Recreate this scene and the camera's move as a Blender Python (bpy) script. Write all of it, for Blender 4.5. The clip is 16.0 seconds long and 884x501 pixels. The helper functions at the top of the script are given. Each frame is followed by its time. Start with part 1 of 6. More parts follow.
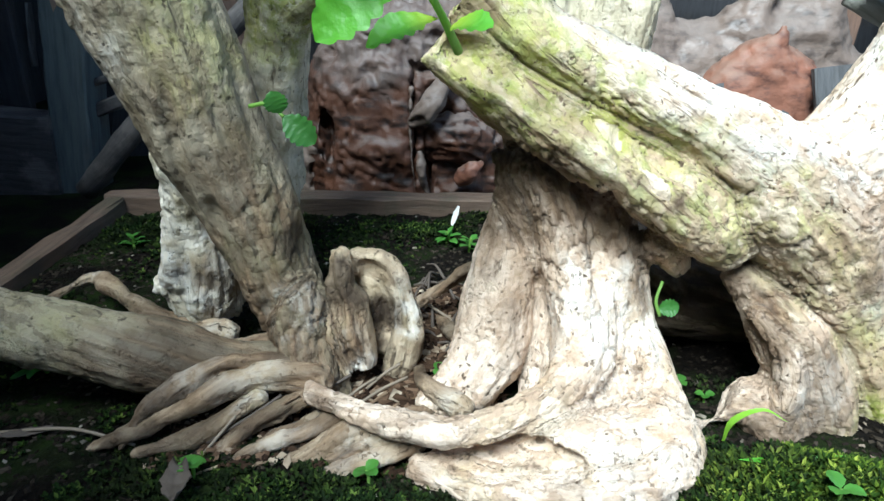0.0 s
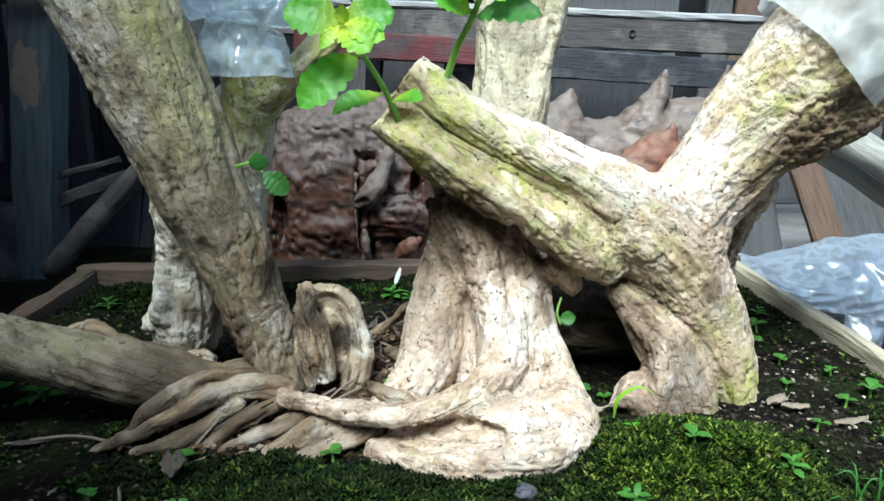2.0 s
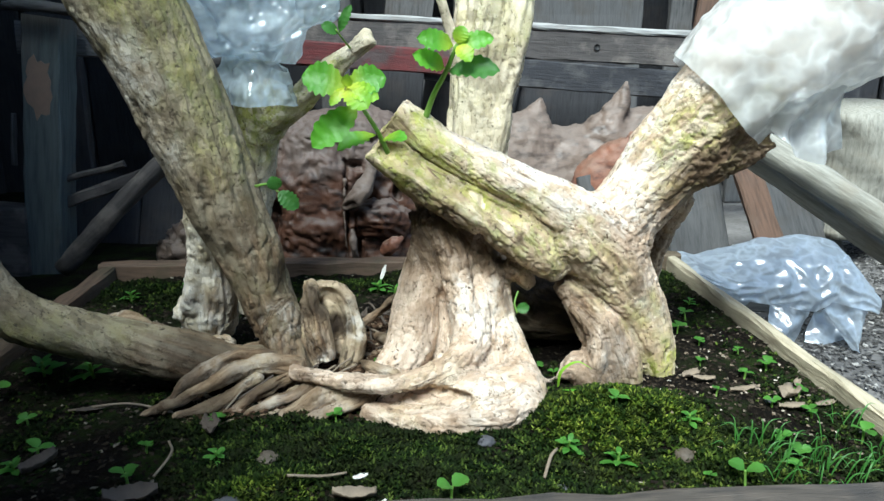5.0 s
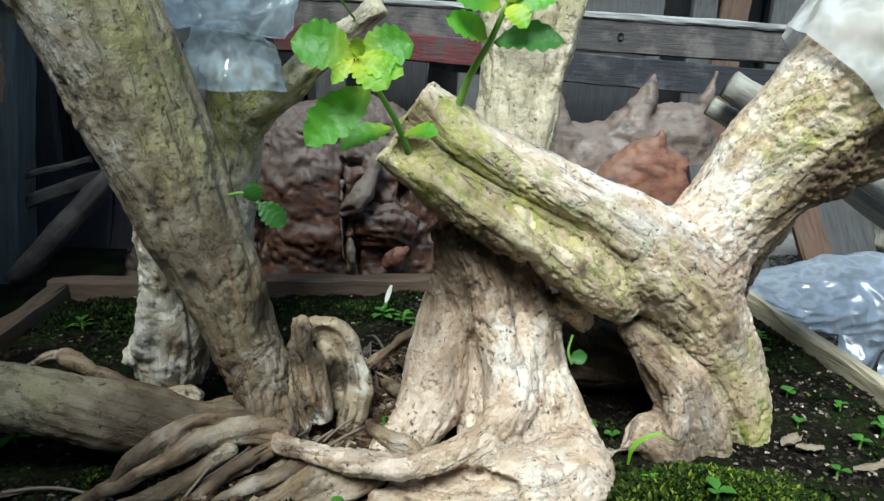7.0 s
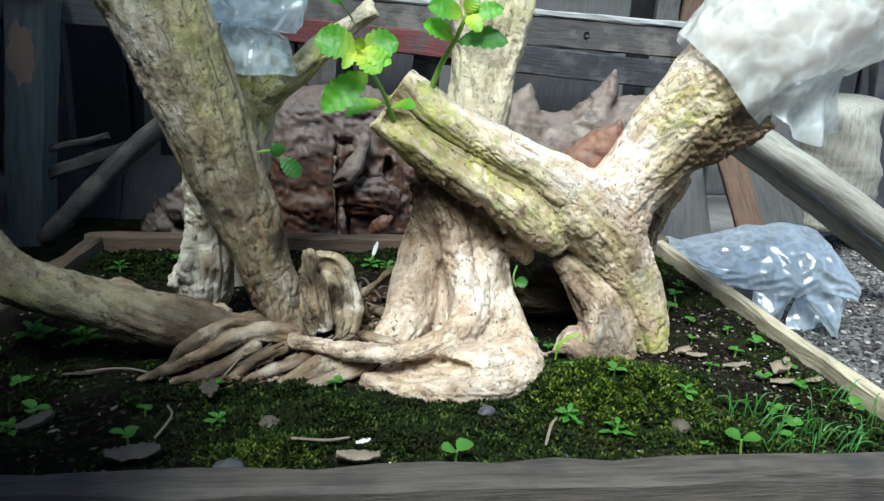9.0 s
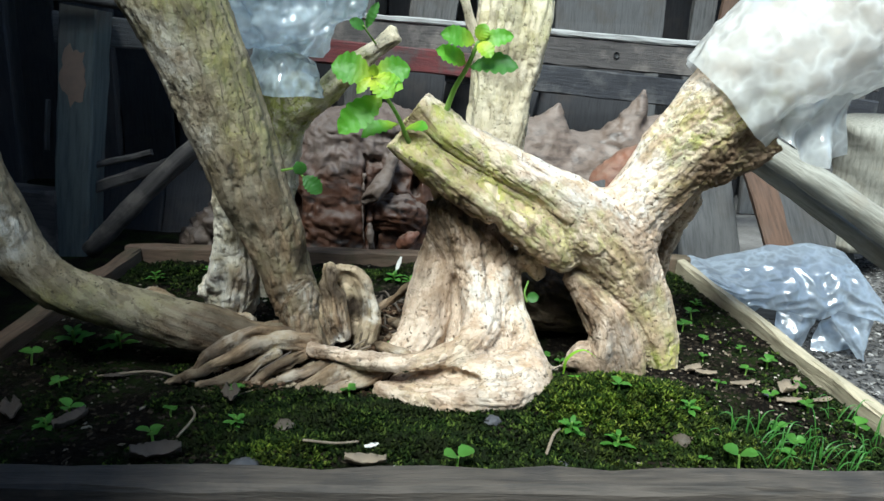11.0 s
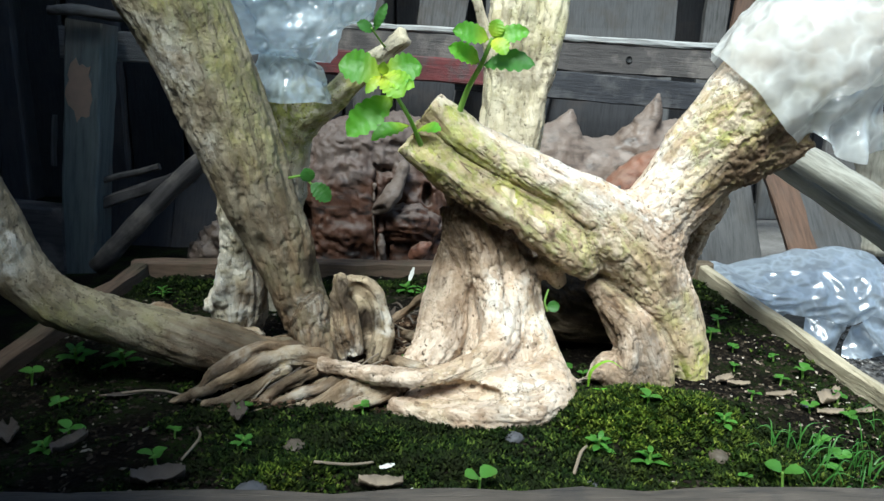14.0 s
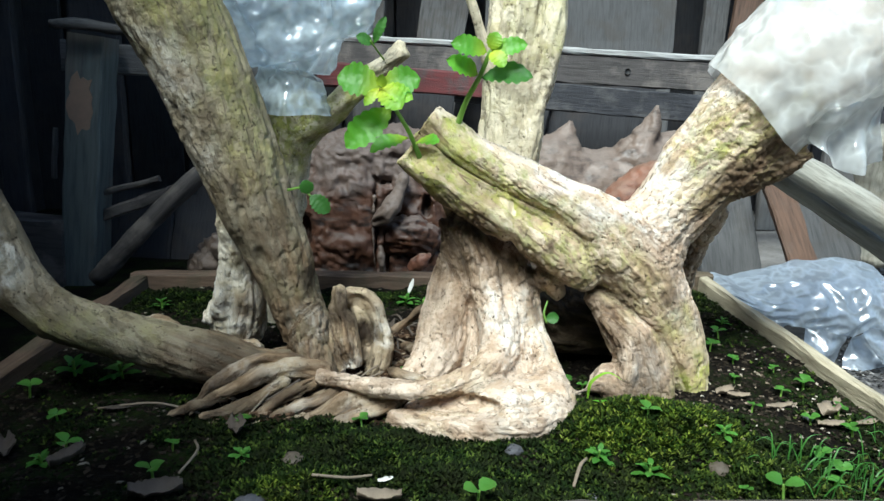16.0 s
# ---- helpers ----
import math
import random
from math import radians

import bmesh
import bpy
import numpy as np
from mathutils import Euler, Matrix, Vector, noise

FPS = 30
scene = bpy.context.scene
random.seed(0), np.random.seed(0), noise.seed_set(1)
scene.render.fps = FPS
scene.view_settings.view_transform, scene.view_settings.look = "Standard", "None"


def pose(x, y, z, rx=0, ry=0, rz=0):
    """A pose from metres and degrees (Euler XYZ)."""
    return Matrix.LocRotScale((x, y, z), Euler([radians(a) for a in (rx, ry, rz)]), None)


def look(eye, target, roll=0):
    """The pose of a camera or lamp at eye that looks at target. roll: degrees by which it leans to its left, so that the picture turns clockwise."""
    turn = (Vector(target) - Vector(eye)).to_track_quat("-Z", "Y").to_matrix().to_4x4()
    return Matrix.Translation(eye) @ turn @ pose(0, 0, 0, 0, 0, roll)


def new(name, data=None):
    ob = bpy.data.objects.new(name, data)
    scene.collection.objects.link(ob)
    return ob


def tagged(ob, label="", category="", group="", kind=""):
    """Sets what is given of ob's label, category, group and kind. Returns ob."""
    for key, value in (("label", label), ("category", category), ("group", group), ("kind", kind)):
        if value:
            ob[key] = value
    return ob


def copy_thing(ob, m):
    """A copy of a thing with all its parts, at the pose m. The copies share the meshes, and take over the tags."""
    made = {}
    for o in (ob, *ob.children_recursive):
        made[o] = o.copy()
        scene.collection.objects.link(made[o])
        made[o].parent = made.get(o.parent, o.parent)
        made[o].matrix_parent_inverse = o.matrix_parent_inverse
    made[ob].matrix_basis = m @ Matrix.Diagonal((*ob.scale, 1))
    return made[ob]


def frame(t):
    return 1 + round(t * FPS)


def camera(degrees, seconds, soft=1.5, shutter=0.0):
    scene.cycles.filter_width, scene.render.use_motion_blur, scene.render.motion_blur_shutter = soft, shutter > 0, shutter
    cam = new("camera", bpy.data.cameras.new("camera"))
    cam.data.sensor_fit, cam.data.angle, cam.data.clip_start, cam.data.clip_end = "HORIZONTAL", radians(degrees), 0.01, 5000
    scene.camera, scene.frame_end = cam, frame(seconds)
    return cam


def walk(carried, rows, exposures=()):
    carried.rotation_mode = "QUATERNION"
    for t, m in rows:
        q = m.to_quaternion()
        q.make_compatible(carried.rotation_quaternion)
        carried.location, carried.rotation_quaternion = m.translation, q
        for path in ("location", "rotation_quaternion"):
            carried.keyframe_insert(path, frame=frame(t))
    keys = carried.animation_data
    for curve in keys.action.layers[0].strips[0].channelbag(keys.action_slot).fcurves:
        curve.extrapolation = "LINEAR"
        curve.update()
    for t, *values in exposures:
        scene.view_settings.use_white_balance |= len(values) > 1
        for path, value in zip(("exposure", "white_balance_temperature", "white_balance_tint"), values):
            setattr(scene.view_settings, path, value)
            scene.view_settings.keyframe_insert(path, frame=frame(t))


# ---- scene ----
cam = camera(65.7, 16.0)
METRES, EYE, TILT, LEAN, TURN = 0.62, 0.25, -20.0, 0.0, 0.0
PATH = [
    (0, (0.127, 0.123, 0.2), (0.022, 1.959, -0.586), -0.7),
    (0.5, (0.121, 0.113, 0.186), (0.089, 1.977, -0.538), -0.4),
    (1, (0.124, 0.093, 0.181), (0.102, 1.991, -0.45), -0.6),
    (1.5, (0.123, 0.054, 0.18), (0.184, 1.978, -0.363), 1.2),
    (2, (0.128, 0.03, 0.191), (0.197, 1.964, -0.311), -0.5),
    (2.5, (0.122, 0.006, 0.198), (0.194, 1.941, -0.302), -0.5),
    (3, (0.118, -0.02, 0.206), (0.202, 1.916, -0.289), -0.3),
    (3.5, (0.122, -0.038, 0.224), (0.197, 1.904, -0.249), -0.3),
    (4, (0.121, -0.06, 0.223), (0.212, 1.866, -0.308), 0.3),
    (4.2, (0.126, -0.064, 0.221), (0.242, 1.86, -0.314), 0.3),
    (6.3, (0.117, -0.007, 0.228), (0.248, 1.923, -0.279), -0.2),
    (6.5, (0.115, 0.012, 0.224), (0.258, 1.94, -0.291), 0.3),
    (7, (0.11, 0.06, 0.21), (0.261, 1.981, -0.324), 0.7),
    (7.5, (0.113, 0.081, 0.202), (0.269, 2.001, -0.336), 0.7),
    (8, (0.104, 0.047, 0.188), (0.249, 1.942, -0.434), 1.1),
    (8.5, (0.104, -0.011, 0.193), (0.268, 1.893, -0.398), 1.2),
    (9, (0.106, -0.064, 0.211), (0.306, 1.847, -0.342), 1.9),
    (9.2, (0.106, -0.078, 0.214), (0.27, 1.837, -0.341), 1.4),
    (11.3, (0.124, -0.085, 0.216), (0.21, 1.854, -0.267), 1.8),
    (11.5, (0.124, -0.081, 0.214), (0.217, 1.863, -0.246), 1.9),
    (12, (0.123, -0.068, 0.209), (0.206, 1.877, -0.25), 1.5),
    (12.5, (0.12, -0.07, 0.21), (0.192, 1.875, -0.252), 1.1),
    (13, (0.121, -0.068, 0.208), (0.179, 1.874, -0.27), 0.8),
    (13.5, (0.121, -0.066, 0.207), (0.186, 1.873, -0.277), 0.7),
    (14, (0.121, -0.063, 0.207), (0.175, 1.879, -0.268), 0.6),
    (14.5, (0.12, -0.063, 0.208), (0.162, 1.883, -0.25), 0.4),
    (15, (0.121, -0.061, 0.206), (0.147, 1.887, -0.243), 0.2),
    (15.5, (0.123, -0.059, 0.205), (0.168, 1.889, -0.244), 0.5),
    (16, (0.122, -0.063, 0.207), (0.175, 1.887, -0.235), 0.5),
]
walk(cam, [(t, look(eye, target, roll)) for t, eye, target, roll in PATH],
     exposures=[(0.0, 1.10, 5420, -1), (1.5, 0.97, 5500, -1), (3.5, 0.92, 5700, -1), (6.5, 0.66, 5780, -1), (7.5, 0.44, 5780, -1), (8.3, 0.68, 5650, -1), (9.0, 0.76, 5760, -1), (11.5, 0.75, 5860, -1), (16.0, 0.77, 5860, -1)])

# ---- world and light ----
world = bpy.data.worlds.new("sky")
scene.world = world
world.use_nodes = True
wn, wl = world.node_tree.nodes, world.node_tree.links
sky = wn.new("ShaderNodeTexSky")
sky.sky_type = 'NISHITA'
sky.sun_disc = False
sky.sun_elevation, sky.sun_rotation = radians(53), radians(201)
wl.new(sky.outputs[0], wn["Background"].inputs[0])
wn["Background"].inputs[1].default_value = 0.12
sun = new("sun", bpy.data.lights.new("sun", 'SUN'))
sun.data.energy, sun.data.angle, sun.data.color = 5.0, radians(26), (1.0, 0.985, 0.95)
sun.matrix_world = look((-0.35, -1.0, 2.0), (0.2, 0.4, 0.0))

# ---- helpers of this scene ----
rng = random.Random(7)
PERM = np.random.RandomState(3).permutation(256)


def vnoise(p, seed=0):
    """Smooth value noise from -1 to 1 at rows of points."""
    p = np.asarray(p, float) + seed * 17.31
    i = np.floor(p).astype(int)
    f = p - i
    f = f * f * f * (f * (f * 6 - 15) + 10)
    out = 0
    for dx in (0, 1):
        for dy in (0, 1):
            for dz in (0, 1):
                h = PERM[(PERM[(PERM[(i[:, 0] + dx) & 255] + i[:, 1] + dy) & 255] + i[:, 2] + dz) & 255] / 127.5 - 1
                w = (f[:, 0] if dx else 1 - f[:, 0]) * (f[:, 1] if dy else 1 - f[:, 1]) * (f[:, 2] if dz else 1 - f[:, 2])
                out = out + h * w
    return out


def fbm(p, octaves=3, seed=0):
    p = np.asarray(p, float)
    return sum(vnoise(p * 2 ** o, seed + o) / 2 ** o for o in range(octaves)) / 1.6


def mesh_of(name, verts, faces, smooth=True):
    me = bpy.data.meshes.new(name)
    me.from_pydata(np.asarray(verts).tolist(), [], [list(map(int, q)) for q in faces])
    me.update()
    if smooth:
        me.polygons.foreach_set("use_smooth", [True] * len(me.polygons))
    return me


def from_bm(name, bm, smooth=True):
    me = bpy.data.meshes.new(name)
    bm.normal_update()
    bm.to_mesh(me)
    bm.free()
    if smooth:
        me.polygons.foreach_set("use_smooth", [True] * len(me.polygons))
    return me


def part(name, data, material, parent=None, label=""):
    """One mesh object under a thing, or a thing of its own."""
    if isinstance(data, bmesh.types.BMesh):
        data = from_bm(name, data)
    if not data.materials:
        data.materials.append(material)
    ob = new(name, data)
    ob.parent = parent
    return tagged(ob, label)


def thing(name, label, category, group="", at=(0, 0, 0)):
    ob = new(name)
    ob.empty_display_size = 0.02
    ob.location = at
    return tagged(ob, label, category, group)


def spline(nodes, n=6):
    """Points and radii along a smooth line through nodes of (x, y, z, r)."""
    a = np.array(nodes, float)
    a = np.vstack([2 * a[0] - a[1], a, 2 * a[-1] - a[-2]])
    out = []
    for i in range(1, len(a) - 2):
        for t in np.arange(n) / n:
            p0, p1, p2, p3 = a[i - 1:i + 3]
            out.append(0.5 * (2 * p1 + (p2 - p0) * t + (2 * p0 - 5 * p1 + 4 * p2 - p3) * t ** 2 + (3 * p1 - p0 - 3 * p2 + p3) * t ** 3))
    out.append(a[-2])
    out = np.array(out)
    out[:, 3] = np.maximum(out[:, 3], 0.0008)
    return out


class Limb:
    """A tapering, bent limb; cut: which ends ('a', 'b') are sawn off flat; blend: how softly it joins."""

    def __init__(self, nodes, cut="", blend=0.012, n=5, flat=None):
        self.pts, self.cut, self.blend, self.flat = spline(nodes, n), cut, blend, flat


def surface(limbs, voxel, hollows=()):
    """The closed skin round limbs that grow into one another: vertices and quads."""
    al = np.vstack([l.pts for l in limbs])
    lo = (al[:, :3] - al[:, 3:]).min(0) - 4 * voxel - 0.004
    hi = (al[:, :3] + al[:, 3:]).max(0) + 4 * voxel + 0.004
    shape = np.ceil((hi - lo) / voxel).astype(int) + 1
    field = np.full(shape, 0.03, np.float32)
    for limb in limbs:
        pts = limb.pts
        margin = 0.02
        l0 = np.maximum(((pts[:, :3] - pts[:, 3:]).min(0) - margin - lo) // voxel, 0).astype(int)
        l1 = np.minimum(((pts[:, :3] + pts[:, 3:]).max(0) + margin - lo) // voxel + 1, shape).astype(int)
        own = np.full(l1 - l0, 0.03, np.float32)
        for a, b in zip(pts[:-1], pts[1:]):
            r = max(a[3], b[3]) + margin
            s0 = np.maximum((np.minimum(a, b)[:3] - r - lo) // voxel, l0).astype(int)
            s1 = np.minimum((np.maximum(a, b)[:3] + r - lo) // voxel + 1, l1).astype(int)
            if (s1 <= s0).any():
                continue
            gx, gy, gz = np.meshgrid(*[np.arange(s0[n], s1[n]) * voxel + lo[n] for n in range(3)], indexing="ij")
            ab = b[:3] - a[:3]
            t = np.clip(((gx - a[0]) * ab[0] + (gy - a[1]) * ab[1] + (gz - a[2]) * ab[2]) / max(ab @ ab, 1e-9), 0, 1)
            d = np.sqrt((gx - a[0] - t * ab[0]) ** 2 + (gy - a[1] - t * ab[1]) ** 2 + (gz - a[2] - t * ab[2]) ** 2) - (a[3] + t * (b[3] - a[3]))
            view = own[tuple(slice(s0[n] - l0[n], s1[n] - l0[n]) for n in range(3))]
            np.minimum(view, d, out=view)
        for end, (p, q) in (("a", (pts[0], pts[1])), ("b", (pts[-1], pts[-2]))):
            if end in limb.cut:
                nrm = (p - q)[:3] / np.linalg.norm((p - q)[:3])
                gx, gy, gz = np.meshgrid(*[np.arange(l0[n], l1[n]) * voxel + lo[n] for n in range(3)], indexing="ij")
                own = np.maximum(own, (gx - p[0]) * nrm[0] + (gy - p[1]) * nrm[1] + (gz - p[2]) * nrm[2])
        view = field[tuple(slice(l0[n], l1[n]) for n in range(3))]
        h = np.maximum(limb.blend - np.abs(view - own), 0) / limb.blend
        view[...] = np.minimum(view, own) - h * h * limb.blend * 0.25
    for x, y, z, rx, ry, rz in hollows:
        at, reach = np.array([x, y, z]), np.array([rx, ry, rz]) * (1 + 0.008 / min(rx, ry, rz)) + voxel
        s0 = np.clip((at - reach - lo) // voxel, 0, shape).astype(int)
        s1 = np.clip((at + reach - lo) // voxel + 1, 0, shape).astype(int)
        if (s1 <= s0).any():
            continue
        gx, gy, gz = np.meshgrid(*[np.arange(s0[n], s1[n]) * voxel + lo[n] for n in range(3)], indexing="ij")
        k = np.sqrt(((gx - x) / rx) ** 2 + ((gy - y) / ry) ** 2 + ((gz - z) / rz) ** 2)
        hole = (1 - k) * min(rx, ry, rz)
        view = field[tuple(slice(s0[n], s1[n]) for n in range(3))]
        h = np.maximum(0.006 - np.abs(view - hole), 0) / 0.006
        view[...] = np.maximum(view, hole) + h * h * 0.0015
    inside = field < 0
    c = [inside[dx:shape[0] - 1 + dx, dy:shape[1] - 1 + dy, dz:shape[2] - 1 + dz] for dx in (0, 1) for dy in (0, 1) for dz in (0, 1)]
    count = sum(v.astype(np.int8) for v in c)
    cells = np.argwhere((count > 0) & (count < 8))
    index = np.full(np.array(shape) - 1, -1)
    index[tuple(cells.T)] = np.arange(len(cells))
    total, hits = np.zeros((len(cells), 3)), np.zeros((len(cells), 1))
    corners = [(dx, dy, dz) for dx in (0, 1) for dy in (0, 1) for dz in (0, 1)]
    vals = {k: field[cells[:, 0] + k[0], cells[:, 1] + k[1], cells[:, 2] + k[2]] for k in corners}
    for a in corners:
        for n in range(3):
            if a[n] == 0:
                b = tuple(1 if m == n else a[m] for m in range(3))
                cross = (vals[a] < 0) != (vals[b] < 0)
                t = np.where(cross, vals[a] / np.where(cross, vals[a] - vals[b], 1), 0)
                at = np.array(a, float) + np.eye(3)[n] * t[:, None]
                total += at * cross[:, None]
                hits += cross[:, None]
    verts = (cells + total / hits) * voxel + lo
    quads = []
    for n in range(3):
        u, v = (n + 1) % 3, (n + 2) % 3
        s0 = [slice(1, None)] * 3
        s0[n] = slice(0, shape[n] - 1)
        s1 = list(s0)
        s1[n] = slice(1, shape[n])
        first, second = inside[tuple(s0)], inside[tuple(s1)]
        at = np.argwhere(first != second)
        flip = first[tuple(at.T)]
        base = at.copy()
        base[:, u] += 1
        base[:, v] += 1
        eu, ev = np.eye(3, dtype=int)[u], np.eye(3, dtype=int)[v]
        lim = np.array(shape) - 2
        ring = [np.clip(base + o, 0, lim) for o in (-eu - ev, -ev, 0 * eu, -eu)]
        q = np.stack([index[tuple(r.T)] for r in ring], 1)
        q[~flip] = q[~flip][:, ::-1]
        quads.append(q[(q >= 0).all(1)])
    return verts, np.vstack(quads)


def spread(values, quads, rounds=1):
    """Values at vertices, averaged with those next to them."""
    n = len(values)
    a = quads.ravel()
    b = np.roll(quads, -1, axis=1).ravel()
    num = 1 + np.bincount(a, minlength=n)
    for _ in range(rounds):
        values = np.stack([(values[:, c] + np.bincount(a, weights=values[b, c], minlength=n)) / num for c in range(values.shape[1])], 1)
    return values


def normals(verts, quads):
    fn = np.cross(verts[quads[:, 2]] - verts[quads[:, 0]], verts[quads[:, 3]] - verts[quads[:, 1]])
    nrm = np.stack([np.bincount(quads.ravel(), weights=np.repeat(fn[:, c], 4), minlength=len(verts)) for c in range(3)], 1)
    return nrm / np.maximum(np.linalg.norm(nrm, axis=1, keepdims=True), 1e-12)


def plates(p, seed=0):
    """Cells of cracked bark: a chance value for each, the distance to its border, the place within it."""
    p = np.asarray(p, float) + seed * 7.7
    i0 = np.floor(p).astype(int)
    f1, f2 = np.full(len(p), 9.0), np.full(len(p), 9.0)
    ident, rel = np.zeros(len(p)), np.zeros((len(p), 3))
    for step in [(a, b, c) for a in (-1, 0, 1) for b in (-1, 0, 1) for c in (-1, 0, 1)]:
        c = i0 + step
        h = PERM[(PERM[(PERM[c[:, 0] & 255] + c[:, 1]) & 255] + c[:, 2]) & 255]
        away = p - c - np.stack([h, PERM[(h + 71) & 255], PERM[(h + 137) & 255]], 1) / 255
        d = np.linalg.norm(away, axis=1)
        near = d < f1
        f2 = np.where(near, f1, np.minimum(f2, d))
        f1 = np.where(near, d, f1)
        ident = np.where(near, PERM[(h + 29) & 255] / 255, ident)
        rel[near] = away[near]
    return ident, f2 - f1, rel


RUN = np.array([0.3, 0.5, 0.8])


def grown(name, limbs, material, parent, voxel=0.0018, rough=0.0016, ridge=0.002, stains_and_shading=(), hollows=(), label="", seed=0, flake=0.0003, scaly=(), size=210):
    """A woody body with grain that follows its limbs. Its colour marks are (x, y, z, radius, channel, strength),
    channels 0 algae, 1 dark (also painted shade), 2 pale (also painted highlights), 3 brown rot.
    flake: how far the bark's plates stand off; scaly: (x, y, z, radius, strength) where they stand off more."""
    verts, quads = surface(limbs, voxel, hollows)
    best = np.full(len(verts), 9.0)
    grain = np.zeros((len(verts), 6))
    for number, limb in enumerate(limbs):
        run = 0.0
        for a, b in zip(limb.pts[:-1], limb.pts[1:]):
            ab = (b - a)[:3]
            t = np.clip((verts - a[:3]) @ ab / max(ab @ ab, 1e-9), 0, 1)
            off = verts - a[:3] - t[:, None] * ab
            d = np.linalg.norm(off, axis=1) - (a[3] + t * (b[3] - a[3]))
            near = d < best
            best[near] = d[near]
            span = max(np.linalg.norm(ab), 1e-9)
            far = run + t[near] * span
            grain[near, :3] = off[near] + (number * 0.013 + 0.17 * far)[:, None] * RUN
            grain[near, 3:] = off[near] + (number * 0.031 + 0.55 * far)[:, None] * RUN
            run += span
    grain = spread(grain, quads, 6)
    grain, loose = grain[:, :3], grain[:, 3:]
    nrm = normals(verts, quads)
    lump = fbm(verts * 38, 3, seed) * rough * 1.7 - 0.0006
    streak = 1 - np.abs(fbm(grain * 120, 2, seed + 3)) * 2.4
    crumbs = fbm(verts * 260, 2, seed + 5) * min(rough * 0.28, 0.0005)
    bend = np.stack([fbm(verts * 85, 2, seed + k) for k in (11, 12, 13)], 1) * 0.005
    ident, gap, rel = plates((loose + bend) * size, seed)
    much = 0.35 + 0.9 * np.clip(fbm(verts * 22, 2, seed + 15) * 2 + 0.35, 0, 1)
    for x, y, z, r, strength in scaly:
        d = np.linalg.norm(verts - (x, y, z), axis=1) / r
        much = np.maximum(much, strength * np.clip(2 - 1.6 * d, 0, 1))
    split = np.clip(1 - gap / 0.16, 0, 1)
    scale = flake * much * ((ident - 0.5) * 1.3 + (rel @ RUN) * 1.3 - 1.5 * split)
    verts = verts + nrm * (lump + ridge * np.minimum(streak - 0.55, 0.3) + crumbs + scale)[:, None]
    me = mesh_of(name, verts, quads)
    tone = np.zeros((len(verts), 4))
    wob = fbm(verts * 60, 3, seed + 9)
    for x, y, z, r, channel, strength in stains_and_shading:
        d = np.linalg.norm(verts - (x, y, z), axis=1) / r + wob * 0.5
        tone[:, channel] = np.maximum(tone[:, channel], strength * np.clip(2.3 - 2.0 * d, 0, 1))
    me.attributes.new("tone", 'FLOAT_COLOR', 'POINT').data.foreach_set("color", tone.ravel())
    me.attributes.new("grain", 'FLOAT_VECTOR', 'POINT').data.foreach_set("vector", grain.ravel())
    me.attributes.new("plate", 'FLOAT_VECTOR', 'POINT').data.foreach_set("vector", np.stack([ident, split * np.minimum(much, 1), much], 1).ravel())
    return part(name, me, material, parent, label)


def shape_at(m, bm_or_mesh):
    bm_or_mesh.transform(m)
    return bm_or_mesh


# ---- materials ----
class Nodes:
    """A small shorthand for node materials."""

    def __init__(self, name):
        self.mat = bpy.data.materials.new(name)
        self.mat.use_nodes = True
        self.t = self.mat.node_tree
        self.bsdf = self.t.nodes["Principled BSDF"]
        self.out = self.t.nodes["Material Output"]

    def add(self, kind, **values):
        n = self.t.nodes.new(kind)
        for k, v in values.items():
            self.put(n.inputs[k.replace("_", " ")], v)
        return n

    def put(self, socket, v):
        if isinstance(v, bpy.types.NodeSocket):
            self.t.links.new(v, socket)
        else:
            socket.default_value = v

    def coords(self, which="Object"):
        return self.t.nodes.new("ShaderNodeTexCoord").outputs[which]

    def attr(self, name, out="Vector"):
        n = self.t.nodes.new("ShaderNodeAttribute")
        n.attribute_name = name
        return n.outputs[out]

    def noise(self, vec, scale, detail=4.0, rough=0.6, out="Fac"):
        return self.add("ShaderNodeTexNoise", Vector=vec, Scale=scale, Detail=detail, Roughness=rough).outputs[out]

    def ramp(self, fac, *stops):
        n = self.t.nodes.new("ShaderNodeValToRGB")
        self.put(n.inputs[0], fac)
        e = n.color_ramp.elements
        while len(e) < len(stops):
            e.new(0.5)
        for el, (pos, col) in zip(e, stops):
            el.position = pos
            el.color = (*col, 1) if isinstance(col, tuple) else (col, col, col, 1)
        return n.outputs[0]

    def mix(self, fac, a, b, mode='MIX'):
        n = self.t.nodes.new("ShaderNodeMix")
        n.data_type, n.blend_type = 'RGBA', mode
        self.put(n.inputs[0], fac)
        for s, v in ((n.inputs[6], a), (n.inputs[7], b)):
            self.put(s, (*v, 1) if isinstance(v, tuple) else v)
        return n.outputs[2]

    def math(self, op, a, b=0.0):
        n = self.t.nodes.new("ShaderNodeMath")
        n.operation = op
        self.put(n.inputs[0], a)
        self.put(n.inputs[1], b)
        return n.outputs[0]

    def bump(self, height, strength=0.5, distance=0.002, normal=None):
        n = self.add("ShaderNodeBump", Height=height, Strength=strength, Distance=distance)
        if normal:
            self.put(n.inputs["Normal"], normal)
        return n.outputs[0]

    def done(self, color=None, rough=0.7, normal=None, **more):
        if color is not None:
            self.put(self.bsdf.inputs["Base Color"], (*color, 1) if isinstance(color, tuple) else color)
        self.put(self.bsdf.inputs["Roughness"], rough)
        if normal is not None:
            self.put(self.bsdf.inputs["Normal"], normal)
        for k, v in more.items():
            self.put(self.bsdf.inputs[k.replace("_", " ")], v)
        return self.mat


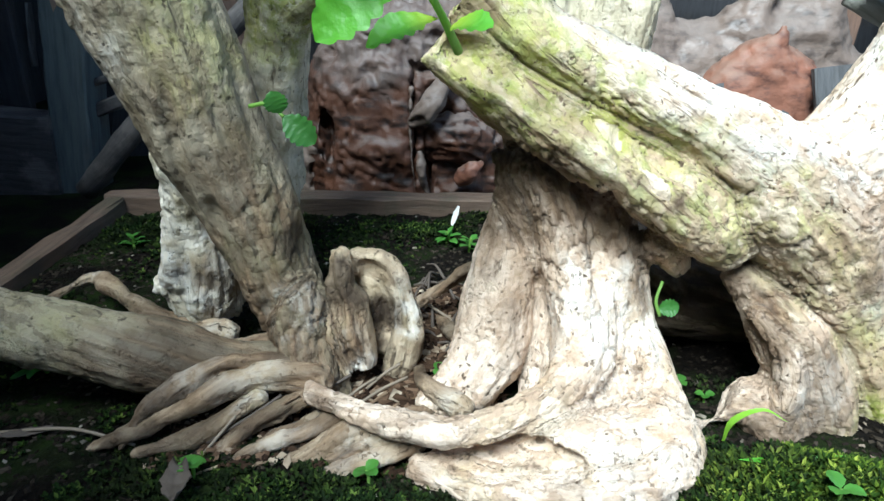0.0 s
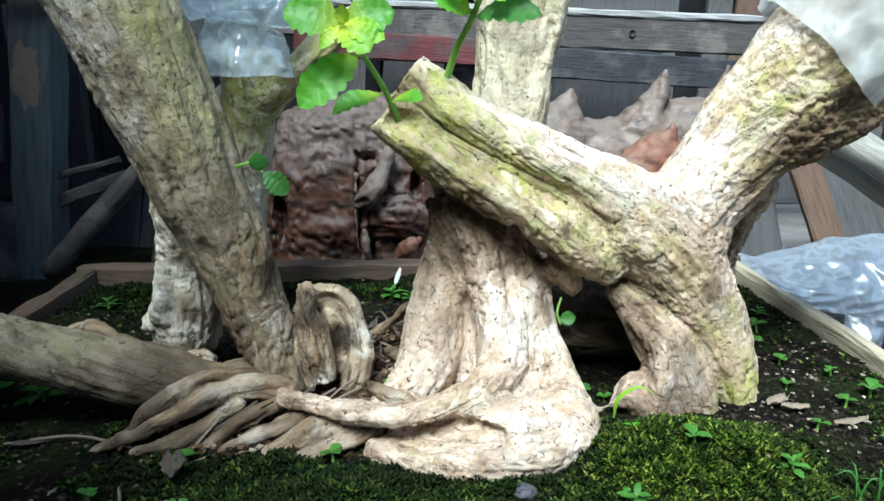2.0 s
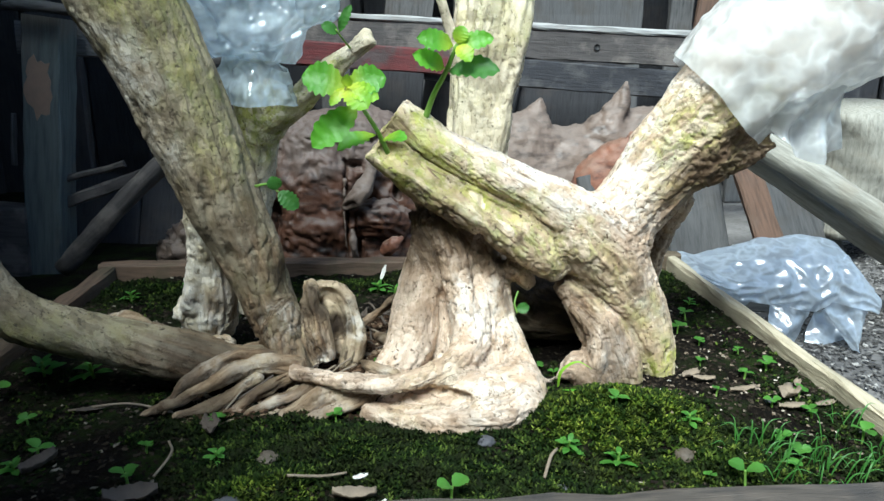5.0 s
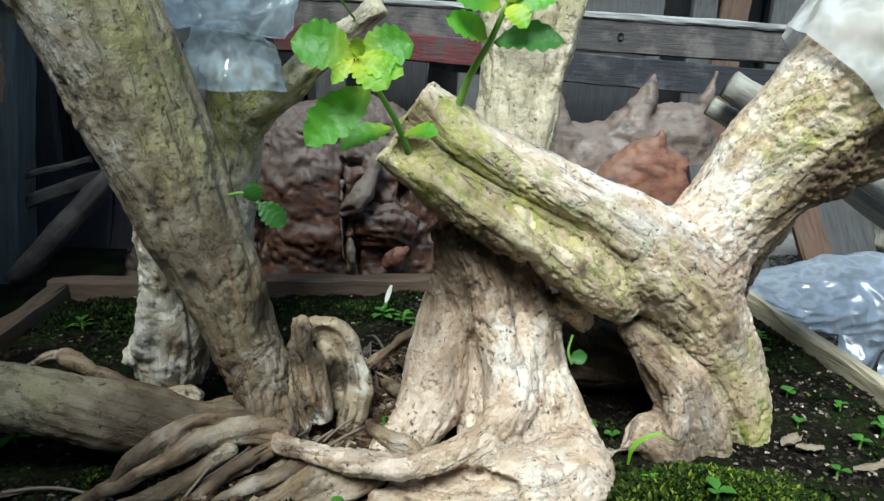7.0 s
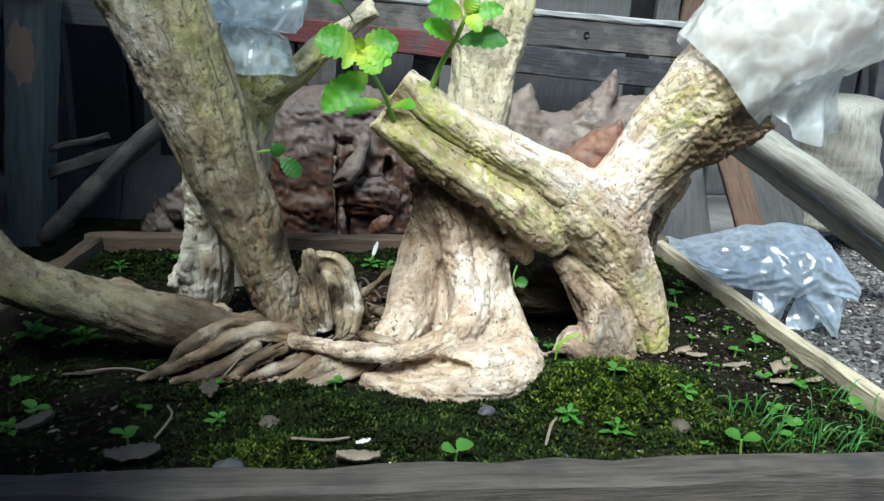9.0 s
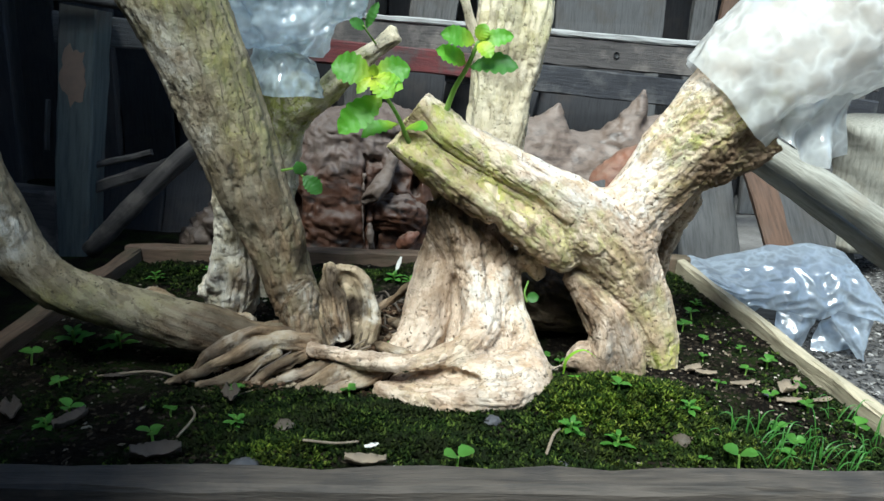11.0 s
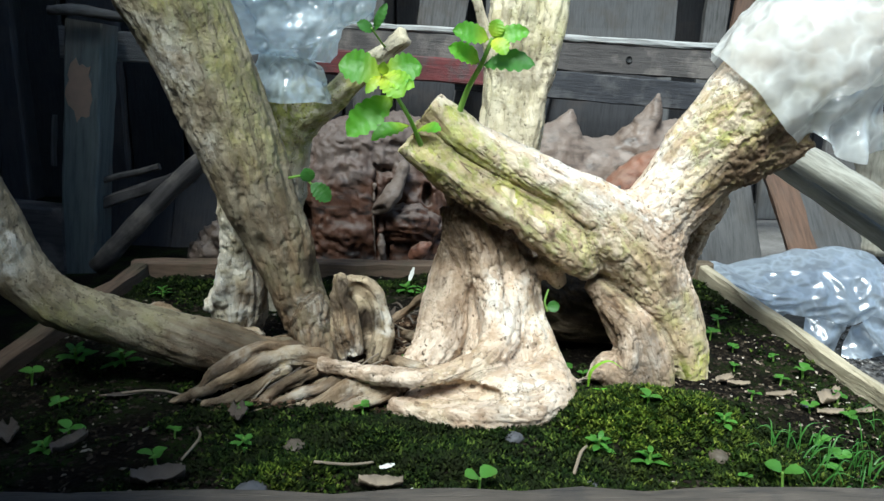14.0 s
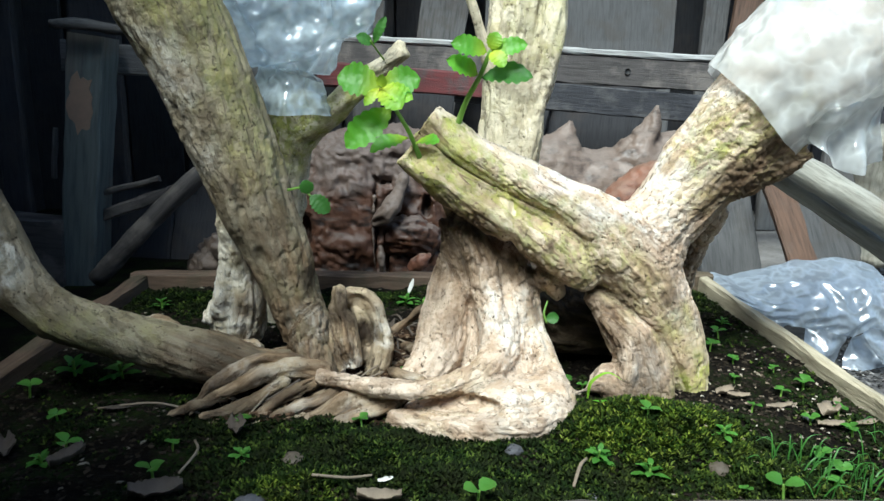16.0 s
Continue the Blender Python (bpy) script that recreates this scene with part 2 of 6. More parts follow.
def bark(name, light, mid, dark, fleck=0.8, algae=0.25, cracked=0.7):
    m = Nodes(name)
    pos, grain = m.coords(), m.attr("grain")
    sep = m.add("ShaderNodeSeparateColor", Color=m.attr("tone", "Color")).outputs
    fine = m.noise(pos, 520, 5, 0.7)
    broad = m.noise(pos, 30, 5, 0.62)
    streak = m.noise(grain, 150, 5, 0.65)
    flake = m.noise(pos, 170, 4, 0.6)
    col = m.ramp(streak, (0.28, mid), (0.47, light), (0.75, tuple(min(1, c * 1.15) for c in light)))
    col = m.mix(m.ramp(broad, (0.45, 0.0), (0.62, 0.7)), col, mid)
    col = m.mix(m.ramp(flake, (0.30, 0.45), (0.38, 0.0)), col, tuple((a + b) * 0.4 for a, b in zip(mid, dark)))
    tan = m.ramp(m.noise(pos, 62, 5, 0.68), (0.51, 0.0), (0.63, 0.6))
    col = m.mix(tan, col, (mid[0] * 0.72, mid[1] * 0.66, mid[2] * 0.56))
    cover = m.math('ADD', sep[0], m.ramp(m.noise(pos, 21, 3), (0.5, 0.0), (0.72, algae)))
    green = m.math('MULTIPLY', cover, m.ramp(m.noise(pos, 95, 5, 0.7), (0.31, 0.15), (0.54, 0.95)))
    col = m.mix(green, col, m.mix(m.ramp(m.noise(pos, 60, 4), (0.35, 0.0), (0.65, 1.0)), (0.19, 0.22, 0.025), (0.50, 0.47, 0.13)))
    pale = m.math('MULTIPLY', sep[2], m.ramp(m.noise(pos, 75, 4, 0.65), (0.40, 0.0), (0.56, 1.0)))
    pale = m.math('MULTIPLY', pale, m.math('SUBTRACT', 1.0, m.math('MULTIPLY', sep[0], 0.8)))
    col = m.mix(pale, col, (0.78, 0.74, 0.66))
    where = m.ramp(m.noise(pos, 26, 3), (0.40, 0.15), (0.60, 1.0))
    pit = m.math('MULTIPLY', where, m.ramp(m.noise(grain, 330, 3, 0.6), (0.60, 0.0), (0.68, fleck)))
    pit2 = m.ramp(m.noise(pos, 240, 3, 0.55), (0.64, 0.0), (0.70, fleck))
    pit3 = m.ramp(m.noise(m.add("ShaderNodeMapping", Vector=pos, Scale=(1.0, 1.0, 0.6)).outputs[0], 300, 2, 0.5), (0.665, 0.0), (0.69, fleck))
    pits = m.math('MAXIMUM', m.math('MAXIMUM', pit, pit2), m.math('MULTIPLY', pit3, m.ramp(m.noise(pos, 34, 3), (0.38, 0.25), (0.58, 1.0))))
    col = m.mix(pits, col, tuple(c * 0.75 for c in dark))
    warp = m.t.nodes.new("ShaderNodeVectorMath")
    warp.operation = 'MULTIPLY_ADD'
    m.put(warp.inputs[0], m.noise(pos, 110, 3, 0.6, "Color"))
    warp.inputs[1].default_value = (0.012, 0.012, 0.012)
    m.put(warp.inputs[2], grain)
    cell = m.t.nodes.new("ShaderNodeTexVoronoi")
    cell.feature = 'DISTANCE_TO_EDGE'
    m.put(cell.inputs["Vector"], warp.outputs[0])
    cell.inputs["Scale"].default_value = 95.0
    plate = m.t.nodes.new("ShaderNodeTexVoronoi")
    m.put(plate.inputs["Vector"], warp.outputs[0])
    plate.inputs["Scale"].default_value = 150.0
    level = m.add("ShaderNodeSeparateColor", Color=plate.outputs["Color"]).outputs[0]
    col = m.mix(m.ramp(level, (0.72, 0.0), (0.78, 0.35)), col, mid)
    col = m.mix(m.ramp(level, (0.10, 0.4), (0.16, 0.0)), col, tuple(min(1, c * 1.2) for c in light))
    seam = m.ramp(cell.outputs["Distance"], (0.0, 1.0), (0.07, 0.0))
    some = m.ramp(m.noise(pos, 44, 4, 0.6), (0.50, 0.0), (0.66, cracked))
    seam = m.math('MULTIPLY', seam, some)
    shard = m.add("ShaderNodeSeparateXYZ", Vector=m.attr("plate")).outputs
    amount = m.math('MULTIPLY', m.ramp(shard[2], (0.4, 0.25), (1.0, 0.8)), 1.0)
    col = m.mix(m.math('MULTIPLY', m.ramp(shard[0], (0.70, 0.0), (0.76, 0.7)), amount), col, tuple(c * 0.85 for c in mid))
    col = m.mix(m.math('MULTIPLY', m.ramp(shard[0], (0.16, 0.7), (0.22, 0.0)), amount), col, tuple(min(1, c * 1.12) for c in light))
    col = m.mix(m.math('MULTIPLY', m.ramp(shard[1], (0.45, 0.0), (0.8, 0.8)), m.ramp(m.noise(pos, 70, 3), (0.45, 0.0), (0.6, 0.9))), col, tuple(c * 0.9 for c in dark))
    col = m.mix(seam, col, tuple(c * 0.8 for c in dark))
    rot = m.math('MULTIPLY', m.attr("tone", "Alpha"), m.ramp(m.noise(grain, 85, 5, 0.7), (0.36, 0.25), (0.56, 1.0)))
    col = m.mix(rot, col, m.ramp(m.noise(grain, 230, 4, 0.65), (0.32, (0.035, 0.02, 0.011)), (0.5, (0.15, 0.09, 0.048)), (0.7, (0.36, 0.25, 0.145))))
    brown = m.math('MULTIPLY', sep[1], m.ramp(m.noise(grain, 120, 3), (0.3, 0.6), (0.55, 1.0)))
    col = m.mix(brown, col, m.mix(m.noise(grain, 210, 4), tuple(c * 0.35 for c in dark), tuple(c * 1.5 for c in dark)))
    n1 = m.bump(m.math('SUBTRACT', m.math('ADD', m.math('ADD', streak, m.math('MULTIPLY', level, 0.45)), flake), m.math('MULTIPLY', seam, 1.2)), 0.8, 0.0022)
    n2 = m.bump(m.math('SUBTRACT', fine, m.math('MULTIPLY', pits, 0.7)), 0.8, 0.0010, n1)
    return m.done(col, m.ramp(broad, (0.3, 0.6), (0.7, 0.85)), n2, Specular_IOR_Level=0.35)


def weathered(name, a, b, c, scale=1.0, bump=0.5, stretch=(14, 14, 1.2), patch=0.5):
    """Grey or painted timber with grain along the object's z axis."""
    m = Nodes(name)
    info = m.t.nodes.new("ShaderNodeObjectInfo")
    shift = m.add("ShaderNodeVectorMath", )
    m.put(shift.inputs[0], m.coords())
    off = m.add("ShaderNodeCombineXYZ", X=m.math('MULTIPLY', info.outputs["Random"], 7.0), Y=m.math('MULTIPLY', info.outputs["Random"], 3.0), Z=0.0)
    m.put(shift.inputs[1], off.outputs[0])
    vec = m.add("ShaderNodeMapping", Vector=shift.outputs[0], Scale=stretch).outputs[0]
    grain = m.noise(vec, 16 * scale, 5, 0.65)
    blot = m.noise(shift.outputs[0], 17 * scale, 5, 0.62)
    col = m.ramp(grain, (0.3, b), (0.55, a), (0.8, tuple(v * 1.15 for v in a)))
    col = m.mix(m.ramp(blot, (0.5, 0.0), (0.62, patch)), col, c)
    fine = m.noise(vec, 60 * scale, 3, 0.6)
    return m.done(col, 0.75, m.bump(m.math('ADD', grain, m.math('MULTIPLY', fine, 0.5)), bump, 0.003))


def leafy(name, a, b, gloss=0.45, heart=0.0):
    m = Nodes(name)
    pos = m.coords()
    info = m.t.nodes.new("ShaderNodeObjectInfo")
    col = m.mix(m.noise(pos, 90, 3), a, b)
    col = m.mix(m.math('MULTIPLY', info.outputs["Random"], 0.5), col, tuple(v * 0.6 for v in a))
    run = m.add("ShaderNodeSeparateXYZ", Vector=pos).outputs[1]
    col = m.mix(m.math('MULTIPLY', m.ramp(m.math('MULTIPLY', run, 60.0), (0.05, 1.0), (0.8, 0.0)), heart), col, (0.62, 0.66, 0.05))
    vein = m.noise(pos, 420, 3, 0.6)
    m.done(col, gloss, m.bump(vein, 0.4, 0.0012))
    trans = m.add("ShaderNodeBsdfTranslucent", Color=m.mix(0.5, col, tuple(min(1, v * 1.8) for v in b)))
    mixer = m.add("ShaderNodeMixShader", Fac=0.4)
    m.t.links.new(m.bsdf.outputs[0], mixer.inputs[1])
    m.t.links.new(trans.outputs[0], mixer.inputs[2])
    m.t.links.new(mixer.outputs[0], m.out.inputs[0])
    return m.mat


def film(name, tint, clear=0.45, crumple=1.0, rough=0.09):
    """Thin crumpled plastic film: part clear, part milky, with sharp glints."""
    m = Nodes(name)
    pos = m.coords()
    crease = m.noise(pos, 34, 3, 0.55)
    ridge = m.math('ABSOLUTE', m.math('SUBTRACT', m.noise(pos, 46, 2, 0.5), 0.5))
    nrm = m.bump(ridge, 0.8, 0.012 * crumple, m.bump(crease, 0.8, 0.012 * crumple))
    m.done(tint, rough, nrm, Specular_IOR_Level=1.0)
    body = m.add("ShaderNodeMixShader", Fac=0.5)
    m.t.links.new(m.bsdf.outputs[0], body.inputs[1])
    m.t.links.new(m.add("ShaderNodeBsdfTranslucent", Color=(*tint, 1)).outputs[0], body.inputs[2])
    fold = m.ramp(ridge, (0.0, clear - 0.25), (0.10, clear + 0.15))
    mixer = m.add("ShaderNodeMixShader", Fac=m.math('MULTIPLY', fold, m.ramp(m.noise(pos, 22, 3), (0.35, 1.0), (0.65, 0.6))))
    m.t.links.new(body.outputs[0], mixer.inputs[1])
    m.t.links.new(m.add("ShaderNodeBsdfTransparent", Color=(0.97, 0.98, 1, 1)).outputs[0], mixer.inputs[2])
    shine = m.add("ShaderNodeMixShader", Fac=0.10)
    m.t.links.new(mixer.outputs[0], shine.inputs[1])
    m.t.links.new(m.add("ShaderNodeBsdfGlossy", Color=(1, 1, 1, 1), Roughness=rough * 0.7, Normal=nrm).outputs[0], shine.inputs[2])
    m.t.links.new(shine.outputs[0], m.out.inputs[0])
    return m.mat


BARK_PALE = bark("pale_bark", light=(0.71, 0.575, 0.445), mid=(0.50, 0.35, 0.232), dark=(0.15, 0.10, 0.06), fleck=0.95, cracked=0.3)
BARK_GREY = bark("grey_bark", (0.30, 0.25, 0.17), (0.175, 0.136, 0.085), (0.045, 0.031, 0.018), cracked=0.2)
BARK_ROOT = bark("root_bark", (0.47, 0.37, 0.25), (0.26, 0.18, 0.105), (0.05, 0.032, 0.018), cracked=0.7)
BARK_REAR = bark("rear_bark", (0.66, 0.585, 0.44), (0.48, 0.41, 0.275), (0.12, 0.09, 0.05), cracked=0.4)


def burl_material(name, top, body, deep, level=0.0):
    m = Nodes(name)
    pos = m.coords()
    wave = m.noise(m.add("ShaderNodeMapping", Vector=pos, Scale=(1, 1, 2.2)).outputs[0], 34, 5, 0.6)
    patch = m.noise(pos, 13, 4, 0.6)
    col = m.ramp(wave, (0.34, deep), (0.5, body), (0.72, tuple(min(1, v * 1.35) for v in body)))
    up = m.add("ShaderNodeSeparateXYZ", Vector=m.t.nodes.new("ShaderNodeNewGeometry").outputs["Normal"]).outputs[2]
    dust = m.ramp(m.math('ADD', m.math('MULTIPLY', patch, 0.8), m.math('MULTIPLY', up, 0.45)), (0.56, 0.0), (0.80, 0.9))
    if level:
        rise = m.add("ShaderNodeSeparateXYZ", Vector=pos).outputs[2]
        dust = m.math('MAXIMUM', dust, m.ramp(m.math('ADD', m.math('MULTIPLY', m.math('SUBTRACT', rise, level), 7.0), m.noise(pos, 30, 4, 0.6)), (0.5, 0.0), (0.85, 0.85)))
    col = m.mix(dust, col, m.mix(m.noise(pos, 70, 4), top, tuple(v * 0.6 for v in top)))
    return m.done(col, m.ramp(patch, (0.35, 0.5), (0.65, 0.8)), m.bump(m.math('ADD', wave, m.noise(pos, 120, 4)), 0.5, 0.0025), Specular_IOR_Level=0.5)


BURL = burl_material("burl_wood", (0.15, 0.114, 0.095), (0.062, 0.024, 0.011), (0.008, 0.0036, 0.0022), level=0.06)
DRIFT = burl_material("pale_driftwood", (0.18, 0.142, 0.118), (0.135, 0.10, 0.078), (0.06, 0.043, 0.033))
REDWOOD = burl_material("red_heartwood", (0.22, 0.13, 0.09), (0.17, 0.07, 0.04), (0.07, 0.028, 0.018))
GREY_WOOD = weathered("grey_timber", (0.092, 0.089, 0.086), (0.04, 0.039, 0.037), (0.066, 0.054, 0.044))
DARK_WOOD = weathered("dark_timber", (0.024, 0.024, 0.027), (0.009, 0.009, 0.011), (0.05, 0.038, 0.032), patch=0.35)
# darker copy of the grey timber, with shade put into its colour
SHADE_WOOD = weathered("shaded_grey_timber", (0.068, 0.067, 0.066), (0.034, 0.034, 0.034), (0.052, 0.046, 0.04))
BLACK_WOOD = weathered("black_painted_timber", (0.022, 0.023, 0.028), (0.009, 0.009, 0.011), (0.11, 0.105, 0.10), patch=0.4)
BROWN_WOOD = weathered("brown_timber", (0.115, 0.066, 0.042), (0.055, 0.032, 0.021), (0.11, 0.075, 0.055))
RED_WOOD = weathered("red_painted_timber", (0.105, 0.018, 0.018), (0.05, 0.013, 0.013), (0.055, 0.042, 0.04), patch=0.9)
POST_WOOD = weathered("green_grey_timber", (0.10, 0.118, 0.115), (0.05, 0.06, 0.06), (0.13, 0.11, 0.09), scale=0.55, patch=0.6)
RIM_WOOD = weathered("tray_timber", (0.13, 0.085, 0.055), (0.065, 0.042, 0.027), (0.05, 0.05, 0.025))
FRONT_WOOD = weathered("worn_tray_timber", (0.085, 0.07, 0.056), (0.035, 0.03, 0.025), (0.018, 0.018, 0.02))
LATH_WOOD = weathered("pale_grey_timber", (0.33, 0.33, 0.32), (0.21, 0.21, 0.20), (0.24, 0.22, 0.20))
PALE_RIM = weathered("pale_tray_timber", (0.46, 0.40, 0.28), (0.30, 0.25, 0.17), (0.25, 0.22, 0.15))
RAIL_WOOD = weathered("brown_grey_timber", (0.06, 0.053, 0.05), (0.028, 0.025, 0.023), (0.24, 0.21, 0.18), patch=0.35)
POLE_WOOD = weathered("pole_timber", (0.29, 0.28, 0.235), (0.16, 0.15, 0.12), (0.22, 0.19, 0.14))
PANEL = weathered("grey_panel", (0.088, 0.087, 0.086), (0.056, 0.054, 0.053), (0.07, 0.06, 0.05), bump=0.25)
LEAF = leafy("bright_leaf", (0.09, 0.33, 0.02), (0.18, 0.48, 0.035), heart=0.6)
LEAF_TIP = leafy("young_leaf", (0.22, 0.52, 0.035), (0.36, 0.62, 0.05), heart=1.0)
LEAF_DARK = leafy("deep_leaf", (0.05, 0.17, 0.03), (0.09, 0.25, 0.04))
CLOVER = leafy("seedling_leaf", (0.07, 0.22, 0.03), (0.16, 0.38, 0.06))
STEM = leafy("green_stem", (0.22, 0.40, 0.07), (0.32, 0.50, 0.12))
FILM_WHITE = film("white_film", (0.97, 0.99, 0.97), 0.30, 0.25)
FILM_BLUE = film("bluish_film", (0.76, 0.87, 0.93), 0.52, 0.4, 0.13)
FILM_SHEET = film("sheet_film", (0.55, 0.62, 0.70), 0.30, 0.10, 0.28)


def soil_material():
    m = Nodes("dark_soil")
    pos = m.coords()
    crumb = m.noise(pos, 260, 5, 0.7)
    patch = m.noise(pos, 22, 4, 0.6)
    col = m.ramp(crumb, (0.35, (0.003, 0.0024, 0.0019)), (0.58, (0.008, 0.006, 0.004)), (0.8, (0.04, 0.03, 0.02)))
    col = m.mix(m.ramp(patch, (0.45, 0.0), (0.65, 0.75)), col, m.mix(crumb, (0.006, 0.012, 0.003), (0.03, 0.05, 0.008)))
    return m.done(col, 0.9, m.bump(crumb, 1.0, 0.004), Specular_IOR_Level=0.08)


def moss_material():
    m = Nodes("moss")
    isl = m.t.nodes.new("ShaderNodeNewGeometry").outputs["Random Per Island"]
    zone = m.noise(m.coords(), 30, 3)
    col = m.ramp(isl, (0.0, (0.003, 0.007, 0.0015)), (0.5, (0.008, 0.018, 0.003)), (0.82, (0.024, 0.045, 0.006)), (1.0, (0.10, 0.14, 0.025)))
    col = m.mix(m.ramp(zone, (0.38, 0.75), (0.58, 0.0)), col, (0.012, 0.014, 0.005))
    fresh = m.ramp(isl, (0.0, (0.012, 0.03, 0.003)), (0.45, (0.032, 0.06, 0.006)), (0.82, (0.11, 0.155, 0.014)), (1.0, (0.27, 0.31, 0.045)))
    # bright cushions against dark moss: real growth plus shade put into the colour
    bright_zone = m.math('MULTIPLY', m.attr("bright_zone", "Fac"), m.ramp(m.noise(m.coords(), 70, 3), (0.40, 0.12), (0.60, 1.0)))
    col = m.mix(bright_zone, col, fresh)
    return m.done(col, 0.8, Specular_IOR_Level=0.1)


def ground_material():
    m = Nodes("dusty_concrete")
    pos = m.coords()
    col = m.ramp(m.noise(pos, 9, 6, 0.65), (0.3, (0.075, 0.07, 0.065)), (0.7, (0.20, 0.19, 0.18)))
    col = m.mix(m.ramp(m.noise(pos, 140, 3), (0.5, 0.0), (0.7, 0.6)), col, (0.08, 0.07, 0.06))
    return m.done(col, 0.85, m.bump(m.noise(pos, 90, 5), 0.7, 0.004))


SOIL, MOSS, CONCRETE = soil_material(), moss_material(), ground_material()


def plain(name, a, b, rough=0.7, scale=120):
    m = Nodes(name)
    n = m.noise(m.coords(), scale, 4)
    return m.done(m.mix(n, a, b), rough, m.bump(n, 0.5, 0.002))


CHIP = plain("dry_chip", (0.30, 0.24, 0.17), (0.14, 0.105, 0.07))
DRY_LEAF = plain("dry_leaf", (0.115, 0.088, 0.066), (0.05, 0.038, 0.028))
WHITE_BIT = plain("white_bit", (0.78, 0.76, 0.70), (0.62, 0.60, 0.54))
STONE = plain("grey_stone", (0.10, 0.10, 0.108), (0.045, 0.045, 0.05))
MOSSY_STONE = plain("brown_stone", (0.12, 0.09, 0.065), (0.05, 0.045, 0.03))

# ---- structure: ground, back wall, added walls and roofs that block light ----


def board_mesh(name, width, thick, length, seed, wobble=0.0012, notch=0.0):
    """A sawn board, its length along z, with worn edges and a slightly uneven face."""
    r = random.Random(seed)
    bev = min(0.0025, thick * 0.25)
    prof = [(-width / 2 + bev, -thick / 2), (width / 2 - bev, -thick / 2), (width / 2, -thick / 2 + bev), (width / 2, thick / 2 - bev),
            (width / 2 - bev, thick / 2), (-width / 2 + bev, thick / 2), (-width / 2, thick / 2 - bev), (-width / 2, -thick / 2 + bev)]
    n = max(3, int(length / 0.03))
    bm = bmesh.new()
    rings = []
    for i in range(n + 1):
        z = length * i / n
        rings.append([bm.verts.new((x + r.uniform(-1, 1) * wobble, y + r.uniform(-1, 1) * wobble, z + (r.uniform(-1, 1) * notch if i in (0, n) else 0))) for x, y in prof])
    for a, b in zip(rings[:-1], rings[1:]):
        for k in range(8):
            bm.faces.new((a[k], a[(k + 1) % 8], b[(k + 1) % 8], b[k]))
    bm.faces.new(rings[0][::-1])
    bm.faces.new(rings[-1])
    return from_bm(name, bm, smooth=False)


def along(a, b, side):
    """A pose at a whose z axis runs to b and whose x axis leans to side."""
    z = (Vector(b) - Vector(a)).normalized()
    y = z.cross(Vector(side)).normalized()
    x = y.cross(z)
    m = Matrix((x, y, z)).transposed().to_4x4()
    m.translation = a
    return m


SEED = [0]


def board(name, a, b, width, thick, material, label, side=(1, 0, 0), category="plank", group="", parent=None, **more):
    SEED[0] += 1
    ob = part(name, board_mesh(name, width, thick, (Vector(b) - Vector(a)).length, SEED[0], **more), material, parent)
    ob.matrix_world = along(a, b, side)
    if parent is None:
        tagged(ob, label, category, group)
    return ob


def pole(name, nodes, material, label, category="pole", sides=14, parent=None):
    """A round, slightly crooked stick along nodes of (x, y, z, r)."""
    pts = spline(nodes, 8)
    base = Vector(pts[0][:3])
    m = along(base, Vector(pts[-1][:3]), (0, 1, 0.3))
    inv = m.inverted()
    verts, faces = [], []
    for i, p in enumerate(pts):
        c = inv @ Vector(p[:3])
        for k in range(sides):
            a = 2 * math.pi * k / sides
            rr = p[3] * (1 + 0.07 * math.sin(3 * a + i * 0.4) + 0.05 * math.sin(i * 1.7 + k))
            verts.append((c.x + rr * math.cos(a), c.y + rr * math.sin(a), c.z))
    for i in range(len(pts) - 1):
        for k in range(sides):
            faces.append((i * sides + k, i * sides + (k + 1) % sides, (i + 1) * sides + (k + 1) % sides, (i + 1) * sides + k))
    faces += [tuple(range(sides))[::-1], tuple(range((len(pts) - 1) * sides, len(pts) * sides))]
    ob = part(name, mesh_of(name, verts, faces), material, parent)
    ob.matrix_world = m
    if parent is None:
        tagged(ob, label, category)
    return ob


def sheet_mesh(name, fx, nu, nv):
    verts = [fx(i / nu, j / nv) for i in range(nu + 1) for j in range(nv + 1)]
    faces = [(i * (nv + 1) + j, (i + 1) * (nv + 1) + j, (i + 1) * (nv + 1) + j + 1, i * (nv + 1) + j + 1) for i in range(nu) for j in range(nv)]
    return mesh_of(name, verts, faces)


BASE = -0.095


def concrete(u, v):
    x, y = -6 + 12 * u, -6 + 12 * v
    return (x, y, BASE + 0.003 * noise.noise((x * 3, y * 3, 0)))


ground = part("ground", sheet_mesh("ground", concrete, 80, 80), CONCRETE)
tagged(ground, "dusty grey concrete yard under the tray", "ground", kind="structure")



def shade_sheet(u, v):
    """A dark sheet over the concrete in place of shade, with a ragged edge towards the tray's far side."""
    y = 0.12 + 1.58 * v
    x = -0.85 + (1.02 + 0.10 * noise.noise((y * 3, 0, 4)) + 0.04 * noise.noise((y * 11, 0, 7))) * u
    rise = min(1, (1 - u) * 12) * 0.006
    return (x, y, BASE + 0.0035 + rise + 0.003 * noise.noise((x * 14, y * 14, 2)))


# soil colour darkens the floor here, where the concrete is only shaded
shade_ground = part("earth_floor", sheet_mesh("earth_floor", shade_sheet, 60, 80), SOIL)
tagged(shade_ground, "dark sheet on the concrete that stands in for shade", "ground", kind="structure")

